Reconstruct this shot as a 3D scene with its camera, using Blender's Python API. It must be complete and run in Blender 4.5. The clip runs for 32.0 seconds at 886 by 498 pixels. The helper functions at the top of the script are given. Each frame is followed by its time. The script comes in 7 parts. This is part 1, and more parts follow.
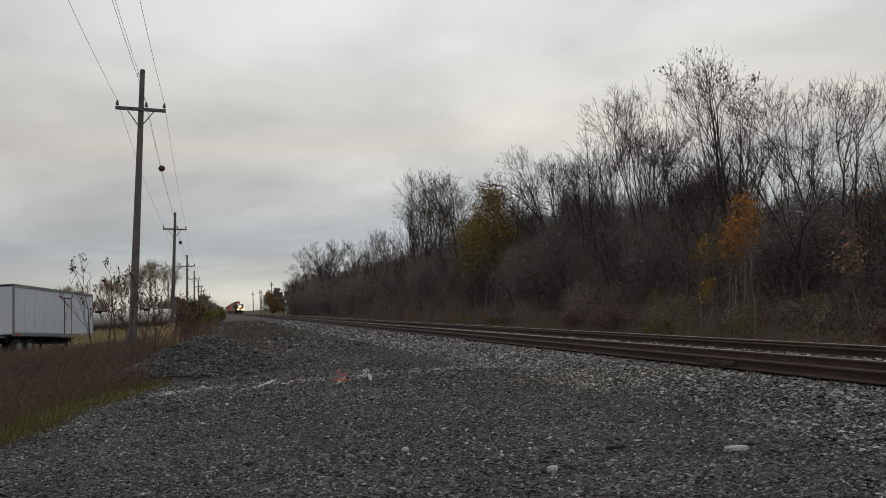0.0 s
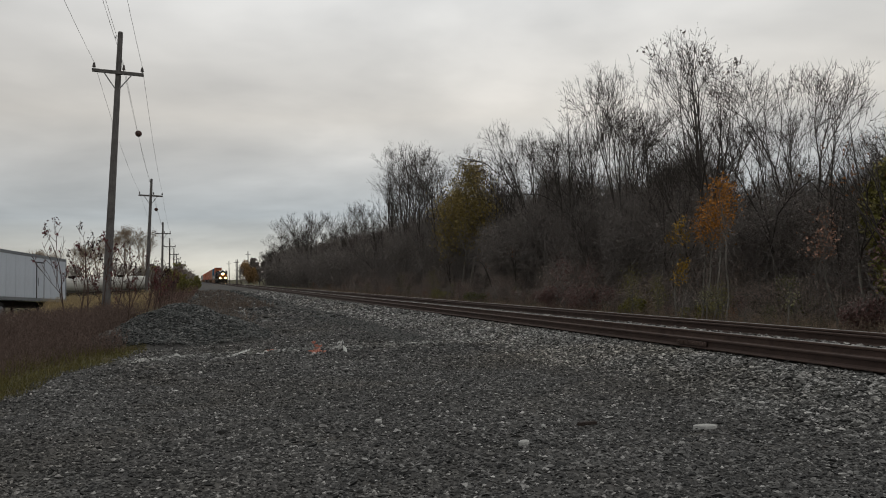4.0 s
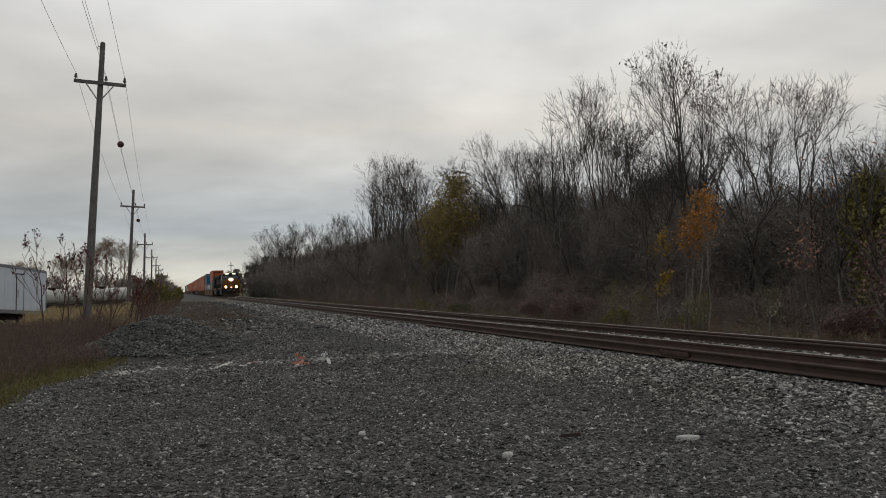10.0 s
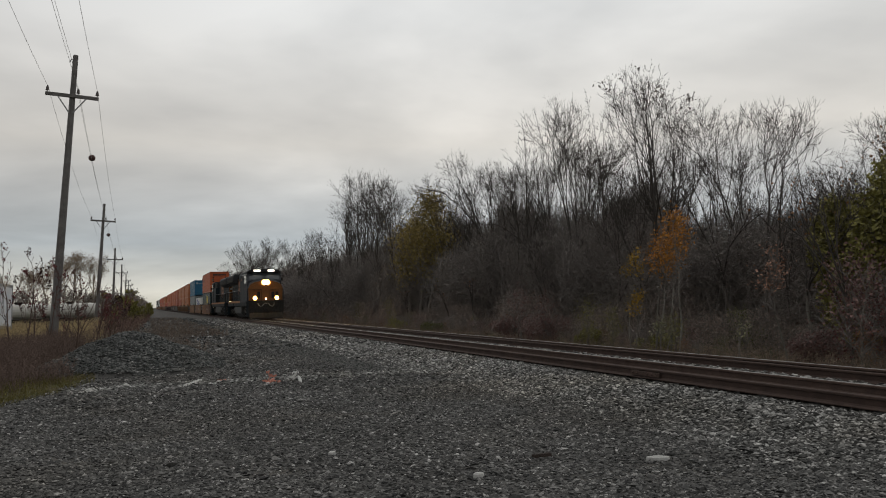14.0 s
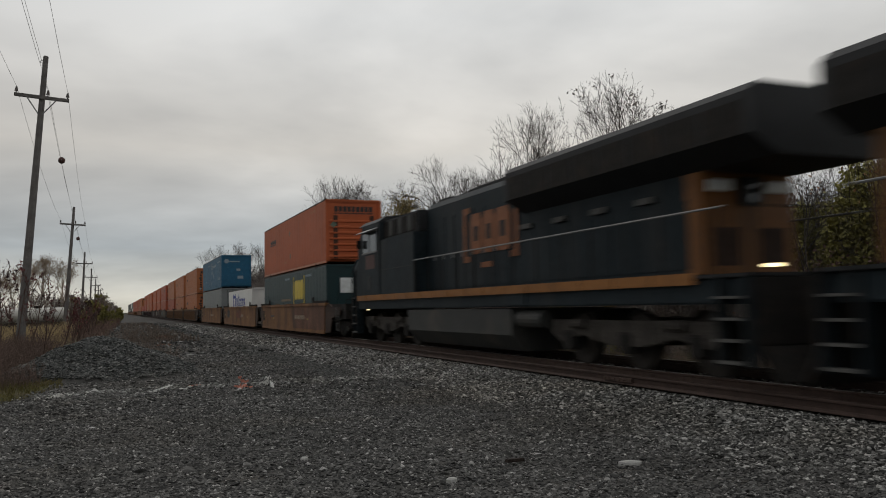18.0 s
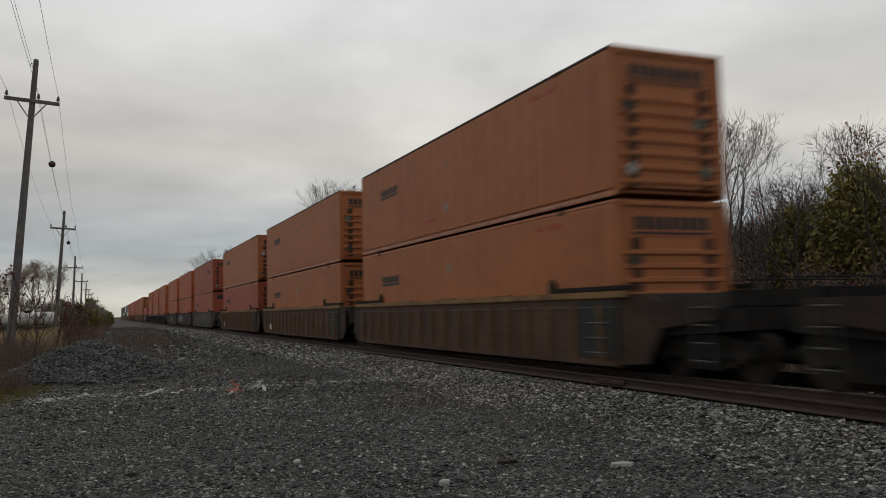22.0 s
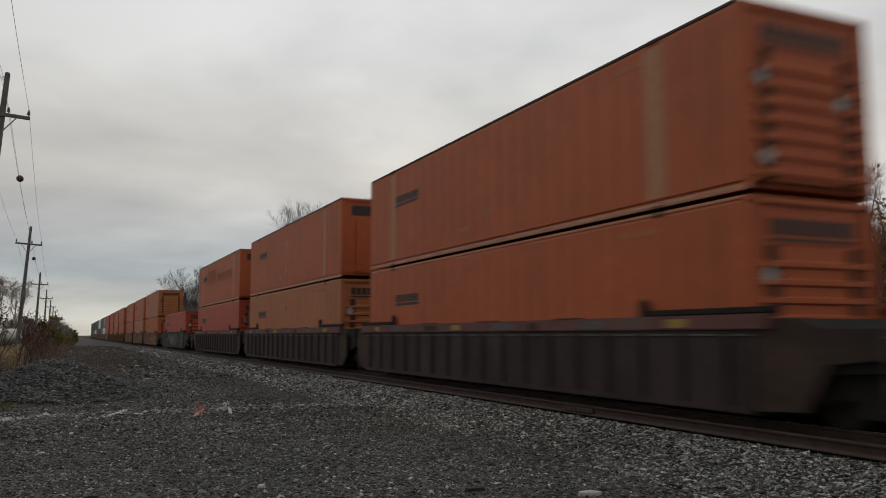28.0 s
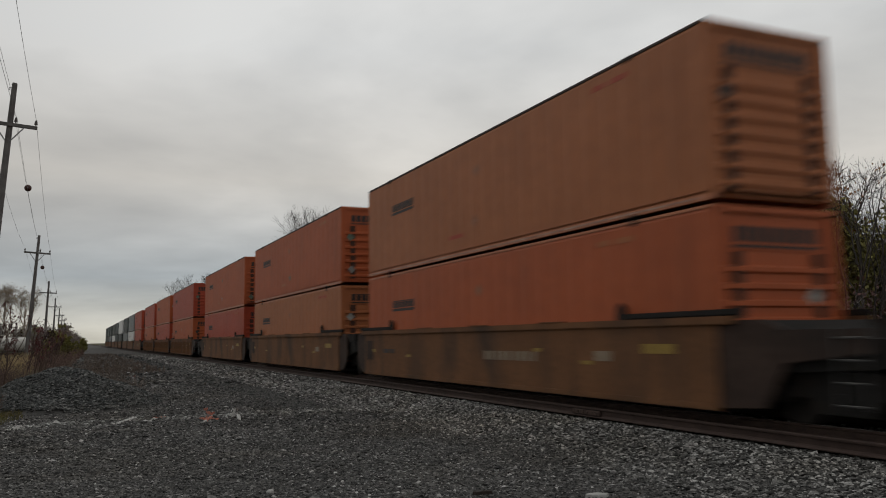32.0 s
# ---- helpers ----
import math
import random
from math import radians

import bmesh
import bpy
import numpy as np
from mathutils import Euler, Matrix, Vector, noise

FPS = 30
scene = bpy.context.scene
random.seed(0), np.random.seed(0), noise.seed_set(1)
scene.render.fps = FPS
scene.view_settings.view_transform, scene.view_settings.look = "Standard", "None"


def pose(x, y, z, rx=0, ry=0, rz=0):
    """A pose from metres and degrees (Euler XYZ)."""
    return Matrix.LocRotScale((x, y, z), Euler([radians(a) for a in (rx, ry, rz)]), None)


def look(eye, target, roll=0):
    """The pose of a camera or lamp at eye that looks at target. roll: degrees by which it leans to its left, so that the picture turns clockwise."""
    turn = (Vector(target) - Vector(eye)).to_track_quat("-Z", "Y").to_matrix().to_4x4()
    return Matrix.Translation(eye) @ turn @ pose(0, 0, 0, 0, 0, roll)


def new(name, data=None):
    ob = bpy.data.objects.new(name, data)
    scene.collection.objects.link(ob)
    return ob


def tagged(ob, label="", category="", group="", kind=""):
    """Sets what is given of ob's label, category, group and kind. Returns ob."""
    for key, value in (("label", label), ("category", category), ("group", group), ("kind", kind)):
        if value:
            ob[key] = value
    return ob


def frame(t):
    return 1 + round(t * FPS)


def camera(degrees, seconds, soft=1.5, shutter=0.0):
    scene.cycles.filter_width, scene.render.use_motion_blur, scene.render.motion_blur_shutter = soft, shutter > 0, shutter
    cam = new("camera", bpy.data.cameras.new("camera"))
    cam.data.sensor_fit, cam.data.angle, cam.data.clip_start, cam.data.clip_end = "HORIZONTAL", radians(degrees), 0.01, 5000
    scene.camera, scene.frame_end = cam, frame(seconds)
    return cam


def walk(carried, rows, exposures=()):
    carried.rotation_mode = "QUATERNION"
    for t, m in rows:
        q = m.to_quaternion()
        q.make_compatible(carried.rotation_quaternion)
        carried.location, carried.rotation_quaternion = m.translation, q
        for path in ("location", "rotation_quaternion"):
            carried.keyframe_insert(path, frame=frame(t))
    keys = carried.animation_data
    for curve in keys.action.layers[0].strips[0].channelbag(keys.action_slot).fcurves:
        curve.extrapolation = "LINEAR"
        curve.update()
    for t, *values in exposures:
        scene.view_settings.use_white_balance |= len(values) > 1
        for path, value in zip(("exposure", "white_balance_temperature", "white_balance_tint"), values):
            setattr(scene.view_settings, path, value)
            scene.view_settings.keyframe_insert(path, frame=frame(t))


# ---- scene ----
# World: y runs along the track away from the viewer, x across it to the woods, z up; the rail heads lie at 0.45.
RAIL, TRACK_X = 0.45, 10.067

# ---- camera and walk: t, x, y, z, yaw, pitch, roll ----
PATH = [
    (0.0, -0.001, 0.014, 1.717, -15.69, 3.53, -3.27),
    (0.5, -0.002, 0.009, 1.707, -15.70, 3.32, -2.90),
    (1.0, -0.003, 0.014, 1.701, -15.65, 3.01, -2.69),
    (1.5, -0.015, 0.010, 1.707, -16.40, 2.74, -2.39),
    (2.0, -0.012, 0.008, 1.708, -17.73, 2.12, -2.23),
    (2.5, -0.001, 0.026, 1.700, -17.16, 1.62, -2.31),
    (3.0, 0.003, 0.029, 1.699, -16.73, 1.72, -1.90),
    (3.5, -0.001, 0.025, 1.703, -17.11, 1.68, -1.65),
    (5.5, 0.004, 0.025, 1.706, -17.38, 1.80, -2.15),
    (6.0, -0.002, 0.018, 1.699, -17.99, 1.77, -1.88),
    (6.5, -0.000, 0.016, 1.708, -17.58, 2.07, -2.10),
    (7.0, 0.002, 0.017, 1.713, -17.45, 2.35, -1.87),
    (7.5, 0.002, 0.025, 1.716, -17.46, 2.45, -1.93),
    (8.0, -0.003, 0.018, 1.712, -17.74, 2.45, -1.80),
    (8.5, -0.008, 0.014, 1.712, -18.35, 2.36, -1.68),
    (9.0, -0.001, 0.010, 1.704, -18.42, 2.33, -1.79),
    (9.5, -0.008, 0.007, 1.711, -18.26, 2.41, -2.00),
    (10.0, -0.001, 0.009, 1.717, -18.31, 2.42, -1.83),
    (10.5, -0.001, 0.011, 1.718, -18.51, 2.62, -1.57),
    (11.0, -0.002, 0.009, 1.722, -18.63, 2.81, -1.46),
    (11.5, -0.004, 0.012, 1.719, -18.78, 3.14, -1.44),
    (12.0, -0.006, 0.016, 1.722, -18.96, 3.19, -1.37),
    (12.5, -0.006, -0.003, 1.724, -19.30, 3.08, -1.37),
    (13.0, -0.014, -0.009, 1.732, -19.42, 3.32, -1.27),
    (13.5, -0.009, -0.008, 1.731, -19.50, 3.56, -1.37),
    (14.0, 0.008, 0.005, 1.725, -20.18, 3.65, -1.31),
    (14.5, 0.008, 0.005, 1.720, -21.13, 3.82, -1.13),
    (15.0, 0.018, 0.014, 1.721, -21.52, 3.88, -1.09),
    (15.5, 0.022, 0.008, 1.727, -21.84, 4.02, -1.13),
    (17.5, 0.009, 0.009, 1.715, -21.90, 3.99, -1.13),
    (18.0, 0.009, 0.012, 1.714, -22.01, 4.02, -1.13),
    (18.5, 0.001, 0.008, 1.708, -22.09, 4.18, -1.07),
    (19.0, 0.003, 0.014, 1.705, -22.17, 4.17, -1.05),
    (19.5, 0.006, 0.006, 1.704, -22.76, 4.02, -0.97),
    (20.0, 0.008, 0.006, 1.704, -23.03, 4.06, -0.87),
    (20.5, 0.000, 0.004, 1.696, -23.17, 4.19, -0.81),
    (21.0, 0.010, 0.004, 1.700, -23.06, 4.21, -1.15),
    (21.5, 0.008, 0.001, 1.699, -22.97, 4.28, -1.26),
    (22.0, 0.002, 0.003, 1.698, -22.58, 4.26, -1.29),
    (22.5, 0.013, -0.001, 1.700, -22.80, 4.13, -1.55),
    (23.0, 0.013, -0.025, 1.708, -23.76, 4.41, -0.79),
    (23.5, 0.002, -0.017, 1.707, -23.84, 4.76, -0.95),
    (24.0, 0.025, -0.084, 1.702, -24.80, 5.26, -0.18),
    (24.5, 0.005, -0.017, 1.702, -24.13, 5.48, -0.86),
    (25.0, 0.013, 0.005, 1.703, -24.34, 5.73, -0.54),
    (25.5, 0.003, -0.016, 1.713, -24.39, 5.91, 0.00),
    (26.0, 0.039, -0.082, 1.704, -25.78, 6.08, 0.96),
    (26.5, 0.000, -0.044, 1.702, -24.60, 6.03, 0.19),
    (28.5, 0.003, 0.010, 1.698, -24.64, 5.97, -0.24),
    (29.0, 0.012, 0.007, 1.689, -25.68, 6.14, 0.72),
    (29.5, 0.002, -0.002, 1.694, -24.63, 6.35, 0.10),
    (30.0, -0.021, -0.010, 1.687, -25.06, 6.43, 0.92),
    (30.5, -0.021, -0.024, 1.692, -24.32, 6.39, 0.06),
    (31.0, -0.036, -0.034, 1.694, -24.43, 6.29, -0.47),
    (31.5, -0.029, -0.045, 1.687, -24.36, 6.37, -0.58),
    (32.0, -0.001, -0.043, 1.701, -24.11, 6.26, -0.80),
]
cam = camera(57.16, 32.0, soft=1.0, shutter=0.5)
walk(cam, [(t, Matrix.Translation((x, y, z)) @ pose(0, 0, 0, 90 + pitch, 0, yaw) @ pose(0, 0, 0, 0, 0, roll))
           for t, x, y, z, yaw, pitch, roll in PATH],
     exposures=[(0.0, 0.0), (15.0, 0.0), (18.0, -0.1), (28.0, -0.1), (29.2, -0.04), (30.2, -0.12), (31.0, -0.2), (32.0, -0.2)])


# ---- node helpers ----
def nodes_of(tree):
    tree.nodes.clear()

    def add(kind, **values):
        n = tree.nodes.new(kind)
        for key, value in values.items():
            if key == "operation":
                n.operation = value
            elif key == "data_type":
                n.data_type = value
            elif key == "blend_type":
                n.blend_type = value
            else:
                n.inputs[key].default_value = value
        return n
    return add


def ramp(add, stops):
    n = add("ShaderNodeValToRGB")
    el = n.color_ramp.elements
    while len(el) < len(stops):
        el.new(0.5)
    for e, (p, c) in zip(el, stops):
        e.position = p
        e.color = (c, c, c, 1) if isinstance(c, (int, float)) else (*c, 1)
    return n


# ---- world: an overcast sky, brighter overhead, with a pale warm gap low over the track's far end ----
def build_world():
    w = bpy.data.worlds.new("overcast_sky")
    scene.world = w
    w.use_nodes = True
    add, link = nodes_of(w.node_tree), w.node_tree.links.new
    sky = add("ShaderNodeTexSky")
    sky.sky_type, sky.sun_disc, sky.sun_elevation, sky.sun_rotation = "NISHITA", False, radians(40), radians(-17)
    co = add("ShaderNodeTexCoord")
    sep = add("ShaderNodeSeparateXYZ")
    link(co.outputs["Generated"], sep.inputs[0])
    # cloud sheets flatten towards the horizon
    up = add("ShaderNodeMath", operation="MAXIMUM")
    link(sep.outputs[2], up.inputs[0])
    up.inputs[1].default_value = 0.0
    den = add("ShaderNodeMath", operation="ADD")
    link(up.outputs[0], den.inputs[0])
    den.inputs[1].default_value = 0.16
    sheet = add("ShaderNodeVectorMath", operation="DIVIDE")
    link(co.outputs["Generated"], sheet.inputs[0])
    comb = add("ShaderNodeCombineXYZ")
    for k in range(3):
        link(den.outputs[0], comb.inputs[k])
    link(comb.outputs[0], sheet.inputs[1])
    n1 = add("ShaderNodeTexNoise", Scale=0.85, Detail=5.0, Roughness=0.5, Distortion=0.3)
    n2 = add("ShaderNodeTexNoise", Scale=2.4, Detail=4.0, Roughness=0.5)
    link(sheet.outputs[0], n1.inputs["Vector"])
    link(sheet.outputs[0], n2.inputs["Vector"])
    mixn = add("ShaderNodeMath", operation="MULTIPLY_ADD")
    link(n2.outputs["Fac"], mixn.inputs[0])
    mixn.inputs[1].default_value = 0.25
    link(n1.outputs["Fac"], mixn.inputs[2])
    cloud = ramp(add, [(0.44, (0.57, 0.575, 0.57)), (0.60, (0.695, 0.698, 0.686)), (0.76, (0.84, 0.84, 0.822))])
    link(mixn.outputs[0], cloud.inputs[0])
    # tone by height: slate bank low down, pale strip at the very horizon
    high = ramp(add, [(0.0, (1.0, 0.97, 0.86)), (0.03, (0.86, 0.86, 0.82)), (0.075, (0.60, 0.65, 0.70)), (0.13, (0.80, 0.80, 0.80)), (0.19, (0.99, 0.94, 0.88)), (0.34, (1.0, 1.0, 1.0)), (1.0, (1.12, 1.12, 1.12))])
    link(sep.outputs[2], high.inputs[0])
    mul = add("ShaderNodeMix", data_type="RGBA", blend_type="MULTIPLY")
    mul.inputs["Factor"].default_value = 1.0
    link(cloud.outputs[0], mul.inputs[6])
    link(high.outputs[0], mul.inputs[7])
    # the overcast is a little thicker to the west
    west = add("ShaderNodeMapRange")
    link(sep.outputs[0], west.inputs[0])
    for key, value in (("From Min", -0.2), ("From Max", 0.12), ("To Min", 0.8), ("To Max", 1.0)):
        west.inputs[key].default_value = value
    thick = add("ShaderNodeVectorMath", operation="SCALE")
    link(mul.outputs[2], thick.inputs[0])
    link(west.outputs[0], thick.inputs[3])
    mix = add("ShaderNodeMix", data_type="RGBA")
    mix.inputs["Factor"].default_value = 0.94
    dim = add("ShaderNodeVectorMath", operation="SCALE")
    link(sky.outputs[0], dim.inputs[0])
    dim.inputs[3].default_value = 0.08
    link(dim.outputs[0], mix.inputs[6])
    link(thick.outputs[0], mix.inputs[7])
    bg = add("ShaderNodeBackground", Strength=1.0)
    link(mix.outputs[2], bg.inputs[0])
    out = add("ShaderNodeOutputWorld")
    link(bg.outputs[0], out.inputs[0])


build_world()
sun = new("sun", bpy.data.lights.new("sun", "SUN"))
sun.data.energy, sun.data.angle, sun.data.color = 0.5, radians(30), (1.0, 0.95, 0.9)
sun.matrix_world = look((0, 0, 60), (18, -60, 0))


# ---- materials ----
MATS = {}


def mat(name, color, rough=0.8, metal=0.0, spread=0.25, scale=6.0, fine=60.0, bump=0.0, bump_scale=80.0, stain=None, stain_at=0.6, streak=0.0, vary=0.0, spec=0.3, island=0.0):
    """Painted, rusty, earthy or wooden surface: colour with coarse and fine variation, optional stains, running streaks and relief."""
    if name in MATS:
        return MATS[name]
    m = bpy.data.materials.new(name)
    MATS[name] = m
    m.use_nodes = True
    add, link = nodes_of(m.node_tree), m.node_tree.links.new
    co = add("ShaderNodeTexCoord")
    big = add("ShaderNodeTexNoise", Scale=scale, Detail=4.0, Roughness=0.6)
    small = add("ShaderNodeTexNoise", Scale=fine, Detail=3.0, Roughness=0.6)
    link(co.outputs["Object"], big.inputs["Vector"])
    link(co.outputs["Object"], small.inputs["Vector"])
    s = add("ShaderNodeMath", operation="ADD")
    link(big.outputs["Fac"], s.inputs[0])
    link(small.outputs["Fac"], s.inputs[1])
    lo, hi = [c * (1 - spread) for c in color], [min(1, c * (1 + spread)) for c in color]
    base = ramp(add, [(0.36, lo), (0.64, hi)])
    half = add("ShaderNodeMath", operation="MULTIPLY")
    link(s.outputs[0], half.inputs[0])
    half.inputs[1].default_value = 0.5
    link(half.outputs[0], base.inputs[0])
    col = base.outputs[0]
    if stain:
        patch = add("ShaderNodeTexNoise", Scale=scale * 0.6, Detail=6.0, Roughness=0.7, Distortion=0.4)
        if streak:
            mp = add("ShaderNodeMapping")
            mp.inputs["Scale"].default_value = (1, 1, streak)
            link(co.outputs["Object"], mp.inputs[0])
            link(mp.outputs[0], patch.inputs["Vector"])
        else:
            link(co.outputs["Object"], patch.inputs["Vector"])
        where = ramp(add, [(stain_at - 0.08, 0.0), (stain_at + 0.12, 0.85)])
        link(patch.outputs["Fac"], where.inputs[0])
        mx = add("ShaderNodeMix", data_type="RGBA")
        link(where.outputs[0], mx.inputs["Factor"])
        link(col, mx.inputs[6])
        mx.inputs[7].default_value = (*stain, 1)
        col = mx.outputs[2]
    if vary or island:
        info = add("ShaderNodeObjectInfo") if vary else add("ShaderNodeNewGeometry")
        hsv = add("ShaderNodeHueSaturation")
        rng = add("ShaderNodeMapRange")
        link(info.outputs["Random" if vary else "Random Per Island"], rng.inputs[0])
        a = vary or island
        rng.inputs["To Min"].default_value, rng.inputs["To Max"].default_value = 1 - a, 1 + a
        link(rng.outputs[0], hsv.inputs["Value"])
        link(col, hsv.inputs["Color"])
        col = hsv.outputs[0]
    p = add("ShaderNodeBsdfPrincipled", Roughness=rough, Metallic=metal)
    p.inputs["Specular IOR Level"].default_value = spec
    link(col, p.inputs["Base Color"])
    if bump:
        bn = add("ShaderNodeTexNoise", Scale=bump_scale, Detail=3.0)
        link(co.outputs["Object"], bn.inputs["Vector"])
        b = add("ShaderNodeBump", Strength=bump, Distance=0.02)
        link(bn.outputs["Fac"], b.inputs["Height"])
        link(b.outputs[0], p.inputs["Normal"])
    out = add("ShaderNodeOutputMaterial")
    link(p.outputs[0], out.inputs[0])
    return m


def glow(name, color, strength):
    if name in MATS:
        return MATS[name]
    m = bpy.data.materials.new(name)
    MATS[name] = m
    m.use_nodes = True
    add, link = nodes_of(m.node_tree), m.node_tree.links.new
    e = add("ShaderNodeEmission", Color=(*color, 1), Strength=strength)
    out = add("ShaderNodeOutputMaterial")
    link(e.outputs[0], out.inputs[0])
    return m


# ---- mesh helpers ----
class Geo:
    """Collects vertices and faces of one mesh."""

    def __init__(self):
        self.v, self.f = [], []

    def add(self, verts, faces):
        n = len(self.v)
        self.v += [tuple(p) for p in verts]
        self.f += [tuple(n + i for i in f) for f in faces]
        return self

    def box(self, x0, x1, y0, y1, z0, z1, c=0.0):
        """A box; c takes its long edges off by that much."""
        if c <= 0:
            return self.add([(x, y, z) for x in (x0, x1) for y in (y0, y1) for z in (z0, z1)],
                            [(0, 1, 3, 2), (4, 6, 7, 5), (0, 4, 5, 1), (2, 3, 7, 6), (0, 2, 6, 4), (1, 5, 7, 3)])
        bm = bmesh.new()
        bmesh.ops.create_cube(bm, size=1)
        for v in bm.verts:
            v.co = ((x0 + x1) / 2 + v.co.x * (x1 - x0), (y0 + y1) / 2 + v.co.y * (y1 - y0), (z0 + z1) / 2 + v.co.z * (z1 - z0))
        bmesh.ops.bevel(bm, geom=bm.edges[:], offset=c, segments=2, affect="EDGES")
        bm.verts.index_update()
        self.add([v.co[:] for v in bm.verts], [[v.index for v in f.verts] for f in bm.faces])
        bm.free()
        return self

    def tube(self, p, q, r, n=8, r2=None, caps=True):
        """A round bar from p to q, tapering from r to r2."""
        p, q = Vector(p), Vector(q)
        r2 = r if r2 is None else r2
        d = (q - p).normalized()
        a = d.orthogonal().normalized()
        b = d.cross(a)
        vs = []
        for c, rr in ((p, r), (q, r2)):
            for i in range(n):
                t = 2 * math.pi * i / n
                vs.append(c + a * (math.cos(t) * rr) + b * (math.sin(t) * rr))
        fs = [(i, (i + 1) % n, n + (i + 1) % n, n + i) for i in range(n)]
        if caps:
            fs += [tuple(range(n - 1, -1, -1)), tuple(range(n, 2 * n))]
        return self.add(vs, fs)

    def path(self, pts, r, n=6, r2=None):
        """A round bar through the points, in one piece."""
        r2 = r if r2 is None else r2
        pts = [Vector(p) for p in pts]
        k = len(pts) - 1
        vs, side = [], None
        for i, p in enumerate(pts):
            d = (pts[min(i + 1, k)] - pts[max(i - 1, 0)]).normalized()
            side = d.orthogonal().normalized() if side is None else (side - d * side.dot(d)).normalized()
            b, rr = d.cross(side), r + (r2 - r) * i / k
            vs += [p + side * (math.cos(2 * math.pi * j / n) * rr) + b * (math.sin(2 * math.pi * j / n) * rr) for j in range(n)]
        fs = [(i * n + j, i * n + (j + 1) % n, (i + 1) * n + (j + 1) % n, (i + 1) * n + j) for i in range(k) for j in range(n)]
        return self.add(vs, fs + [tuple(range(n - 1, -1, -1)), tuple(range(k * n, k * n + n))])

    def prism(self, prof, a0, a1, axis="y"):
        """A closed outline pulled from a0 to a1: (x, z) along y, (y, z) along x, or (x, y) along z."""
        put = {"y": lambda u, w, a: (u, a, w), "x": lambda u, w, a: (a, u, w), "z": lambda u, w, a: (u, w, a)}[axis]
        n = len(prof)
        vs = [put(u, w, a0) for u, w in prof] + [put(u, w, a1) for u, w in prof]
        fs = [(i, (i + 1) % n, n + (i + 1) % n, n + i) for i in range(n)] + [tuple(range(n - 1, -1, -1)), tuple(range(n, 2 * n))]
        return self.add(vs, fs)

    def shear(self, kx):
        self.v = [(x + kx * z, y, z) for x, y, z in self.v]
        return self

    def mesh(self, name, smooth=False):
        me = bpy.data.meshes.new(name)
        me.from_pydata(self.v, [], self.f)
        bm = bmesh.new()
        bm.from_mesh(me)
        bmesh.ops.recalc_face_normals(bm, faces=bm.faces)
        bm.to_mesh(me)
        bm.free()
        if smooth:
            me.shade_smooth()
        me.update()
        return me


def part(name, g, material, parent=None, label="", at=None, smooth=False):
    me = g if isinstance(g, bpy.types.Mesh) else g.mesh(name, smooth)
    if not me.materials:
        me.materials.append(material)
    ob = new(name, me)
    if me.materials[0] is not material:
        ob.material_slots[0].link = "OBJECT"
        ob.material_slots[0].material = material
    if parent is not None:
        ob.parent = parent
    if at is not None:
        ob.matrix_basis = at
    if label:
        tagged(ob, label)
    return ob


def thing(name, label, category, group="", kind="", at=None):
    ob = new(name)
    ob.empty_display_size = 0.2
    if at is not None:
        ob.matrix_basis = at
    return tagged(ob, label, category, group, kind)


def arrays(name, verts, faces, material):
    """A mesh object from numpy arrays; every face has the same number of corners."""
    me = bpy.data.meshes.new(name)
    nv, (nf, k) = len(verts), faces.shape
    me.vertices.add(nv)
    me.vertices.foreach_set("co", np.ascontiguousarray(verts, dtype=np.float32).ravel())
    me.loops.add(nf * k)
    me.loops.foreach_set("vertex_index", np.ascontiguousarray(faces, dtype=np.int32).ravel())
    me.polygons.add(nf)
    me.polygons.foreach_set("loop_start", np.arange(0, nf * k, k, dtype=np.int32))
    me.update(calc_edges=True)
    me.materials.append(material)
    return new(name, me)


# ---- paints and surfaces ----
GRAVEL = mat("grey_gravel", (0.06, 0.058, 0.055), 0.95, spread=0.5, scale=1.1, fine=45, bump=0.9, bump_scale=26, stain=(0.09, 0.08, 0.065), stain_at=0.62, spec=0.15)
RUST = mat("rusty_rail_steel", (0.066, 0.043, 0.035), 0.8, 0.2, spread=0.35, scale=5, fine=90, bump=0.2)
OLDRAIL = mat("old_brown_rail_steel", (0.044, 0.028, 0.023), 0.9, 0.05, spread=0.35, scale=4, fine=90, bump=0.2)
RAILTOP = mat("worn_rail_head", (0.26, 0.25, 0.24), 0.38, 0.8, spread=0.2, scale=4, fine=60, spec=0.5)
TIE = mat("creosoted_timber", (0.032, 0.023, 0.019), 0.9, spread=0.4, scale=5, fine=60, bump=0.4, vary=0.3)
POLE = mat("weathered_pole_wood", (0.12, 0.112, 0.108), 0.95, spread=0.35, scale=3, fine=50, bump=0.5, bump_scale=40)
STEEL = mat("grey_galvanised_steel", (0.2, 0.2, 0.2), 0.6, 0.6)
DARK = mat("black_equipment_steel", (0.02, 0.0185, 0.0175), 0.85, 0.0, spread=0.4, scale=4, fine=60, stain=(0.042, 0.031, 0.024), stain_at=0.6, spec=0.12)
WHEEL = mat("worn_wheel_steel", (0.03, 0.025, 0.022), 0.7, 0.2, spread=0.3, scale=9)


# ---- ground ----
def smooth01(a):
    a = np.clip(a, 0, 1)
    return a * a * (3 - 2 * a)


def wave(x, y, s, k):
    """A cheap rolling unevenness, about -1 to 1."""
    return (np.sin(x / s + 1.3 * k) * np.cos(y / s * 0.9 + 2.1 * k) + np.sin((x + y) / s * 1.7 + k) * 0.5) / 1.5


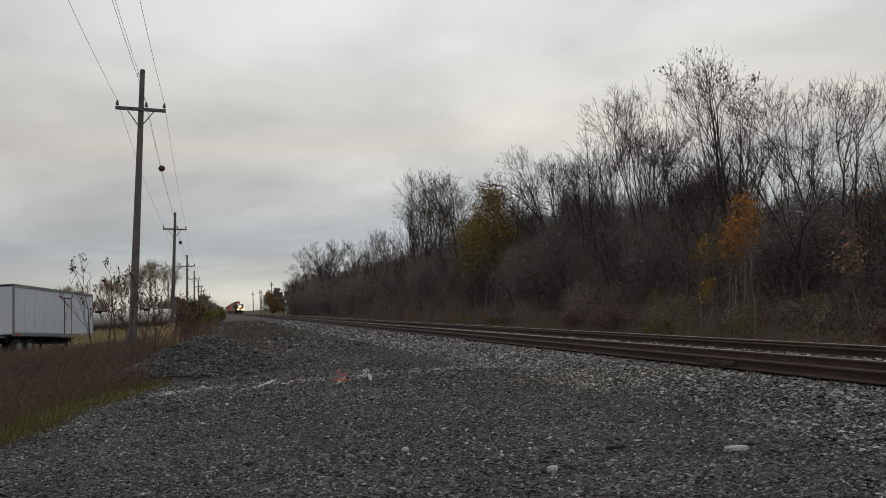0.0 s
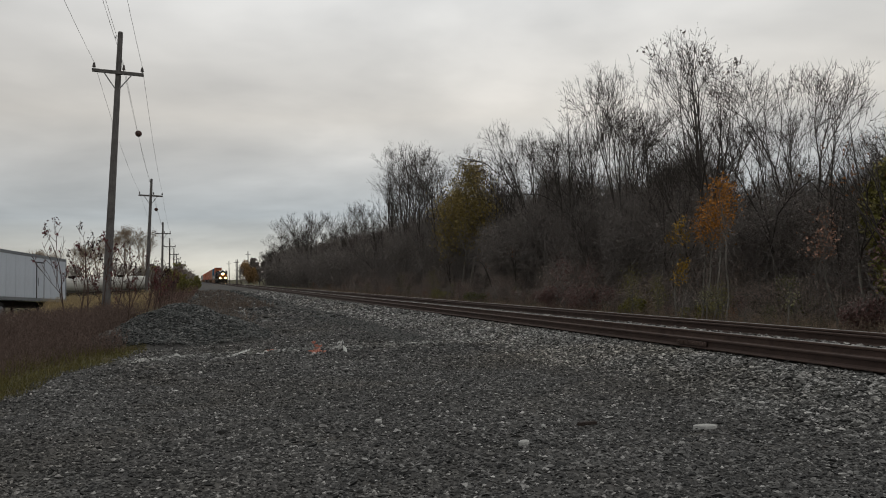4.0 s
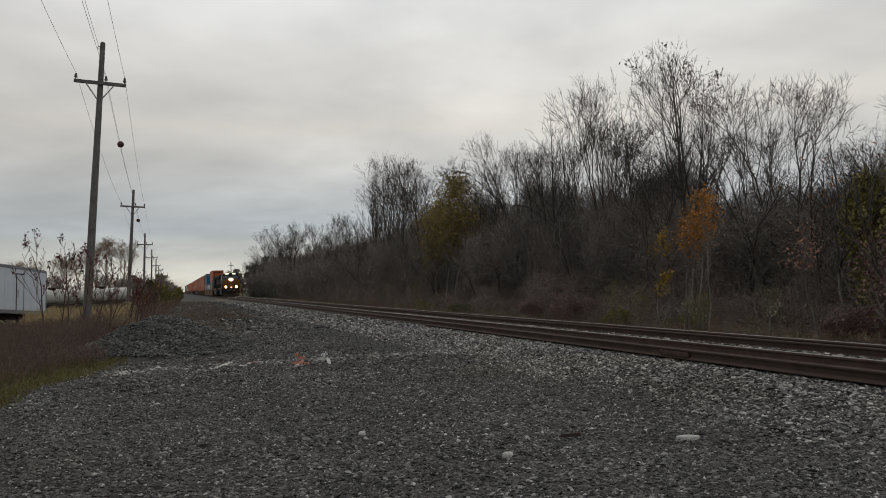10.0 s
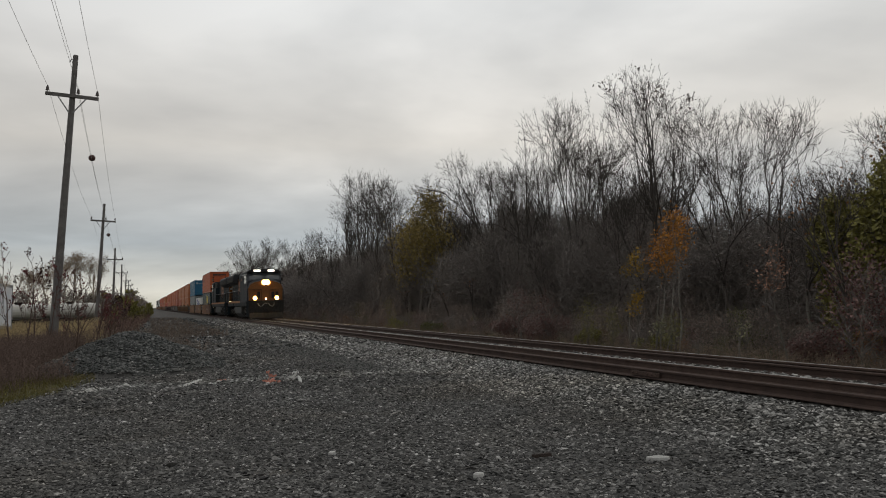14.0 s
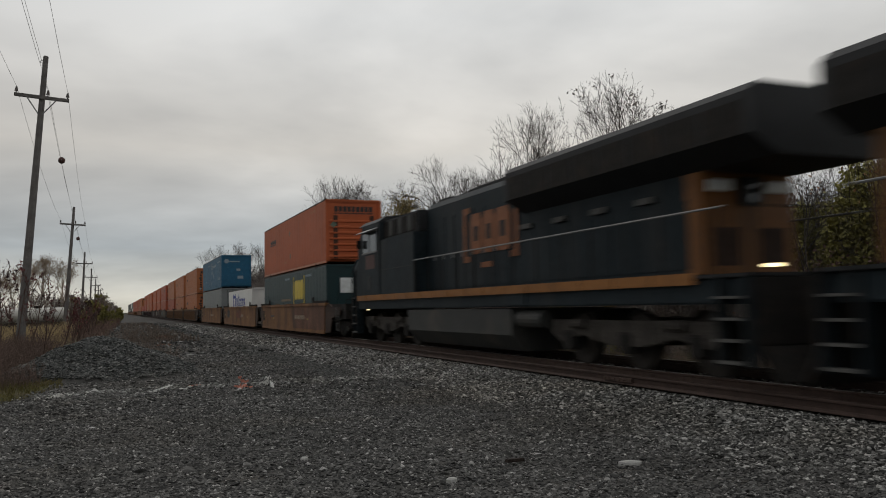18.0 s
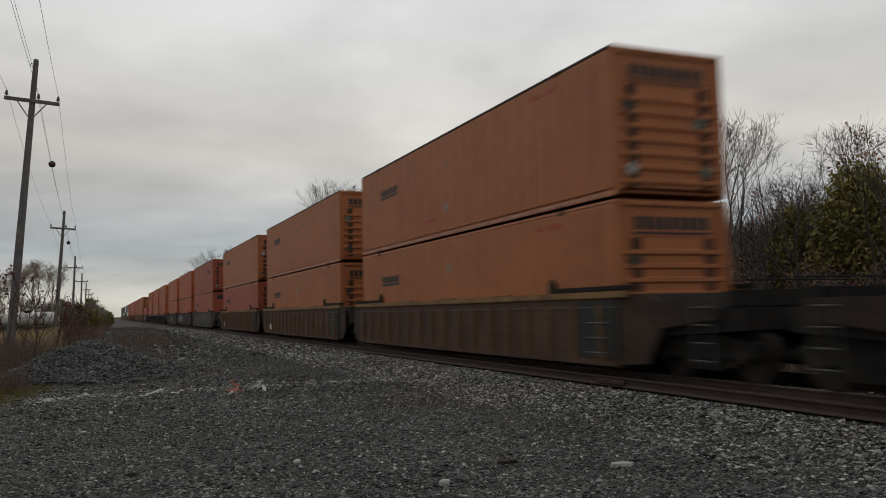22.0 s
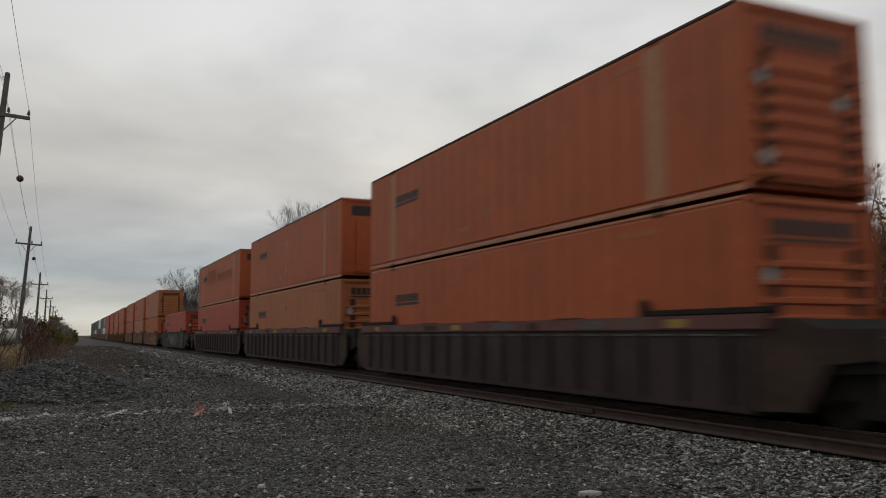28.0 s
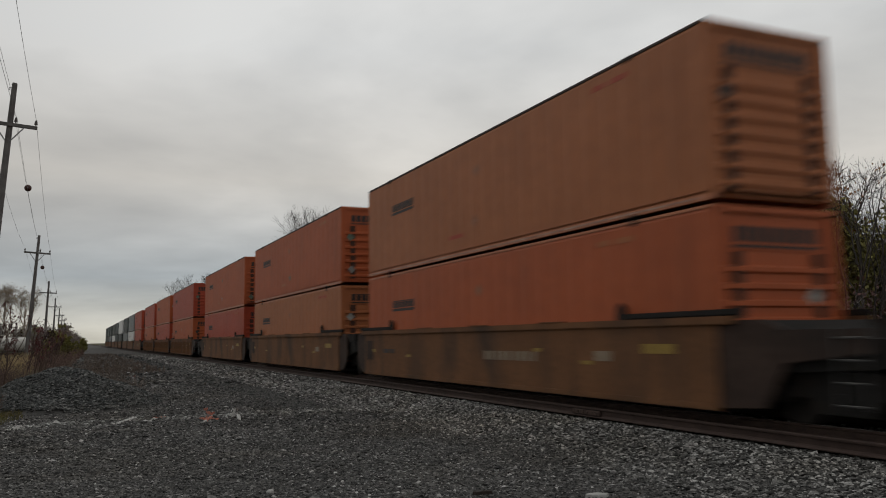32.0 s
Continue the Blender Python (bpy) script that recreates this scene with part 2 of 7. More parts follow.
def pile(x, y):
    r = np.hypot((x + 0.35) / 2.45, (y - 24.6) / 2.4)
    lump = 0.09 * wave(x, y, 0.45, 3) + 0.05 * wave(x, y, 0.2, 5)
    return np.clip(1.03 * np.clip(1.08 - r, 0, 2) ** 0.9 + lump, 0, 0.95 + lump) * (r < 1.08)


def ground_z(x, y):
    x, y = np.asarray(x, float), np.asarray(y, float)
    bal = 0.165 * smooth01((x - 6.2) / 2.0) * (1 - smooth01((x - 11.9) / 1.6))
    ditch = -0.35 * smooth01((x - 12.2) / 1.8) + 0.25 * smooth01((x - 15.5) / 8)
    left = -0.12 * smooth01((-2.6 - x) / 3)
    rough = 0.025 * wave(x, y, 1.3, 1) + 0.012 * wave(x, y, 0.5, 2)
    rough = rough * (1 - smooth01((x - 6.0) / 1.5) * (1 - smooth01((x - 12) / 1.5)))
    return bal + ditch + left + rough + pile(x, y)


def grass_edge(y):
    """The x at which the gravel gives way to grass."""
    return np.interp(y, [-50, 9, 13, 16, 18, 20, 21, 22.2, 23, 25, 27, 32, 49, 105, 260, 900], [-3.6, -3.3, -3.05, -2.65, -2.1, -1.4, -1.05, -1.25, -2.0, -2.2, -2.0, -1.7, -0.95, 0.25, 1.75, 2.2]) + 0.12 * np.sin(y / 1.9) + 0.08 * np.sin(y / 0.7)


def axis(points):
    return np.concatenate([np.arange(a, b, s) for a, b, s in points] + [[points[-1][1]]])


SOIL = mat("damp_soil_and_dead_grass", (0.075, 0.062, 0.04), 0.95, spread=0.5, scale=1.2, fine=30, bump=0.8, bump_scale=20, stain=(0.05, 0.06, 0.022), stain_at=0.5, spec=0.1)


def build_ground():
    xs = axis([(-2500, -400, 300), (-400, -60, 40), (-60, -12, 4), (-12, -4, 0.8), (-4, 6, 0.2), (6, 13.6, 0.15), (13.6, 30, 1.2), (30, 100, 8), (100, 400, 50), (400, 2500, 350)])
    ys = axis([(-2500, -300, 300), (-300, -20, 20), (-20, 2, 1.5), (2, 30, 0.2), (30, 60, 0.8), (60, 200, 5), (200, 700, 40), (700, 4500, 400)])
    gx, gy = np.meshgrid(xs, ys)
    gz = ground_z(gx, gy)
    v = np.stack([gx, gy, gz], -1).reshape(-1, 3)
    n, m = len(xs), len(ys)
    i = (np.arange(m - 1)[:, None] * n + np.arange(n - 1)).ravel()
    f = np.stack([i, i + 1, i + n + 1, i + n], 1)
    ob = arrays("ground", v, f, GRAVEL)
    ob.data.materials.append(SOIL)
    c = v[f].mean(1)
    soil = ((c[:, 0] < grass_edge(c[:, 1])) & (np.hypot((c[:, 0] + 0.35) / 2.5, (c[:, 1] - 24.6) / 2.4) > 1)) | (c[:, 0] > 13.4)
    ob.data.polygons.foreach_set("material_index", soil.astype(np.int32))
    ob.data.shade_smooth()
    tagged(ob, "grey crushed-stone ground running into dead grass and woodland soil", "ground", kind="structure")


build_ground()


def stone_shapes(k, rng):
    """Unit stones: squashed, jittered, angular chips."""
    octa = np.array([(1, 0, 0), (-1, 0, 0), (0, 1, 0), (0, -1, 0), (0, 0, 1), (0, 0, -1)], float)
    faces = np.array([(0, 2, 4), (2, 1, 4), (1, 3, 4), (3, 0, 4), (2, 0, 5), (1, 2, 5), (3, 1, 5), (0, 3, 5)])
    return [(octa * rng.uniform(0.75, 1.45, (6, 1)) + rng.normal(0, 0.2, (6, 3))) * np.array([1.2, 0.85, 0.5]) for _ in range(k)], faces


def scatter_stones(name, label, xy, size, material, seed, sink=0.25):
    rng = np.random.default_rng(seed)
    shapes, faces = stone_shapes(24, rng)
    n = len(xy)
    pick = np.stack(shapes)[rng.integers(0, 24, n)]
    a, b = rng.uniform(0, 2 * np.pi, n), rng.uniform(-0.7, 0.7, n)
    ca, sa, cb, sb = np.cos(a), np.sin(a), np.cos(b), np.sin(b)
    x, y, z = pick[..., 0], pick[..., 1], pick[..., 2]
    y, z = y * cb[:, None] - z * sb[:, None], y * sb[:, None] + z * cb[:, None]
    x, y = x * ca[:, None] - y * sa[:, None], x * sa[:, None] + y * ca[:, None]
    p = np.stack([x, y, z], -1) * size[:, None, None]
    base = np.stack([xy[:, 0], xy[:, 1], ground_z(xy[:, 0], xy[:, 1]) + size * sink], -1)
    v = (p + base[:, None]).reshape(-1, 3)
    f = (faces[None] + (np.arange(n) * 6)[:, None, None]).reshape(-1, 3)
    ob = arrays(name, v, f, material)
    ob.data.shade_flat()
    return tagged(ob, label, "gravel", kind="stuff")


# ---- track ----
def rail_profile():
    h = 0.172
    half = [(0.070, 0.0), (0.070, 0.011), (0.030, 0.026), (0.009, 0.045), (0.009, 0.125), (0.034, 0.135), (0.036, 0.160), (0.028, 0.170), (0.0, h)]
    return half + [(-x, z) for x, z in half[-2::-1]]


def build_track():
    prof = [(x, z + RAIL - 0.172) for x, z in rail_profile()]
    for side, lift in ((-0.755, 0.0), (0.755, 0.05)):
        track = thing("rail", "rusty steel rail with a worn shiny head spiked to timber ties", "rail", "rails of the track", "structure", pose(TRACK_X + side, 0, lift))
        part("rail_web", Geo().prism(prof, -60, 900), RUST, track)
        part("rail_head", Geo().prism([(-0.027, RAIL - 0.003), (0.027, RAIL - 0.003), (0.025, RAIL + 0.0015), (-0.025, RAIL + 0.0015)], -60, 900), RAILTOP, track, "bright worn running surface")
    tie = Geo().box(-1.3, 1.3, -0.115, 0.115, 0.09, 0.262, 0.012).mesh("tie")
    plate = Geo().box(-0.19, 0.19, -0.1, 0.1, 0.268, 0.280).mesh("tie_plate")
    bed = thing("tie_row", "dark creosoted timber ties bedded in ballast", "railway ties", kind="structure", at=pose(TRACK_X, 0, 0))
    rng = random.Random(5)
    for k in range(260):
        y = -14 + 0.53 * k
        if k < 150:
            part("tie", tie, TIE, bed, at=pose(rng.uniform(-0.03, 0.03), y, rng.uniform(-0.012, 0.006), 0, 0, rng.uniform(-1, 1)))
        if k < 85:
            for s in (-0.755, 0.755):
                part("tie_plate", plate, RUST, bed, at=pose(s, y, 0))
    far = Geo()
    for k in range(150, 1300):
        far.box(-1.3, 1.3, -14 + 0.53 * k - 0.115, -14 + 0.53 * k + 0.115, 0.09, 0.268)
    tagged(part("distant_ties", far, TIE, bed), kind="stuff")
    # old rails laid down along the track, one off the tie ends and one between the running rails
    loose = [(x, z) for x, z in rail_profile()]
    for label, x, z, ys in (("loose rusty rail lying along the tie ends", 8.70, 0.222, (-40, 12.9, 260)), ("loose rusty rail lying on the ties beside the far rail", 10.62, 0.29, (-40, 24.0, 260))):
        old = thing("loose_rail", label, "rail", "loose rails", "structure", pose(x, 0, z))
        for y0, y1 in zip(ys, ys[1:]):
            part("rail_length", Geo().prism(loose, y0 + 0.012, y1), OLDRAIL, old)
        if x < 9:
            bar = Geo().box(-0.062, -0.03, ys[1] - 0.46, ys[1] + 0.46, 0.037, 0.122, 0.008)
            for k in range(6):
                bar.tube((-0.085, ys[1] - 0.38 + k * 0.152, 0.082), (-0.06, ys[1] - 0.38 + k * 0.152, 0.082), 0.017, 6)
            part("joint_bar", bar, RUST, old, "rusty bolted joint bar")


build_track()


# ---- train ----
SPEED = 21.2
MOVING = []          # (thing, place along the train in metres behind the first container's front)


def train_y(u, t):
    """Where a point of the train stands on the line: it brakes gently while still far off."""
    s = 14.44 + u + SPEED * (19 - t)
    return s + (0.12 * (12 - t) ** 2 if t < 12 else 0.0)


def on_train(ob, u):
    MOVING.append((ob, u))
    return ob


ORANGE = {
    "orange": mat("orange_container_paint", (0.355, 0.08, 0.024), 0.6, spread=0.12, scale=0.5, fine=3, stain=(0.17, 0.06, 0.03), stain_at=0.62, streak=0.15),
    "tan": mat("faded_orange_container_paint", (0.335, 0.114, 0.042), 0.6, spread=0.12, scale=0.5, fine=3, stain=(0.22, 0.075, 0.028), stain_at=0.62, streak=0.15),
    "red": mat("red_orange_container_paint", (0.33, 0.048, 0.019), 0.55, spread=0.12, scale=0.5, fine=3, stain=(0.2, 0.045, 0.025), stain_at=0.62, streak=0.15),
    "brick": mat("brick_red_container_paint", (0.30, 0.07, 0.034), 0.6, spread=0.12, scale=0.5, fine=3, stain=(0.18, 0.05, 0.025), stain_at=0.62, streak=0.15),
    "blue": mat("blue_container_paint", (0.009, 0.085, 0.16), 0.55, spread=0.18, scale=0.5, fine=3),
    "grey": mat("grey_container_paint", (0.17, 0.183, 0.185), 0.55, spread=0.1, scale=0.5, fine=3),
    "green": mat("dark_green_container_paint", (0.009, 0.03, 0.034), 0.5, spread=0.15, scale=0.5, fine=3),
    "white": mat("white_container_paint", (0.62, 0.62, 0.60), 0.5, spread=0.06, scale=0.5, fine=3, stain=(0.32, 0.2, 0.1), stain_at=0.72, streak=0.15),
    "black": mat("black_green_container_paint", (0.03, 0.038, 0.036), 0.55, spread=0.2, scale=0.5, fine=3),
}
TRIM = mat("pale_orange_rail_paint", (0.42, 0.16, 0.08), 0.5)
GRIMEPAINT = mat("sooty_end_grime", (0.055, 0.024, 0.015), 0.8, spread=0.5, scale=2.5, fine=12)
TAPE = mat("dull_red_white_tape", (0.42, 0.28, 0.22), 0.6, spread=0.35, scale=2.4, fine=5, stain=(0.24, 0.07, 0.04), stain_at=0.5)
BLACK = mat("black_decal", (0.03, 0.022, 0.02), 0.6)
YELLOW = mat("yellow_decal", (0.55, 0.42, 0.06), 0.6)
AMBER = mat("dirty_amber_reflector", (0.26, 0.17, 0.035), 0.6)
BLUE_INK = mat("blue_decal", (0.03, 0.05, 0.24), 0.6)
DUST_INK = mat("dirty_stencil_paint", (0.22, 0.17, 0.12), 0.7, spread=0.3, scale=3)
WHITE_INK = mat("white_decal", (0.6, 0.62, 0.62), 0.6)
PALE_INK = mat("faded_white_decal", (0.20, 0.25, 0.285), 0.6, spread=0.2)
CACHE = {}
EDGE = mat("dark_top_edge", (0.045, 0.03, 0.025), 0.7)
PLACARD = {"green": mat("faded_green_placard", (0.10, 0.13, 0.10), 0.7), "grey": mat("grey_fitting", (0.2, 0.2, 0.19), 0.6), "white": mat("white_placard", (0.27, 0.27, 0.25), 0.6, spread=0.3), "ghost": mat("faded_orange_placard", (0.26, 0.12, 0.07), 0.7), "dark": mat("dark_placard", (0.05, 0.04, 0.035), 0.7)}


def cached(key, make):
    if key not in CACHE:
        CACHE[key] = make().mesh(key)
    return CACHE[key]


def container_body(length, h=2.9, w=2.6):
    """Box with fluted sides, a slight roof camber and recessed ends."""
    g = Geo()
    x = w / 2
    n = max(8, round(length / 0.61))
    step = length / n
    for s in (-1, 1):
        pts = []
        for i in range(n):
            y0 = i * step
            pts += [(y0 + 0.0, x), (y0 + step - 0.05, x), (y0 + step - 0.04, x - 0.012), (y0 + step - 0.01, x - 0.012)]
        pts.append((length, x))
        vs = [(s * xx, y, z) for y, xx in pts for z in (0.16, h - 0.10)]
        g.add(vs, [(2 * i, 2 * i + 1, 2 * i + 3, 2 * i + 2) for i in range(len(pts) - 1)])
    g.box(-x + 0.015, x - 0.015, 0.06, length - 0.06, 0.12, 0.2)
    g.add([(-x, 0, h - 0.1), (x, 0, h - 0.1), (x, length, h - 0.1), (-x, length, h - 0.1), (-x + 0.02, 0, h), (x - 0.02, 0, h), (x - 0.02, length, h), (-x + 0.02, length, h)],
          [(0, 1, 5, 4), (1, 2, 6, 5), (2, 3, 7, 6), (3, 0, 4, 7), (4, 5, 6, 7)])
    g.add([(-x, 0.06, 0.1), (x, 0.06, 0.1), (x, 0.06, h - 0.05), (-x, 0.06, h - 0.05), (-x, length - 0.06, 0.1), (x, length - 0.06, 0.1), (x, length - 0.06, h - 0.05), (-x, length - 0.06, h - 0.05)],
          [(0, 1, 2, 3), (7, 6, 5, 4)])
    return g


def make_container(u, z, tone, length=16.15, end="ribs", h=2.9, marks="bars", label=None, stripes=(), front_sign=0.0):
    color = ORANGE[tone]
    words = {"brick": "brick-red", "orange": "orange", "tan": "faded tan-orange", "red": "red-orange", "blue": "blue", "grey": "pale grey", "green": "dark green", "white": "white", "black": "blackish green"}[tone]
    level = "stacked on another container" if z > 3 else "seated in a well car"
    c = thing("shipping_container", label or "%s steel shipping container %s" % (words, level), "container", "containers of the train")
    k = "%g" % length
    W = 1.3

    def put(name, key, make, m, label="", at=None):
        me = cached(key + m.name, make)
        return part(name, me, m, c, label, at)

    put("body", "body%s_%g" % (k, h), lambda: container_body(length, h), color)
    for y in (0.0, length - 0.12):
        for s in (-1, 1):
            put("corner_post", "post%g" % h, lambda: Geo().box(-0.08, 0.08, 0, 0.12, 0.1, h - 0.05, 0.01), color, at=pose(s * (W - 0.075), y, 0))
    rail_mat = TRIM if tone in ("orange", "tan", "red", "brick") else color
    for s in (-1, 1):
        put("bottom_rail", "brail" + k, lambda: Geo().box(-0.03, 0.03, 0.02, length - 0.02, 0.03, 0.13, 0.008), rail_mat, at=pose(s * (W - 0.02), 0, 0))
        if tone in ("orange", "tan", "red", "brick"):
            put("side_ledge", "ledge" + k, lambda: Geo().box(-0.03, 0.03, 0.02, length - 0.02, 0.17, 0.205, 0.008), color, at=pose(s * (W - 0.015), 0, 0))
            put("reflective_tape", "tape" + k, lambda: Geo().box(-0.002, 0.002, 0.3, length - 0.3, 0.07, 0.1), TAPE, "dulled reflective tape along the bottom rail", at=pose(s * (W + 0.013), 0, 0))
        put("top_rail", "trail%s_%g" % (k, h), lambda: Geo().box(-0.03, 0.03, 0.02, length - 0.02, h - 0.05, h + 0.006, 0.01), EDGE if z > 3 or rail_mat is not TRIM else TRIM, at=pose(s * (W - 0.022), 0, 0))
    inset = (length - 12.19) / 2
    for y in ([inset, length - inset] if inset > 0.3 else [0.09, length - 0.09]):
        for s in (-1, 1):
            put("stacking_casting", "cast", lambda: Geo().box(-0.085, 0.085, -0.09, 0.09, 0, 0.12, 0.01), DARK, "dark corner casting", at=pose(s * (W - 0.075), y, 0.0))
            put("stacking_casting", "cast", None, DARK, at=pose(s * (W - 0.075), y, h - 0.1))
    # front end
    if end == "ribs":
        for i in range(7):
            put("rib", "rib", lambda: Geo().prism([(0.06, 0.0), (0.012, 0.03), (0.012, 0.10), (0.06, 0.13)], -1.13, 1.13, "x"), color, at=pose(0, 0, 0.26 + i * 0.265))
        put("sign_board", "signb", lambda: Geo().box(-0.98, 0.98, 0.042, 0.058, -0.03, 0.43, 0.004), color, at=pose(0, 0, h - 0.66))
        for i in range(9):
            put("lettering_bar", "endlet", lambda: Geo().box(0, 0.165, 0.036, 0.041, 0, 0.25), BLACK, "black lettering as plain bars" if i == 0 else "", at=pose(-0.9 + i * 0.203, 0, h - 0.56))
        put("sign_line", "endline", lambda: Geo().box(-0.92, 0.92, 0.036, 0.041, 0, 0.05), BLACK, at=pose(0, 0, h - 0.65))
        rng = random.Random(round(u * 7 + z))
        for x0, zz in ((-0.95, 1.75), (-0.9, 0.55), (0.85, 0.55), (0.7, 1.5)):
            if rng.random() < 0.62:
                put("placard", "plac", lambda: Geo().prism([(-0.15, 0), (0, -0.15), (0.15, 0), (0, 0.15)], 0.004, 0.010), PLACARD[rng.choice(("green", "grey", "white", "dark"))], at=pose(x0, 0, zz))
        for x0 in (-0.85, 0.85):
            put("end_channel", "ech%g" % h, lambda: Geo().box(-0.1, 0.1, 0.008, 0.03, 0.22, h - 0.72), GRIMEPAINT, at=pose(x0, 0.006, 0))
    elif end == "doors":
        for s in (-1, 1):
            put("door_leaf", "leaf%g" % h, lambda: Geo().box(0.02, 1.12, 0.03, 0.058, 0.2, h - 0.2, 0.008), color, at=Matrix.Diagonal((s, 1, 1, 1)) if s > 0 else pose(-1.14, 0, 0))
            for x in (0.35, 0.8):
                put("lock_rod", "rod%g" % h, lambda: Geo().tube((0, 0.015, 0.15), (0, 0.015, h - 0.15), 0.018, 8), DARK, at=pose(s * x, 0, 0))
        if tone in ("orange", "red", "tan", "brick"):
            put("logo_plate", "plate", lambda: Geo().box(-0.9, 0.9, 0.045, 0.058, 0, 0.36), BLACK, at=pose(0, -0.03, h - 0.62))
    elif end == "plain":
        for s in (-1, 1):
            put("end_channel", "endch%g" % h, lambda: Geo().box(-0.12, 0.12, 0.02, 0.058, 0.25, h - 0.75, 0.01), color, at=pose(s * 0.62, 0, 0))
        put("logo_plate", "plate", lambda: Geo().box(-0.9, 0.9, 0.045, 0.058, 0, 0.36), BLACK, at=pose(0, 0, h - 0.62)) if tone in ("orange", "red", "tan", "brick") else None
    # side markings near the rear, on the viewer's side
    if marks == "bars":
        sy = front_sign if front_sign else length - 3.95
        for i in range(9):
            put("lettering_bar", "slet", lambda: Geo().box(-0.003, 0.003, 0, 0.155, 0, 0.17), BLACK, "black lettering as plain bars" if i == 0 else "", at=pose(-W - 0.004, sy + i * 0.195, 1.85))
        put("side_sign", "sline", lambda: Geo().box(-0.003, 0.003, -0.02, 1.74, 0, 0.075), BLACK, at=pose(-W - 0.004, sy, 1.745))
        put("side_sign", "sline2", lambda: Geo().box(-0.003, 0.003, -0.02, 1.74, 0, 0.03), BLACK, at=pose(-W - 0.004, sy, 2.03))
        rng = random.Random(round(u * 11 + z))
        for zz in (2.05, 0.82):
            if rng.random() < 0.75:
                put("side_placard", "splac", lambda: Geo().prism([(-0.16, 0), (0, -0.16), (0.16, 0), (0, 0.16)], -0.003, 0.003, "x"), PLACARD[rng.choice(("green", "grey", "ghost"))], at=pose(-W - 0.004, 8.1 + rng.uniform(-0.1, 0.1), zz))
        for y0, zz, wd in ((2.0, h - 0.35, 0.5), (2.7, h - 0.35, 0.35), (length * 0.55, 0.5, 0.8)):
            put("stencil_bar", "sten%g" % wd, lambda wd=wd: Geo().box(-0.002, 0.002, 0, wd, 0, 0.10), ORANGE["tan"] if tone != "tan" else ORANGE["red"], at=pose(-W - 0.003, y0, zz))
    for y0, wd in stripes:
        put("repair_panel", "rep%g_%g" % (wd, h), lambda wd=wd: Geo().box(-0.003, 0.003, 0, wd, 0.2, h - 0.13), mat("faded_repair_paint", (0.36, 0.17, 0.085), 0.7), "paler repainted panel", at=pose(-W - 0.004, y0, 0))
    c["z"] = z
    return on_train(c, u)


WELLS = {
    "yellow": mat("grimy_yellow_well_paint", (0.185, 0.094, 0.044), 0.8, spread=0.25, scale=1.2, fine=9, stain=(0.075, 0.042, 0.03), stain_at=0.53, streak=0.35, spec=0.18),
    "brown": mat("brown_purple_well_paint", (0.078, 0.042, 0.029), 0.8, spread=0.4, scale=1.1, fine=9, stain=(0.05, 0.04, 0.036), stain_at=0.56, streak=0.3, spec=0.18),
    "grey": mat("grey_weathered_well_paint", (0.062, 0.054, 0.046), 0.8, spread=0.35, scale=1.1, fine=9, stain=(0.10, 0.09, 0.075), stain_at=0.55, streak=0.3, spec=0.18),
    "dark": mat("dark_maroon_well_paint", (0.037, 0.024, 0.025), 0.8, spread=0.3, scale=1.1, fine=9, stain=(0.06, 0.045, 0.042), stain_at=0.55, streak=0.3, spec=0.18),
    "tan": mat("dull_brown_well_paint", (0.15, 0.07, 0.032), 0.8, spread=0.25, scale=1.1, fine=9, stain=(0.05, 0.033, 0.024), stain_at=0.55, streak=0.35, spec=0.18),
}
ENDPAINT = mat("grimy_brown_end_paint", (0.05, 0.032, 0.025), 0.85, spread=0.35, scale=1.5, fine=9, stain=(0.022, 0.017, 0.015), stain_at=0.52, spec=0.18)
GRIMY = mat("grimy_grey_steel", (0.09, 0.088, 0.085), 0.75, 0.2, spread=0.3)
OCHRE = mat("ochre_chord_paint", (0.2, 0.115, 0.045), 0.75, spread=0.3, scale=1.5, fine=9, stain=(0.1, 0.05, 0.03), stain_at=0.6)
RIBPAINT = mat("rusty_tan_post_paint", (0.12, 0.068, 0.038), 0.8, spread=0.35, scale=1.5, fine=9, stain=(0.05, 0.034, 0.028), stain_at=0.56, streak=0.3, spec=0.18)
PANELDARK = mat("grimy_dark_end_panel", (0.024, 0.025, 0.024), 0.8, spread=0.3, scale=2)
MAROON = mat("maroon_chord_paint", (0.11, 0.045, 0.04), 0.75, spread=0.3, scale=1.5, fine=9, stain=(0.11, 0.1, 0.09), stain_at=0.62)


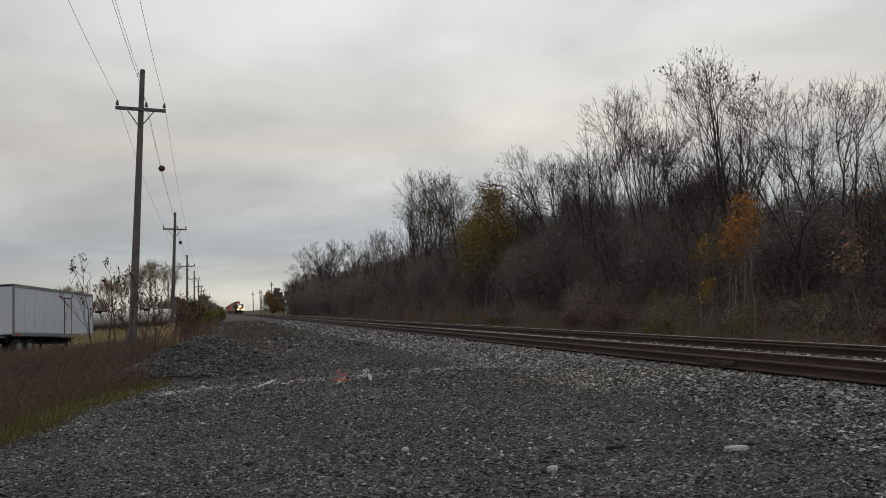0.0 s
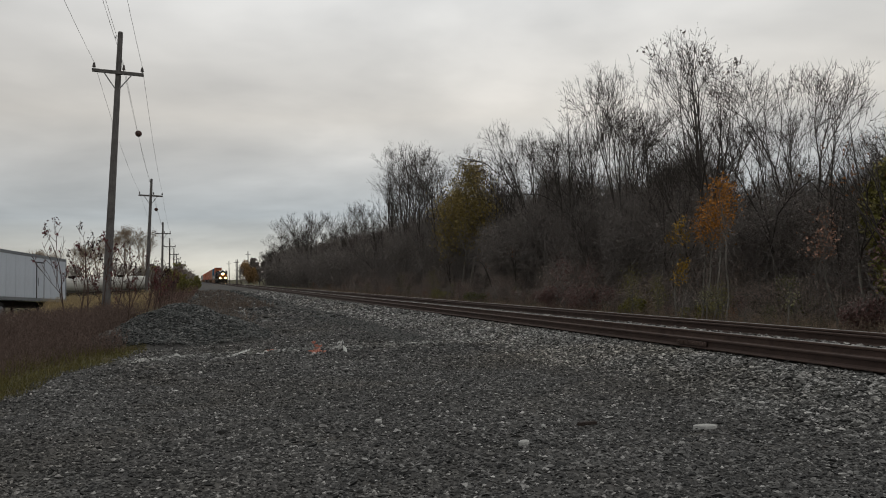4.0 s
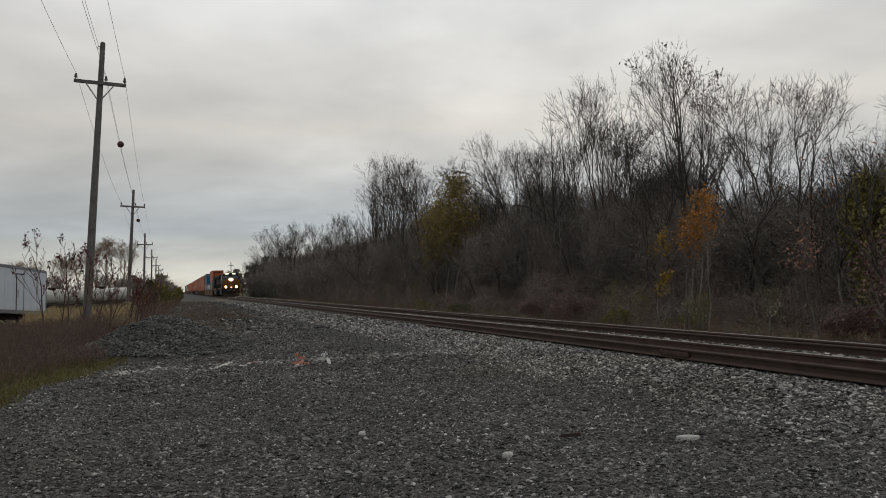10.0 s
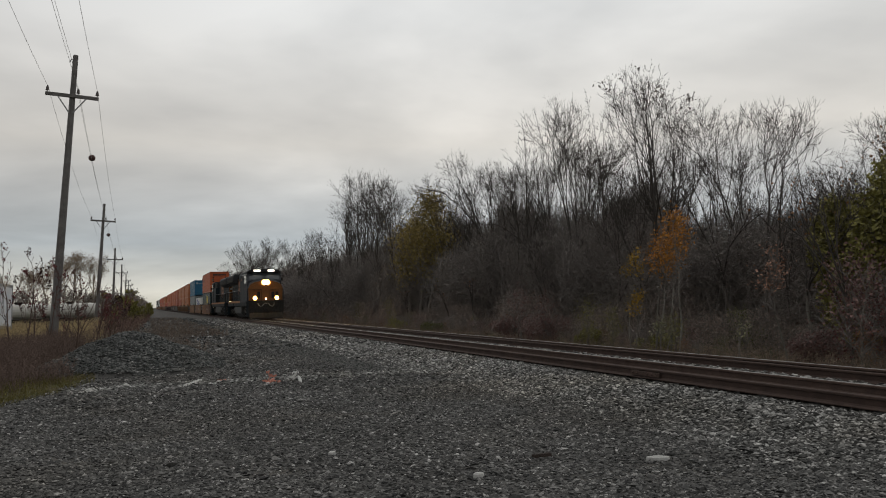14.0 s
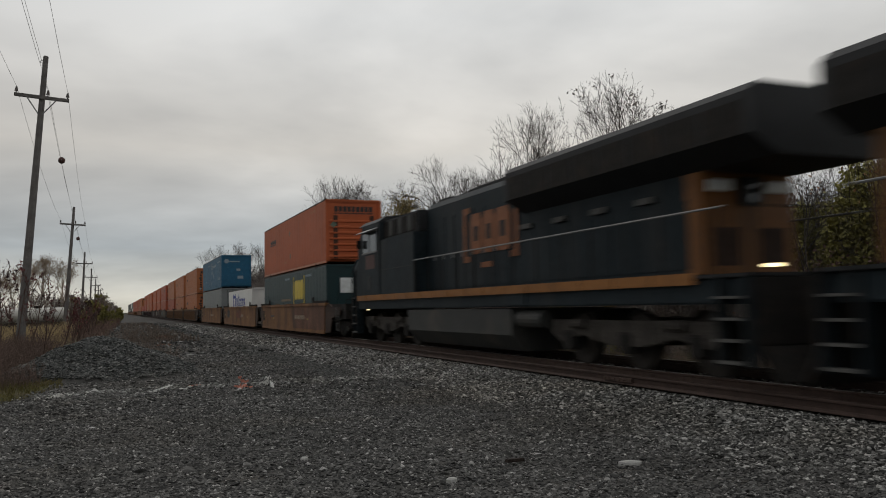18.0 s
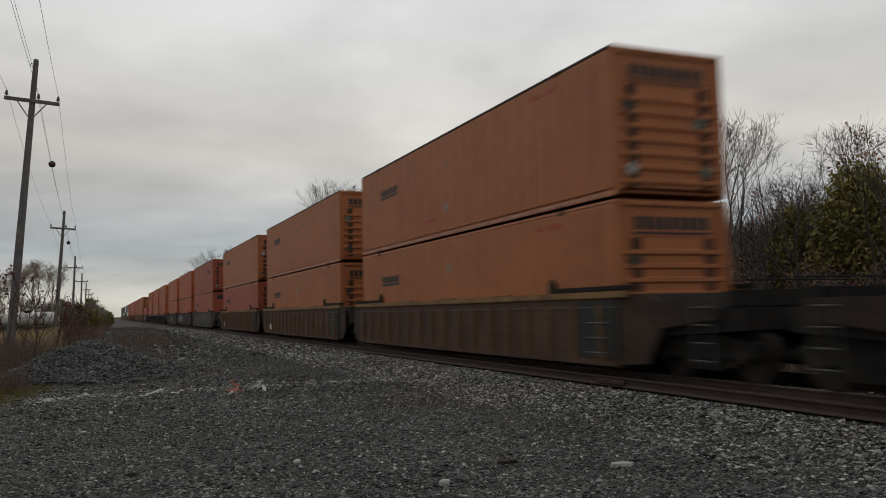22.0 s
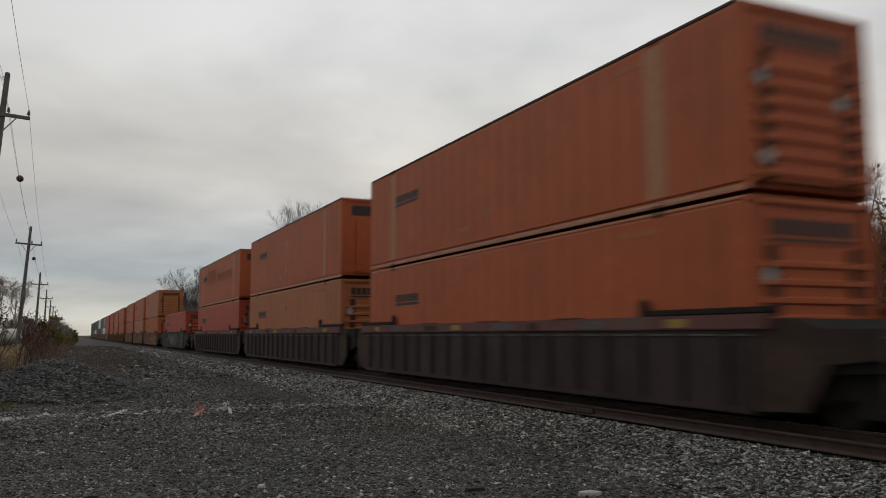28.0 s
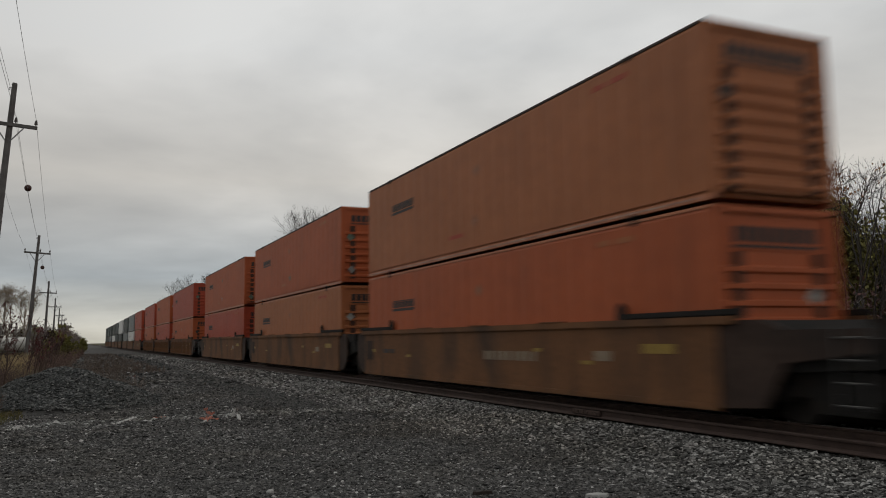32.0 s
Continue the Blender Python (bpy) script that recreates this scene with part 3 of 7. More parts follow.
def truck_meshes():
    if "frame" in CACHE:
        return
    f = Geo()
    f.prism([(-1.25, 0.62), (-1.2, 0.42), (-0.95, 0.36), (-0.55, 0.40), (-0.42, 0.18), (0.42, 0.18), (0.55, 0.40), (0.95, 0.36), (1.2, 0.42), (1.25, 0.62), (0.5, 0.74), (-0.5, 0.74)], -0.07, 0.07, "x")
    CACHE["frame"] = f.mesh("side_frame")
    wv = Geo()
    for r, x0, x1 in ((0.42, -0.065, 0.065), (0.45, 0.065, 0.09)):
        wv.tube((x0, 0, 0), (x1, 0, 0), r, 28)
    wv.tube((-0.09, 0, 0), (0.0, 0, 0), 0.13, 14)
    CACHE["wheel"] = wv.mesh("wheel")
    CACHE["axle"] = Geo().tube((-0.75, 0, 0), (0.75, 0, 0), 0.08, 10).mesh("axle")
    CACHE["bearing"] = Geo().tube((-0.10, 0, 0), (0.10, 0, 0), 0.12, 12).mesh("bearing")
    CACHE["bolster"] = Geo().box(-1.0, 1.0, -0.2, 0.2, 0.35, 0.62, 0.03).mesh("bolster")
    CACHE["spring"] = Geo().path([(0, 0, 0.2 + 0.02 * i) for i in range(14)], 0.1, 10).mesh("spring")


def make_truck(parent, y):
    """A two-axle truck under a car; heights are over the rail head."""
    truck_meshes()
    part("bolster", CACHE["bolster"], DARK, parent, at=pose(0, y, RAIL))
    for s in (-1, 1):
        part("side_frame", CACHE["frame"], DARK, parent, at=pose(s * 0.98, y, RAIL))
        part("spring", CACHE["spring"], DARK, parent, at=pose(s * 1.0, y, RAIL))
        for a in (-0.89, 0.89):
            part("wheel", CACHE["wheel"], WHEEL, parent, at=Matrix.Translation((s * 0.755, y + a, RAIL + 0.42)) @ (pose(0, 0, 0) if s < 0 else pose(0, 0, 0, 0, 0, 180)))
            part("bearing", CACHE["bearing"], WHEEL, parent, at=pose(s * 1.0, y + a, RAIL + 0.42))
    for a in (-0.89, 0.89):
        part("axle", CACHE["axle"], WHEEL, parent, at=pose(0, y + a, RAIL + 0.42))


def well_side(style):
    """One side of a well, x = 0 at its outer face; local y from the container's front."""
    g = Geo()
    lo, hi = 0.58, 1.86
    g.box(0, 0.06, -0.05, 16.2, lo, hi)
    g.box(-0.035, 0.10, -0.05, 16.2, lo, lo + 0.10, 0.012)
    return g


def make_well(u, style, ends, paint=None, chord=None, ribs=False, label="", graffiti=()):
    """One unit of an articulated well car; ends: (front, rear), True where it ends in a coupler."""
    paint, chord = WELLS[paint or style], chord or WELLS[paint or style]
    c = thing("well_car", label, "well car", "well cars of the train")
    X = 1.42
    sides = []
    for s in (-1, 1):
        flip = pose(s * X, 0, 0) if s < 0 else Matrix.Translation((X, 16.15, 0)) @ pose(0, 0, 0, 0, 0, 180)
        sd = part("side_sill", cached("well_side" + paint.name, lambda: well_side(style)), paint, c, at=flip)
        sides.append(sd)
        part("top_chord", cached("chord" + chord.name, lambda: Geo().box(-0.045, 0.12, -0.4, 16.55, 1.75 if chord is MAROON else 1.84, 1.97, 0.015)), chord, sd)
        if chord is MAROON:
            for k, (yp, wd, m_) in enumerate(((1.2, 0.5, AMBER), (3.4, 0.7, GRIMY), (5.6, 0.35, ENDPAINT), (6.6, 0.9, GRIMY), (9.2, 0.5, AMBER), (10.6, 0.8, ENDPAINT), (13.1, 0.6, GRIMY), (14.9, 0.3, AMBER))):
                part("chord_patch", cached("cpatch%d" % k, lambda: Geo().box(-0.004, 0.0, 0, wd, 0, 0.13)), m_, sd, at=pose(-0.046, yp, 1.79))
        part("end_lip", cached("lip" + chord.name, lambda: Geo().box(-0.03, 0.1, -0.5, 2.2, 1.972, 2.07, 0.02)), DARK, sd)
        part("end_lip", cached("lip" + chord.name, None), DARK, sd, at=pose(0, 14.45, 0))
        part("lift_guide", cached("guide", lambda: Geo().prism([(-0.12, 1.975), (0.12, 1.975), (0.09, 2.2), (0.0, 2.27), (-0.09, 2.2)], 0.0, 0.06, "x")), DARK, sd, at=pose(0.0, 2.3, 0))
        part("lift_guide", cached("guide", None), DARK, sd, at=pose(0.0, 13.85, 0))
        if s < 0 and chord is OCHRE:
            part("end_panel", cached("epanel", lambda: Geo().box(-0.016, 0.0, -0.04, 1.25, 0.72, 1.8, 0.004)), PANELDARK, sd, "grimy dark end panel")
            for zr in (0.82, 1.1, 1.38):
                part("grab_rung", cached("rung", lambda: Geo().tube((-0.06, 0.25, 0), (-0.06, 0.85, 0), 0.016, 6).tube((-0.06, 0.25, 0), (0, 0.25, 0), 0.014, 6).tube((-0.06, 0.85, 0), (0, 0.85, 0), 0.014, 6)), GRIMY, sd, at=pose(0, 0, zr))
        for yp in (4.6, 7.9, 11.2) if s < 0 else ():
            part("rub_pad", cached("pad" + chord.name, lambda: Geo().box(-0.05, 0.05, -0.45, 0.45, 1.968, 1.995, 0.01)), chord, sd, at=pose(0, yp, 0))
        part("end_plate", cached("eplate", lambda: Geo().box(-0.004, 0.004, -0.3, 0.3, -0.3, 0.3)), ENDPAINT, sd, at=pose(-0.006, 15.75 if s < 0 else 0.4, 1.35))
        for yp in (3.9, 8.1, 12.3):
            part("panel_seam", cached("seam" + paint.name, lambda: Geo().box(-0.006, 0.0, -0.03, 0.03, 0.69, 1.83)), paint, sd, at=pose(0, yp, 0))
        if ribs:
            for i in range(17):
                post_paint = RIBPAINT if chord is OCHRE else paint
                part("side_post", cached("post" + post_paint.name, lambda: Geo().prism([(-0.09, 0.0), (-0.05, -0.07), (0.05, -0.07), (0.09, 0.0)], 0.68, 1.72, "z")), post_paint, sd, at=Matrix.Translation((0, 0.45 + i * 0.955, 0)) @ pose(0, 0, 0, 0, 0, -90))
            part("side_rail", cached("srail" + paint.name, lambda: Geo().box(-0.02, 0.0, -0.05, 16.2, 1.66, 1.69, 0.004)), GRIMY, sd)
    for rear in (False, True):
        end = ends[1] if rear else ends[0]
        reach = 3.05 if end else 1.5
        flip = Matrix.Translation((0, 16.15, 0)) @ pose(0, 0, 0, 0, 0, 180) if rear else pose(0, 0, 0)
        key = "%d%s" % (end, paint.name)
        pl = part("end_platform", cached("plat" + key, lambda: Geo().prism([(0.05, 0.95), (0.05, 1.9), (-0.5, 1.9), (-0.9, 1.62), (-reach, 1.62), (-reach, 1.28), (-0.9, 1.15)], -1.25, 1.25, "x")), DARK, c, at=flip)
        for s in (-1, 1):
            outline = [(0.0, 0.62), (0.0, 1.9), (-0.9, 1.9), (-1.3, 1.75), (-2.6, 1.75), (-2.6, 1.45), (-1.3, 1.3), (-0.9, 0.68)] if end else [(0.0, 0.62), (0.0, 1.9), (-0.8, 1.9), (-0.92, 1.75), (-0.92, 0.95), (-0.5, 0.64)]
            part("shoulder_plate", cached("should%d" % end, lambda: Geo().prism(outline, -0.03, 0.03, "x")), ENDPAINT, c, at=flip @ pose(s * 1.36, 0, 0))
            if end:
                ld = Geo()
                for xx in (0, 0.4):
                    ld.tube((0, xx, 0.75), (0, xx, 1.75), 0.014, 6)
                for i in range(4):
                    ld.tube((0, 0, 0.8 + i * 0.28), (0, 0.4, 0.8 + i * 0.28), 0.014, 6)
                part("ladder", cached("ladder", lambda ld=ld: ld), GRIMY, c, at=flip @ pose(s * 1.42, -2.55, 0))
        part("handrail", cached("hrail%d" % end, lambda: Geo().path([(-1.2, -reach + 0.1, 1.62), (-1.2, -reach + 0.1, 2.05), (1.2, -reach + 0.1, 2.05), (1.2, -reach + 0.1, 1.62)], 0.016, 6)), DARK, c, at=flip) if end else None
        part("cross_beam", cached("beam" + key, lambda: Geo().box(-1.2, 1.2, -reach + 0.15, -reach + 0.45, 1.62, 1.9, 0.03)), DARK, c, at=flip)
        if end:
            part("coupler", cached("coupler", lambda: Geo().box(-0.12, 0.12, -3.55, -2.9, 1.2, 1.45, 0.03).box(-0.2, 0.2, -3.7, -3.4, 1.15, 1.5, 0.05)), DARK, c, at=flip)
            part("brake_hose", cached("hose", lambda: Geo().path([(0.3, -3.0, 1.2), (0.32, -3.2, 0.95), (0.3, -3.5, 0.85), (0.22, -3.7, 0.9)], 0.02, 6)), DARK, c, at=flip)
            make_truck(c, 16.15 + 1.9 if rear else -1.9)
        elif not rear:
            make_truck(c, -1.58)
    part("well_floor", cached("floor" + paint.name, lambda: Geo().box(-1.38, 1.38, -0.05, 16.2, 0.56, 0.66)), DARK, c)
    for y0, zz, wd, hh, tone in graffiti:
        part("lettering_bar", cached("g%g_%g%s" % (wd, hh, tone), lambda: Geo().box(-0.003, 0.0, 0, wd, 0, hh)), {"w": WHITE_INK, "p": PALE_INK, "d": DUST_INK, "y": AMBER, "k": BLACK}[tone], sides[0], at=pose(-0.006, y0, zz))
    return on_train(c, u)


REFL = [(3.2, 1.18, 0.32, 0.07, "y"), (12.2, 1.18, 0.32, 0.07, "y"), (15.2, 1.3, 0.5, 0.09, "y")]
PLATES = [(5.2 + 0.27 * i, 1.2, 0.2 if i % 3 else 0.15, 0.2, "d") for i in range(9)] + [(13.5, 1.28, 0.34, 0.12, "k"), (13.95, 1.28, 0.5, 0.12, "k")]
UPPER = 3.73
LOWER = 0.785


def stack(u, low, high, low_kw={}, high_kw={}):
    if low:
        make_container(u, LOWER, low, **low_kw)
    if high:
        make_container(u, UPPER, high, **high_kw)


def build_cars():
    # first car: grimy yellow three-unit well
    for k in range(3):
        make_well(19.3 * k, "yellow", (k == 0, k == 2), label="grimy yellow-brown smooth-sided well car unit", graffiti=[(p[0] - (1.2 if k == 0 else 0.0),) + tuple(p[1:]) for p in PLATES] + REFL)
    stack(0, "green", "orange", dict(end="plain", marks=""), {})
    make_container(19.3 + 1.98, LOWER - 0.13, "white", length=12.19, end="plain", h=2.6, marks="")
    stack(38.6, "grey", "blue", dict(end="doors", marks=""), dict(end="plain", marks=""))
    # second: brown ribbed
    tones = [("tan", "tan"), ("tan", "tan"), ("brick", "tan")]
    for k in range(3):
        u = 61.8 + 19.3 * k
        make_well(u, "brown", (k == 0, k == 2), ribs=True, chord=OCHRE, label="brown well car unit with ribbed sides", graffiti=[(14.2, 0.8, 0.6, 0.3, "w")] if k else [])
        stack(u, *tones[k])
    # third: grey weathered with scrawls
    for k in range(3):
        u = 123.6 + 19.3 * k
        make_well(u, "grey", (k == 0, k == 2), paint="grey" if k == 0 else "dark", label="weathered smooth-sided well car unit with painted scrawls")
        stack(u, ("brick", "orange", "orange")[k], ("brick", "orange", "orange")[k], dict(end="plain", stripes=((1.75, 0.5), (13.9, 0.45))) if k == 0 else {}, dict(end="ribs", front_sign=2.48 if k == 0 else 0.0))
    # fourth: dark ribbed with maroon chord
    for k in range(3):
        u = 185.0 + 19.3 * k
        make_well(u, "dark", (k == 0, k == 2), ribs=True, chord=MAROON, label="dark well car unit with a maroon top chord")
        stack(u, ("orange", "tan", "red")[k], ("orange", "orange", "orange")[k], {}, dict(end="plain" if k else "ribs", stripes=((1.75, 0.5), (13.9, 0.4)) if k != 1 else ((1.9, 0.4),)))
    # fifth: a single dark unit with one red container
    make_well(247.0, "grey", (True, True), paint="dark", label="dark single well car unit covered in painted scrawls", graffiti=REFL)
    stack(247.0, "red", None)
    # sixth and on
    u = 270.6
    plan = [("orange", "tan"), ("tan", "orange"), ("red", "orange"), ("orange", "red"), ("red", "orange"), ("orange", "red"), ("red", "red"), ("white", "grey"), ("grey", "black"), ("black", "white"), ("black", "black"), ("white", "black"),
            ("grey", "black"), ("black", "green"), ("black", "black")]
    for i, (lo, hi) in enumerate(plan):
        k = i % 3
        make_well(u, "tan", (k == 0, k == 2), ribs=i in (3, 4, 5), label="dull brown smooth-sided well car unit", graffiti=(PLATES if k == 0 else []) + REFL + [(0.9, 1.4, 0.8, 0.16, "y"), (2.6, 1.25, 0.5, 0.18, "d"), (5.0, 1.4, 0.3, 0.07, "y")])
        stack(u, lo, hi)
        u += 19.3 if k < 2 else 23.2


build_cars()


# ---- locomotives: local y runs back from the nose, z from the ground datum ----
NAVY = mat("grimy_dark_blue_paint", (0.014, 0.0205, 0.025), 0.65, spread=0.3, scale=0.9, fine=7, stain=(0.035, 0.037, 0.038), stain_at=0.56, streak=0.3, spec=0.12)
GOLD = mat("weathered_yellow_paint", (0.15, 0.058, 0.012), 0.6, spread=0.2, scale=0.9, fine=8, stain=(0.08, 0.04, 0.015), stain_at=0.6, streak=0.3)
ROOFBLACK = mat("sooty_roof_paint", (0.014, 0.015, 0.017), 0.7, spread=0.4, scale=1.5)
GLASS = mat("dark_cab_glass", (0.035, 0.04, 0.045), 0.06, spread=0.1, spec=0.6)
DUSTY = mat("dusty_truck_steel", (0.055, 0.049, 0.044), 0.85, spread=0.5, scale=3, fine=20, stain=(0.02, 0.018, 0.016), stain_at=0.55, spec=0.12)
TANKG = mat("grey_tank_paint", (0.032, 0.033, 0.032), 0.7, spread=0.3, scale=1, stain=(0.07, 0.06, 0.05), stain_at=0.58)
ORANGE_INK = mat("orange_hood_decal", (0.19, 0.068, 0.025), 0.6)
CABGREY = mat("dusty_grey_blue_cab_paint", (0.036, 0.038, 0.042), 0.7, spread=0.25, scale=0.9, fine=7, stain=(0.05, 0.05, 0.05), stain_at=0.58, streak=0.3, spec=0.12)
HOSE = mat("pale_braided_hose", (0.2, 0.2, 0.19), 0.6)
MARKER = glow("lit_marker_lamp", (1.0, 0.72, 0.42), 3)
DIM_RED = mat("dim_red_decal", (0.075, 0.04, 0.036), 0.7, spread=0.3)
STRIPE = mat("sill_yellow_paint", (0.22, 0.09, 0.02), 0.6, spread=0.2, scale=0.9, fine=8)
HEAD = glow("lit_headlamp", (1.0, 0.66, 0.26), 800)
# the bowls emit orange themselves, standing in for the halo round the lamps
HALO_BOWL = glow("lit_lamp_reflector", (1.0, 0.5, 0.12), 6)
DITCH = glow("lit_ditch_lamp", (1.0, 0.66, 0.26), 450)
BOARD = glow("lit_number_board", (1.0, 0.93, 0.78), 2.2)
STEPLIT = glow("lit_step_lamp", (1.0, 0.8, 0.45), 3.0)


SPINNING = []        # (axle part, its place on the locomotive, turned)


def loco_wheelset(c, f, y):
    key = "loco_wheel"
    if key not in CACHE:
        w = Geo()
        w.tube((-0.07, 0, 0), (0.06, 0, 0), 0.53, 30).tube((0.06, 0, 0), (0.09, 0, 0), 0.565, 30)
        for k in range(5):
            a = 2 * math.pi * k / 5
            w.tube((-0.075, 0.3 * math.cos(a), 0.3 * math.sin(a)), (-0.06, 0.3 * math.cos(a), 0.3 * math.sin(a)), 0.06, 8)
        CACHE[key] = w.mesh("wheel")
        CACHE["loco_axle"] = Geo().tube((-0.75, 0, 0), (0.75, 0, 0), 0.11, 10).mesh("axle")
        CACHE["loco_box"] = Geo().box(-0.12, 0.12, -0.2, 0.2, -0.22, 0.18, 0.04).mesh("axle_box")
    at = (f @ pose(0, y, RAIL + 0.53)).translation
    axle = part("axle", CACHE["loco_axle"], WHEEL, c, at=Matrix.Translation(at))
    SPINNING.append((axle, at))
    for s in (-1, 1):
        part("wheel", CACHE[key], WHEEL, axle, at=Matrix.Translation((s * 0.755, 0, 0)) @ (pose(0, 0, 0) if s < 0 else pose(0, 0, 0, 0, 0, 180)))
        part("axle_box", CACHE["loco_box"], DARK, c, at=f @ pose(s * 1.12, y, RAIL + 0.53))


def make_loco(u, turned, lit, L, w0, w1, h1):
    c = thing("locomotive", "dark blue six-axle diesel locomotive with yellow ends" + (", headlights lit" if lit else ", coupled back to back"), "locomotive", "locomotives of the train")
    f = pose(0, 0, 0) if not turned else Matrix.Translation((0, L, 0)) @ pose(0, 0, 0, 0, 0, 180)

    def add(name, g, m, label="", parent=None, smooth=False):
        return part(name, g, m, parent or c, label, None if parent else f, smooth)

    add("underframe", Geo().box(-1.46, 1.46, 0.35, L - 0.3, 1.66, 2.06, 0.03), NAVY)
    add("walkway", Geo().box(-1.53, 1.53, 0.1, L - 0.1, 2.06, 2.12, 0.01), ROOFBLACK)
    for s in (-1, 1):
        for i in range(17 if L > 21 else 15):
            y0 = 0.9 + i * 1.14
            add("sill_stripe", Geo().box(s * 1.535 - 0.012, s * 1.535 + 0.012, y0, y0 + 1.09, 1.97, 2.16), CABGREY if lit and i < 5 else STRIPE, "" if lit and i < 5 else "yellow stripe along the sill")
    # ends: pilot, plow, steps, couplers
    for end in (0, 1):
        e = pose(0, 0, 0) if end == 0 else Matrix.Translation((0, L, 0)) @ pose(0, 0, 0, 0, 0, 180)

        def put(name, g, m, label=""):
            return part(name, g, m, c, label, f @ e)
        put("pilot_plate", Geo().box(-1.5, 1.5, 0.02, 0.12, 1.05, 2.05, 0.02), DARK)
        put("plow", Geo().prism([(0.1, 1.05), (0.02, 1.05), (-0.28, 0.56), (-0.22, 0.54)], -1.45, 1.45, "x"), DARK)
        put("coupler", Geo().box(-0.12, 0.12, -0.35, 0.1, 1.2, 1.45, 0.03).box(-0.2, 0.2, -0.55, -0.28, 1.15, 1.5, 0.05), DARK)
        for s in (-1, 1):
            for i in range(4):
                put("step", Geo().box(s * 1.5 - 0.22, s * 1.5 + 0.03, 0.16, 0.72, 0.78 + i * 0.32, 0.82 + i * 0.32), GRIMY)
            for yy in (0.14, 0.74):
                put("step_frame", Geo().box(s * 1.45 - 0.2, s * 1.45 + 0.06, yy - 0.02, yy + 0.02, 0.74, 2.06), NAVY)
                put("grab_rail", Geo().path([(s * 1.5, yy, 1.1), (s * 1.55, yy, 1.2), (s * 1.55, yy, 3.05), (s * 1.5, yy, 3.15)], 0.018, 6), DARK)
            put("end_railing", Geo().path([(s * 0.35, 0.1, 2.1), (s * 0.35, 0.1, 3.1), (s * 1.45, 0.1, 3.1), (s * 1.45, 0.1, 2.1)], 0.018, 6), DARK)
            put("air_hose", Geo().path([(s * 0.72, -0.02, 1.92), (s * 0.66, -0.14, 1.72), (s * 0.5, -0.2, 1.6), (s * 0.34, -0.2, 1.66), (s * 0.2, -0.2, 1.84), (s * 0.08, -0.2, 1.9), (0, -0.2, 1.84)], 0.022, 6), HOSE if lit and end == 0 else DARK)
    # nose, cab
    side = CABGREY if lit else NAVY
    arch = [(-1.44, 2.13), (-1.46, 3.2), (-1.34, 3.5), (-1.0, 3.7), (-0.4, 3.84), (0.4, 3.84), (1.0, 3.7), (1.34, 3.5), (1.46, 3.2), (1.44, 2.13)]
    na = len(arch)
    rise = [(x, z + (0.42 if z > 3 else 0.0)) for x, z in arch]
    add("nose", Geo().add([(x, 0.25, z) for x, z in arch] + [(x, 1.55, z) for x, z in rise], [(i, (i + 1) % na, na + (i + 1) % na, na + i) for i in range(na)] + [tuple(range(na - 1, -1, -1)), tuple(range(na, 2 * na))]), side)
    nf = add("nose_front", Geo().prism([(x * 1.004, z) for x, z in arch], 0.14, 0.252), GOLD if lit else NAVY, "brownish orange nose panel" if lit else "")
    part("nose_rim", Geo().path([(x * 1.01, 0.15, z + 0.01) for x, z in arch], 0.035, 6), GOLD if lit else NAVY, nf)
    part("nose_rail", Geo().path([(-1.2, 0.16, 3.05), (-1.15, 0.04, 3.05), (1.15, 0.04, 3.05), (1.2, 0.16, 3.05)], 0.018, 6), STRIPE, nf)
    for xx in (-0.45, 0.45):
        part("nose_rail", Geo().path([(xx, 0.16, 2.3), (xx, 0.04, 2.35), (xx, 0.04, 3.0), (xx, 0.16, 3.05)], 0.016, 6), STRIPE, nf)
    for xx in (-0.62, 0.62, 0.98):
        part("nose_recess", Geo().box(xx - 0.13, xx + 0.13, 0.128, 0.142, 2.35, 2.9), DARK, nf)
    part("nose_door", Geo().box(-0.34, 0.34, 0.10, 0.16, 2.2, 3.3, 0.02), GOLD, nf, at=pose(0, 0.0, 0))
    cab = add("cab", Geo().prism([(0.95, 2.13), (0.95, 3.9), (1.45, 4.62), (1.45, 4.72), (3.6, 4.72), (3.6, 2.13)], -1.5, 1.5, "x"), side)
    add("cab_roof", Geo().prism([(-1.5, 4.72), (-1.25, 4.9), (-0.5, 4.98), (0.5, 4.98), (1.25, 4.9), (1.5, 4.72)], 1.1, 3.65), ROOFBLACK)
    for s in (-1, 1):
        part("windshield", Geo().prism([(1.005, 3.98), (1.405, 4.56), (1.385, 4.58), (0.985, 4.0)], 0.12 if s > 0 else -1.35, 1.35 if s > 0 else -0.12, "x"), GLASS, cab, "dark windshield")
        for y0, y1 in ((1.62, 2.4), (2.5, 3.3)):
            wn = part("side_window", Geo().box(s * 1.5 - 0.012, s * 1.5 + 0.012, y0, y1, 3.72, 4.42, 0.005), GLASS, cab)
            part("window_frame", Geo().box(s * 1.515 - 0.012, s * 1.515 + 0.012, y0 - 0.05, y1 + 0.05, 4.42, 4.48), STEEL, wn)
            part("window_sill", Geo().box(s * 1.515 - 0.012, s * 1.515 + 0.012, y0 - 0.05, y1 + 0.05, 3.66, 3.72), STEEL, wn)
        part("sun_visor", Geo().prism([(s * 1.5, 4.5), (s * 1.78, 4.4), (s * 1.78, 4.42), (s * 1.5, 4.54)], 1.55, 3.4), FRAME_GREY, cab)
        part("number_board", Geo().box(s * 0.62 - 0.3, s * 0.62 + 0.3, 1.07, 1.15, 4.72, 4.9, 0.01), BOARD if lit else WHITE_INK, cab, "lit number board with plain bars")
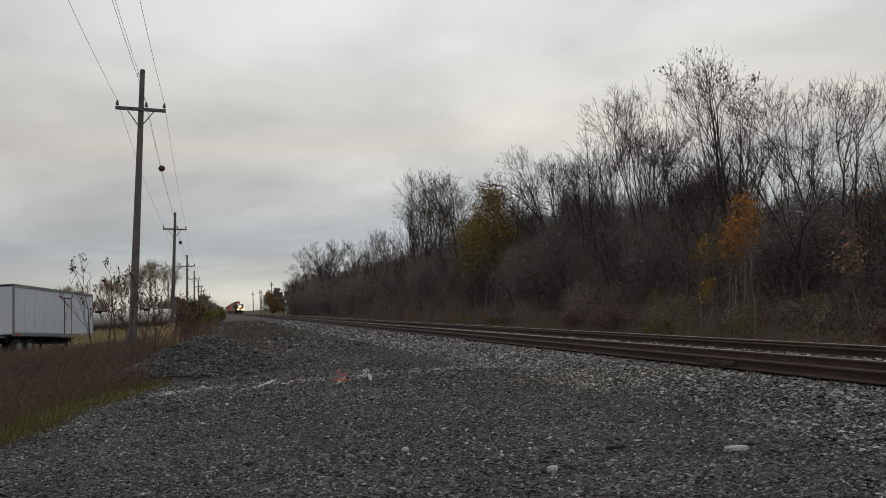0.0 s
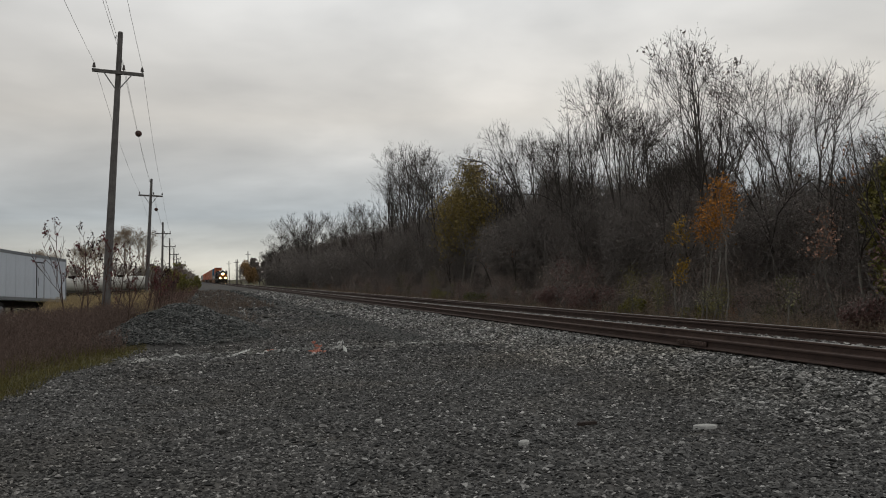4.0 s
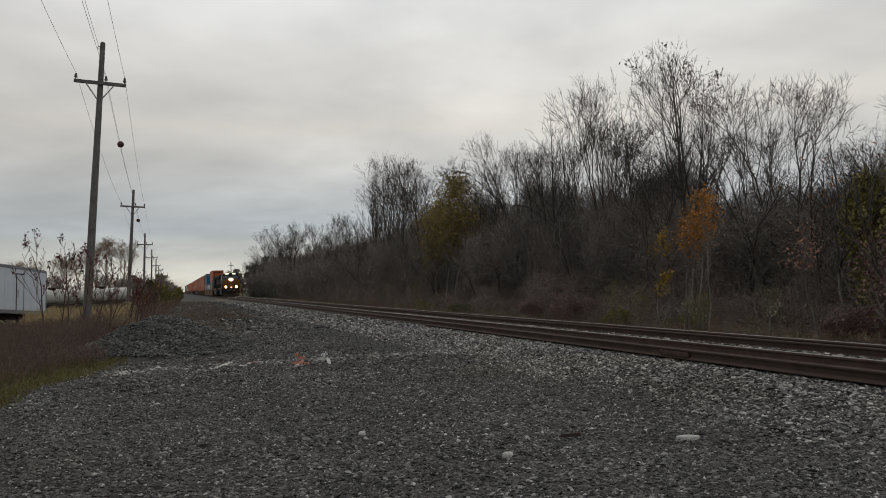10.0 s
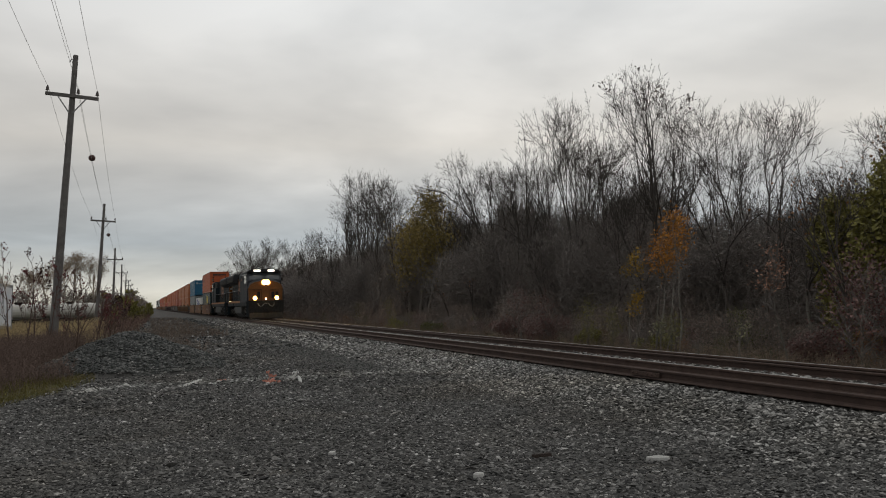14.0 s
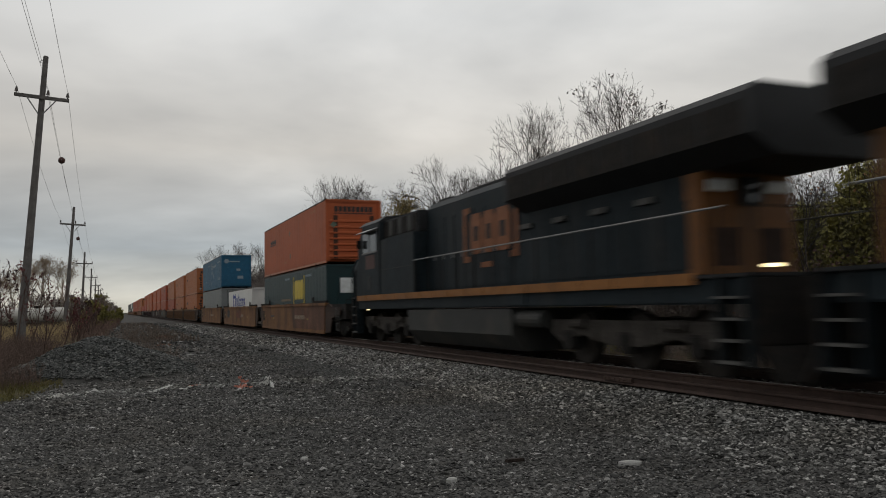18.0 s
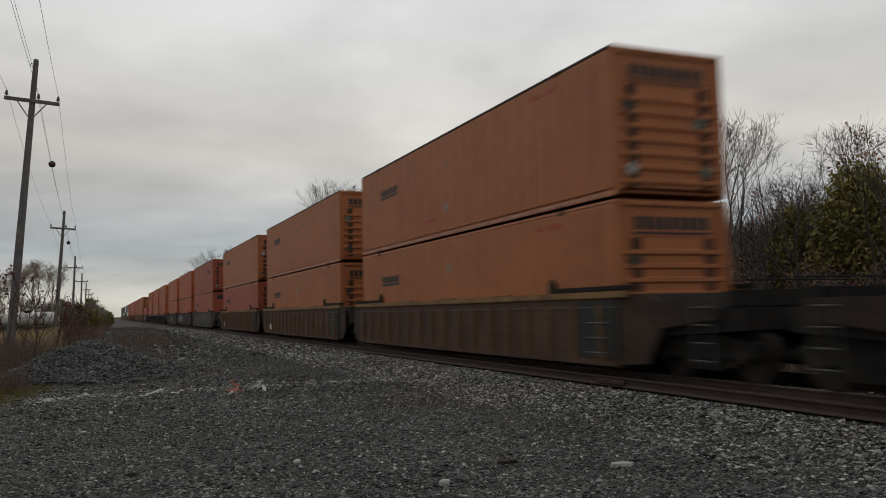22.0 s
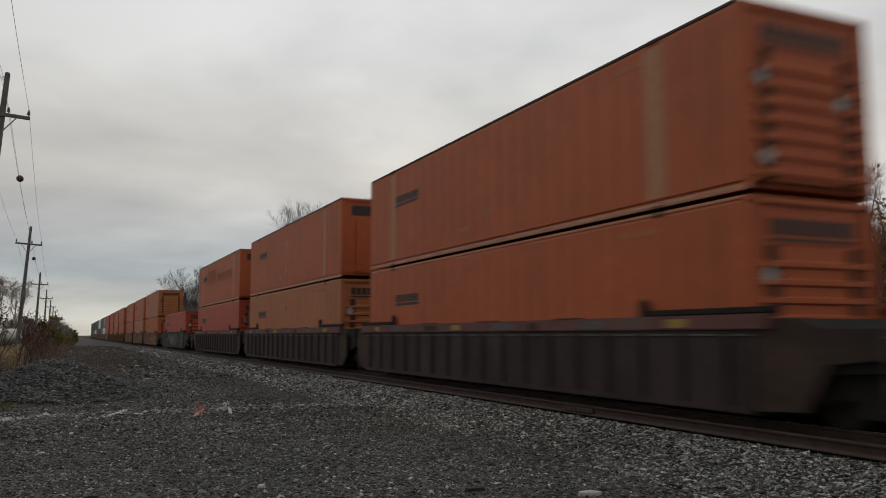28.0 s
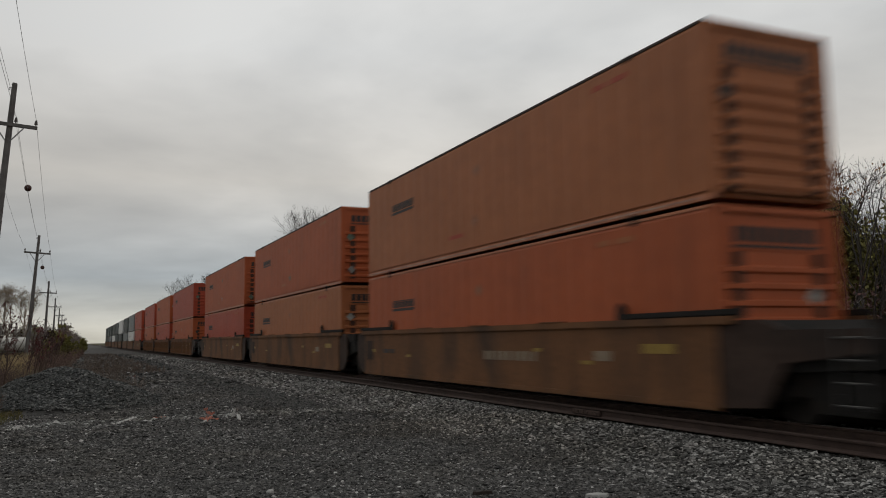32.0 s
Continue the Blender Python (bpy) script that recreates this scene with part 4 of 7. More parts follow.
        part("cab_door_seam", Geo().box(s * 1.5 - 0.008, s * 1.5 + 0.008, 3.4, 3.43, 2.2, 4.5), ROOFBLACK, cab)
        part("mirror", Geo().box(s * 1.58 - 0.03, s * 1.58 + 0.1 * s + 0.03, 1.5, 1.54, 3.9, 4.2, 0.005), DARK, cab)
        part("side_lettering", Geo().box(s * 1.504 - 0.006, s * 1.504 + 0.006, 1.95 if not lit else 2.4, 3.05 if not lit else 3.0, 3.1, 3.6 if not lit else 3.28), DIM_RED, cab, "plain bar where the number stands")
    # headlights and ditch lights; the lit bowls' own glow carries each lamp's halo
    hl = add("headlight_housing", Geo().box(-0.34, 0.34, 0.04, 0.2, 3.42, 4.04, 0.08), GOLD if lit else NAVY)
    for dx in (-0.13, 0.13):
        bowl = part("headlight_reflector", Geo().tube((dx, 0.036, 3.73), (dx, 0.0, 3.73), 0.2, 20, 0.26), HALO_BOWL if lit else GLASS, hl)
        part("headlight", Geo().tube((dx, -0.002, 3.73), (dx, -0.03, 3.73), 0.14, 18, 0.1), HEAD if lit else GLASS, bowl)
    for s in (-1, 1):
        d = add("ditch_light_housing", Geo().box(s * 0.95 - 0.2, s * 0.95 + 0.2, -0.02, 0.3, 2.15, 2.53, 0.03), DARK)
        bowl = part("ditch_light_reflector", Geo().tube((s * 0.95, -0.025, 2.34), (s * 0.95, -0.05, 2.34), 0.15, 18, 0.2), HALO_BOWL if lit else GLASS, d)
        part("ditch_light", Geo().tube((s * 0.95, -0.052, 2.34), (s * 0.95, -0.07, 2.34), 0.09, 18, 0.06), DITCH if lit else GLASS, bowl)
    if lit:
        add("marker_light", Geo().tube((0.0, -0.03, 2.3), (0.0, -0.06, 2.3), 0.06, 12).box(-0.07, 0.07, -0.03, 0.1, 2.17, 2.37), MARKER)
    # wide equipment cabinet behind the cab, louvred along its top
    cabinet = add("equipment_cabinet", Geo().box(-1.47, 1.47, 3.6, 7.05, 2.13, 4.06, 0.02), NAVY)
    add("cabinet_top", Geo().box(-1.3, 1.3, 3.6, 7.05, 4.06, 4.74, 0.04), ROOFBLACK)
    for s in (-1, 1):
        for i in range(7):
            part("louvre_panel", Geo().box(s * 1.31 - 0.015, s * 1.31 + 0.015, 3.68 + i * 0.48, 4.04 + i * 0.48, 4.14, 4.66, 0.005), TANKG if i % 2 else DARK, cabinet)
        part("cabinet_seam", Geo().box(s * 1.474 - 0.006, s * 1.474 + 0.006, 3.65, 7.0, 3.0, 3.03), ROOFBLACK, cabinet)
        add("cab_step_recess", Geo().box(s * 1.503 - 0.006, s * 1.503 + 0.006, 2.1, 2.55, 2.35, 2.85), ROOFBLACK)
        if s > 0 and not lit:
            add("sill_lamp", Geo().box(1.462, 1.482, 2.0, 2.25, 1.62, 1.65), STEPLIT)
    # long hood
    hood = add("hood", Geo().prism([(-0.98, 2.12), (-0.98, 4.72), (-0.84, 4.9), (0.84, 4.9), (0.98, 4.72), (0.98, 2.12)], 7.05, w0 - 0.3), NAVY)
    for s in (-1, 1):
        for i in range(8):
            y0 = 7.12 + i * 0.70
            dr = part("hood_door", Geo().box(s * 0.985 - 0.012, s * 0.985 + 0.012, y0 + 0.02, y0 + 0.66, 2.25, 4.35 if i % 3 else 4.1, 0.008), NAVY, hood)
            part("door_latch", Geo().box(s * 1.005 - 0.012, s * 1.005 + 0.012, y0 + 0.52, y0 + 0.58, 3.1, 3.22), STEEL, dr)
        # orange emblem: two brackets round three plain blocks
        def flat(name, outline, m=ORANGE_INK):
            lift = 1.012 if m is ORANGE_INK else 1.017
            part(name, Geo().prism(outline, s * lift - 0.006, s * lift + 0.006, "x"), m, hood, "plain orange emblem shape" if m is ORANGE_INK else "")
        for ya, d in ((13.2, -1), (9.9, 1)):
            flat("emblem_bracket", [(ya, 2.9), (ya + d * 0.42, 2.9), (ya + d * 0.42, 3.05), (ya + d * 0.17, 3.08), (ya + d * 0.17, 4.22), (ya + d * 0.42, 4.25), (ya + d * 0.42, 4.4), (ya, 4.4)])
        for yc, wd in ((12.38, 0.42), (11.55, 0.36), (10.75, 0.36)):
            flat("emblem_block", [(yc - wd + 0.12, 4.2), (yc + wd - 0.12, 4.2), (yc + wd, 4.0), (yc + wd, 3.3), (yc + wd - 0.12, 3.1), (yc - wd + 0.12, 3.1), (yc - wd, 3.3), (yc - wd, 4.0)])
            flat("emblem_core", [(yc - wd * 0.35, 3.45), (yc + wd * 0.35, 3.45), (yc + wd * 0.35, 3.85), (yc - wd * 0.35, 3.85)], NAVY)
        flat("emblem_bar", [(11.05, 2.72), (11.75, 2.72), (11.75, 2.86), (11.05, 2.86)])
    add("roof_hatch", Geo().box(-0.7, 0.7, 7.2, 8.3, 4.9, 5.02, 0.03), ROOFBLACK)
    add("exhaust_stack", Geo().box(-0.35, 0.35, 8.6, 9.3, 4.9, 5.14, 0.04), DARK)
    add("brake_grid", Geo().box(-0.8, 0.8, 10.2, 12.6, 4.9, 5.0, 0.03), ROOFBLACK)
    add("horn", Geo().tube((0.1, 5.6, 4.8), (0.1, 5.15, 4.8), 0.03, 8, 0.08).tube((-0.1, 5.6, 4.8), (-0.1, 5.2, 4.8), 0.03, 8, 0.07).box(-0.15, 0.15, 5.55, 5.65, 4.66, 4.82), DARK)
    add("antenna_dome", Geo().tube((0.4, 4.2, 4.9), (0.4, 4.2, 5.08), 0.14, 12, 0.08), WHITE_INK)
    # radiator end with flared wings
    add("radiator_hood", Geo().box(-0.98, 0.98, w0 - 0.3, h1, 2.12, 3.95, 0.02), NAVY)
    wing = add("radiator_wing", Geo().prism([(-0.98, 3.88), (-1.5, 4.16), (-1.5, 4.8), (-1.35, 4.94), (1.35, 4.94), (1.5, 4.8), (1.5, 4.16), (0.98, 3.88)], w0, w1), ROOFBLACK, "black flared radiator wing")
    for s in (-1, 1):
        for i in range(8):
            part("radiator_grille", Geo().box(s * 1.505 - 0.01, s * 1.505 + 0.01, w0 + 0.2 + i * (w1 - w0 - 0.3) / 8, w0 + 0.2 + (i + 0.9) * (w1 - w0 - 0.3) / 8, 4.16, 4.68), DARK, wing)
        for i in range(int((h1 - w0) / 0.78)):
            y0 = w0 - 0.2 + i * 0.78
            # every second filter gets a pale plate whose colour imitates a glint
            if i % 2 == 0:
                add("filter_box", Geo().box(s * 1.02 - 0.05, s * 1.02 + 0.05, y0 + 0.1, y0 + 0.6, 3.5, 3.62, 0.012), GRIMY, "pale grey filter box on the hood")
            add("hood_door", Geo().box(s * 0.985 - 0.012, s * 0.985 + 0.012, y0, y0 + 0.72, 2.25, 3.45, 0.008), NAVY)
    panel = add("rear_panel", Geo().box(-0.99, 0.99, h1 - 0.4, h1 + 0.05, 2.14, 3.9, 0.02), GOLD, "yellow end panel")
    part("rear_lamp_housing", Geo().box(-0.26, 0.26, h1 + 0.05, h1 + 0.16, 3.32, 3.82, 0.04), ROOFBLACK, panel)
    for dz in (-0.12, 0.12):
        part("rear_lamp", Geo().tube((0, h1 + 0.16, 3.57 + dz), (0, h1 + 0.19, 3.57 + dz), 0.09, 14), GLASS, panel)
    for sx in (-1, 1):
        part("rear_number_board", Geo().box(sx * 0.62 - 0.26, sx * 0.62 + 0.26, h1 + 0.05, h1 + 0.08, 3.56, 3.76, 0.008), WHITE_INK, panel, "pale number board with plain bars")
        part("panel_recess", Geo().box(sx * 0.5 - 0.28, sx * 0.5 + 0.28, h1 + 0.05, h1 + 0.062, 2.3, 2.95), ENDPAINT, panel)
    if turned:
        add("step_lamp", Geo().box(0.95, 1.2, L - 0.18, L - 0.1, 2.2, 2.25), STEPLIT)
    # handrails
    for s in (-1, 1):
        for i in range(13):
            y0 = 7.2 + i * (L - 8.3) / 12
            add("stanchion", Geo().tube((s * 1.49, y0, 2.08), (s * 1.49, y0, 3.15), 0.018, 6), DARK)
        add("handrail", Geo().path([(s * 1.49, 7.1, 3.15), (s * 1.49, 12, 3.15), (s * 1.49, L - 0.7, 3.15)], 0.02, 6), STEEL)
    # tank, reservoirs, trucks
    add("fuel_tank", Geo().prism([(-1.44, 1.0), (-1.44, 1.62), (1.44, 1.62), (1.44, 1.0), (1.1, 0.62), (-1.1, 0.62)], 6.35, L - 8.0), TANKG)
    for s in (-1, 1):
        add("air_reservoir", Geo().tube((s * 1.22, L - 7.9, 1.38), (s * 1.22, L - 6.7, 1.38), 0.2, 16), TANKG)
        add("battery_box", Geo().box(s * 1.45 - 0.05 if s > 0 else -1.5, 1.5 if s > 0 else -1.40, 13.2, 14.4, 1.7, 2.05), NAVY)
    for yc in (3.5, L - 3.8):
        for s in (-1, 1):
            add("truck_frame", Geo().prism([(yc - 2.75, 1.1), (yc - 2.7, 1.38), (yc + 2.7, 1.38), (yc + 2.75, 1.1), (yc + 2.35, 0.92), (yc + 1.5, 1.08), (yc + 0.5, 0.9), (yc - 0.5, 0.9), (yc - 1.5, 1.08), (yc - 2.35, 0.92)], s * 1.1 - 0.09, s * 1.1 + 0.09, "x"), DUSTY)
            for a in (-1.02, 1.02):
                add("spring", Geo().path([(s * 1.16, yc + a, 0.98 + 0.03 * k) for k in range(11)], 0.12, 10), DUSTY)
                add("brake_cylinder", Geo().tube((s * 1.22, yc + a * 1.75, 1.3), (s * 1.22, yc + a * 1.3, 1.3), 0.1, 10), DUSTY)
            add("sand_pipe", Geo().path([(s * 1.0, yc - 2.6, 1.5), (s * 0.95, yc - 2.7, 0.9), (s * 0.8, yc - 2.6, 0.55)], 0.02, 6), DARK)
        for a in (-2.02, 0, 2.02):
            loco_wheelset(c, f, yc + a)
    return on_train(c, u)


FRAME_GREY = mat("dull_grey_visor_paint", (0.3, 0.31, 0.32), 0.6)
make_loco(-47.44, False, True, 20.0, 13.1, 19.7, 19.3)
make_loco(-26.5, True, False, 21.6, 13.5, 21.6, 19.8)


# ---- emblems and scrawls on the cars ----
def on_side(owner, name, g, m, label, y, z, x=-1.3):
    return part(name, g, m, owner, label, pose(x - 0.012, y, z))


def ribbon(pts, w, seed=0):
    """A flat painted stroke through (y, z) points, in one piece."""
    g = Geo()
    vs = []
    k = len(pts) - 1
    for i, (y, z) in enumerate(pts):
        (ya, za), (yb, zb) = pts[max(i - 1, 0)], pts[min(i + 1, k)]
        dy, dz = yb - ya, zb - za
        n = math.hypot(dy, dz) or 1
        vs += [(-0.0006 * i, y - dz / n * w / 2, z + dy / n * w / 2), (-0.0006 * i, y + dz / n * w / 2, z - dy / n * w / 2)]
    return g.add(vs, [(2 * i, 2 * i + 1, 2 * i + 3, 2 * i + 2) for i in range(k)])


def find(kind, u):
    return [ob for ob, uu in MOVING if ob.name.split(".")[0] == kind and abs(uu - u) < 3]


SCRAWL = {key: mat(name, color, 0.8, spread=0.45, scale=1.6, fine=9, stain=(0.05, 0.042, 0.038), stain_at=0.52) for key, name, color in (("s", "slate_spray_paint", (0.085, 0.089, 0.086)), ("w", "pale_spray_paint", (0.24, 0.235, 0.21)), ("g", "grey_green_spray_paint", (0.09, 0.1, 0.094)), ("t", "tan_spray_paint", (0.15, 0.115, 0.075)), ("e", "dull_teal_spray_paint", (0.05, 0.085, 0.078)), ("r", "old_red_oxide_paint", (0.13, 0.04, 0.022)), ("d", "dark_spray_paint", (0.024, 0.024, 0.027)))}


def scrawls(u, items, seed):
    rng = random.Random(seed)
    car = find("well_car", u)[0]
    k = 0
    for y0, y1, z0, z1, tone, w in items:
        y = y0
        while y < y1:
            wd = rng.uniform(0.35, 0.7)
            n = rng.randint(4, 7)
            ctrl = [(y + rng.uniform(0, wd), z0 + (z1 - z0) * (rng.uniform(0, 0.25) if i % 2 else rng.uniform(0.75, 1))) for i in range(n)]
            pts = []
            for a, b in zip(ctrl, ctrl[1:]):
                pts += [(a[0] + (b[0] - a[0]) * t / 4 + 0.05 * math.sin(t), a[1] + (b[1] - a[1]) * t / 4) for t in range(4)]
            part("painted_scrawl", ribbon(pts, w * rng.uniform(0.7, 1.3)), SCRAWL[tone], car, "sprayed unreadable scrawl", pose(-1.42 - 0.04 - 0.0035 * (k % 3), 0, 0))
            k += 1
            y += wd * 1.05


def patch_of_paint(u, y0, y1, z0, z1, tone, seed, lift=0.0):
    """A filled, rounded, uneven patch of faded spray paint on a car's side."""
    rng = random.Random(seed)
    car = find("well_car", u)[0]
    n, cy, cz = 26, (y0 + y1) / 2, (z0 + z1) / 2
    ring = []
    for i in range(n):
        a = 2 * math.pi * i / n
        c, d = math.cos(a), math.sin(a)
        ring.append((0.0, cy + (y1 - y0) / 2 * math.copysign(abs(c) ** 0.6, c) * rng.uniform(0.86, 1.04), cz + (z1 - z0) / 2 * math.copysign(abs(d) ** 0.6, d) * rng.uniform(0.86, 1.04)))
    part("paint_patch", Geo().add([(0.0, cy, cz)] + ring, [(0, 1 + i, 1 + (i + 1) % n) for i in range(n)]), SCRAWL[tone], car, "rounded patch of faded spray paint", pose(-1.42 - 0.012 - lift, 0, 0))


def build_marks():
    green = [o for o in find("shipping_container", 0) if o["z"] < 3][0]
    for y0 in (4.5, 7.0):
        d = 1 if y0 < 5 else -1
        on_side(green, "emblem_bracket", Geo().box(-0.004, 0.004, 0 if d > 0 else 0.1, 0.13 if d > 0 else 0.23, 0, 1.45).box(-0.004, 0.004, 0, 0.23, 1.35, 1.45).box(-0.004, 0.004, 0, 0.23, 0, 0.1), YELLOW, "plain yellow emblem shape", y0, 1.15)
    for yc, wd in ((6.52, 0.33), (5.82, 0.3), (5.15, 0.3)):
        name, outline = "emblem_block", [(yc - wd + 0.08, 1.08), (yc + wd - 0.08, 1.08), (yc + wd, 0.95), (yc + wd, 0.24), (yc + wd - 0.08, 0.1), (yc - wd + 0.08, 0.1), (yc - wd, 0.24), (yc - wd, 0.95)]
        on_side(green, name, Geo().prism(outline, -0.004, 0.004, "x"), YELLOW, "plain yellow emblem shape", 0.0, 1.32)
    for i in range(10):
        on_side(green, "lettering_bar", Geo().box(-0.003, 0.003, 0, 0.2, 0, 0.13), DUST_INK, "dull yellowish lettering as plain bars", 7.9 + i * 0.27, 1.36)
    for y0, n in ((3.0, 5), (8.2, 5)):
        for i in range(n):
            on_side(green, "lettering_bar", Geo().box(-0.003, 0.003, 0, 0.17, 0, 0.11), PALE_INK, "", y0 + i * 0.25, 2.5)
    part("white_placard", Geo().box(-0.66, 0.42, 0.0, 0.02, 1.62, 2.3, 0.005), WHITE_INK, green, "pale blank placard on the end wall")
    reefer = [o for o in find("shipping_container", 21.3)][0]
    y = 9.5
    for wd, hh, up in ((1.72, 0.95, 0), (0.85, 0.62, 0), (0.75, 0.88, 1), (0.75, 0.6, 0), (0.85, 0.6, 0), (0.85, 0.6, 0)):
        g = Geo().box(-0.003, 0.003, -wd * 0.22, 0, 0, hh).box(-0.003, 0.003, -wd * 0.82, -wd * 0.58, 0, hh if not up else hh * 0.6).box(-0.003, 0.003, -wd * 0.6, -wd * 0.2, hh * 0.66, hh * 0.88)
        on_side(reefer, "lettering_bar", g, BLUE_INK, "blue lettering as plain bars", y, 1.35)
        y -= wd * 1.02 + 0.1
    blue = [o for o in find("shipping_container", 38.6) if o["z"] > 3][0]
    for y0, wd, z0, hh in ((4.0, 0.22, 2.05, 0.24), (4.3, 0.26, 2.05, 0.2), (4.66, 0.2, 2.05, 0.2), (4.95, 0.26, 2.05, 0.2), (5.3, 0.22, 2.05, 0.2), (5.62, 0.22, 2.05, 0.2), (5.95, 0.24, 2.05, 0.2), (6.3, 0.12, 2.05, 0.2), (6.52, 0.26, 2.05, 0.24), (1.0, 0.5, 2.35, 0.09), (1.6, 0.7, 2.35, 0.09), (2.4, 0.5, 2.35, 0.09), (9.2, 0.5, 2.35, 0.09), (9.85, 0.6, 2.35, 0.09), (2.2, 0.42, 0.75, 0.26), (1.2, 0.42, 0.75, 0.26), (12.2, 0.3, 0.75, 0.2), (6.0, 0.3, 1.05, 0.45), (8.0, 0.25, 0.45, 0.2)):
        on_side(blue, "lettering_bar", Geo().box(-0.003, 0.003, 0, wd, 0, hh), PALE_INK, "faded white lettering as a plain bar", y0, z0)
    on_side(blue, "emblem_disc", Geo().tube((-0.004, 0, 0), (0.004, 0, 0), 0.33, 20).box(-0.004, 0.004, -0.2, 0.2, -0.75, -0.25), PALE_INK, "plain white emblem shape", 7.4, 2.2)
    for x0, wd, z0, hh in ((-0.6, 0.9, 2.28, 0.1), (0.0, 0.35, 1.5, 0.2), (0.1, 0.5, 0.8, 0.26)):
        part("lettering_bar", Geo().box(x0, x0 + wd, -0.004, 0.004, z0, z0 + hh), PALE_INK, blue, "", pose(0, 0.015, 0))
    part("emblem_disc", Geo().tube((-0.85, 0.01, 2.36), (-0.85, 0.02, 2.36), 0.2, 16), PALE_INK, blue)
    # one half of the first unit's side has gone dark with grime
    part("repainted_half", Geo().box(-0.006, 0.0, -0.04, 6.83, 0.74, 1.83), mat("red_brown_repaint", (0.125, 0.064, 0.043), 0.8, spread=0.35, scale=1.2, fine=9, stain=(0.05, 0.034, 0.028), stain_at=0.55, streak=0.3, spec=0.18), find("well_car", 0)[0], "darker red-brown half of the side", pose(-1.42, 0, 0))
    # ghosts of painted-out lettering
    ghost = mat("painted_out_lettering", (0.25, 0.066, 0.022), 0.7, spread=0.3, scale=1.2, fine=6)
    for uu, z_low, runs in ((223.6, 3, ((8.4, 6, 0.9), (2.4, 10, 0.5))),):
        box = [o for o in find("shipping_container", uu) if o["z"] > z_low][0]
        for y0, n, hh in runs:
            for i in range(n):
                on_side(box, "ghost_letter", Geo().box(-0.002, 0.002, 0, 0.3, 0, hh).box(-0.002, 0.002, 0.3, 0.42, hh * 0.7, hh), ghost, "faint ghost of removed lettering", y0 + i * 0.56, 1.45)
    for u0, seed, items in ((123.6, 1, ((2.5, 13.5, 0.85, 1.7, "g", 0.12), (0.8, 2.2, 0.75, 1.6, "t", 0.3), (9, 12, 1.0, 1.6, "t", 0.1))),
                            (142.9, 2, ((9.4, 14.6, 0.8, 1.82, "w", 0.34), (5.6, 6.6, 0.9, 1.7, "g", 0.2), (3.6, 4.6, 1.2, 1.7, "g", 0.16), (7.4, 8.4, 1.3, 1.7, "g", 0.14))),
                            (162.2, 3, ((6.0, 9.2, 0.8, 1.75, "w", 0.13), (11.5, 13.0, 0.8, 1.6, "g", 0.2))),
                            (247.0, 4, ((6.9, 10.2, 0.85, 1.75, "w", 0.13), (3.9, 6.4, 0.85, 1.75, "g", 0.14), (0.2, 2.5, 0.8, 1.75, "d", 0.07), (4.2, 9.4, 0.84, 1.76, "d", 0.06), (11.5, 12.6, 1.0, 1.5, "g", 0.1)))):
        scrawls(u0, items, seed)
    for u0, y0, y1, z0, z1, tone in ((247.0, 3.7, 10.1, 0.76, 1.84, "s"), (247.0, 9.7, 10.4, 1.1, 1.8, "e"), (247.0, 0.0, 2.65, 0.72, 1.84, "s"), (247.0, 10.4, 11.9, 1.3, 1.8, "g"), (247.0, 7.4, 8.3, 0.9, 1.6, "d"), (247.0, 4.4, 5.2, 0.8, 1.7, "d"), (247.0, 6.5, 7.0, 0.95, 1.7, "e"),
                                     (123.6, 1.0, 12.5, 0.95, 1.83, "g"), (123.6, 4.6, 5.7, 0.75, 1.85, "t"), (142.9, 0.3, 1.2, 0.85, 1.06, "t"), (142.9, 0.35, 1.25, 1.1, 1.29, "t"), (142.9, 0.3, 1.15, 1.33, 1.52, "t"), (142.9, 0.3, 1.2, 1.56, 1.76, "t"), (142.9, 3.2, 5.0, 1.45, 1.82, "t"), (142.9, 9.6, 14.8, 0.95, 1.6, "g"),
                                     (19.3, 12.65, 14.05, 1.1, 1.78, "d"), (19.3, 6.4, 8.9, 1.1, 1.72, "r")):
        patch_of_paint(u0, y0, y1, z0, z1, tone, round(u0 + y0 * 10), 0.02 if y0 < 0.5 else 0.004 if tone in "etdr" else 0.0)


build_marks()


# ---- plants: shared makers ----
BARK = mat("grey_brown_bark", (0.14, 0.124, 0.11), 0.95, spread=0.35, scale=2, fine=30, spec=0.1)
BARK_PALE = mat("pale_birch_bark", (0.17, 0.158, 0.14), 0.9, spread=0.35, scale=5, fine=30, stain=(0.05, 0.045, 0.04), stain_at=0.6, spec=0.1)
LIMB = mat("dark_bare_limbs", (0.062, 0.055, 0.05), 0.95, spread=0.25, spec=0.05)
TWIG = mat("dark_twigs", (0.165, 0.149, 0.139), 0.95, spread=0.25, spec=0.05)
PALE_TWIG = mat("tan_twigs", (0.27, 0.215, 0.17), 0.95, spread=0.25, spec=0.05)
TWIG_RED = mat("reddish_twigs", (0.16, 0.108, 0.09), 0.95, spread=0.3, spec=0.05)


def leaf_mat(name, color, amount=0.35):
    return mat(name, color, 0.7, spread=0.25, scale=3, fine=30, island=amount, spec=0.2)


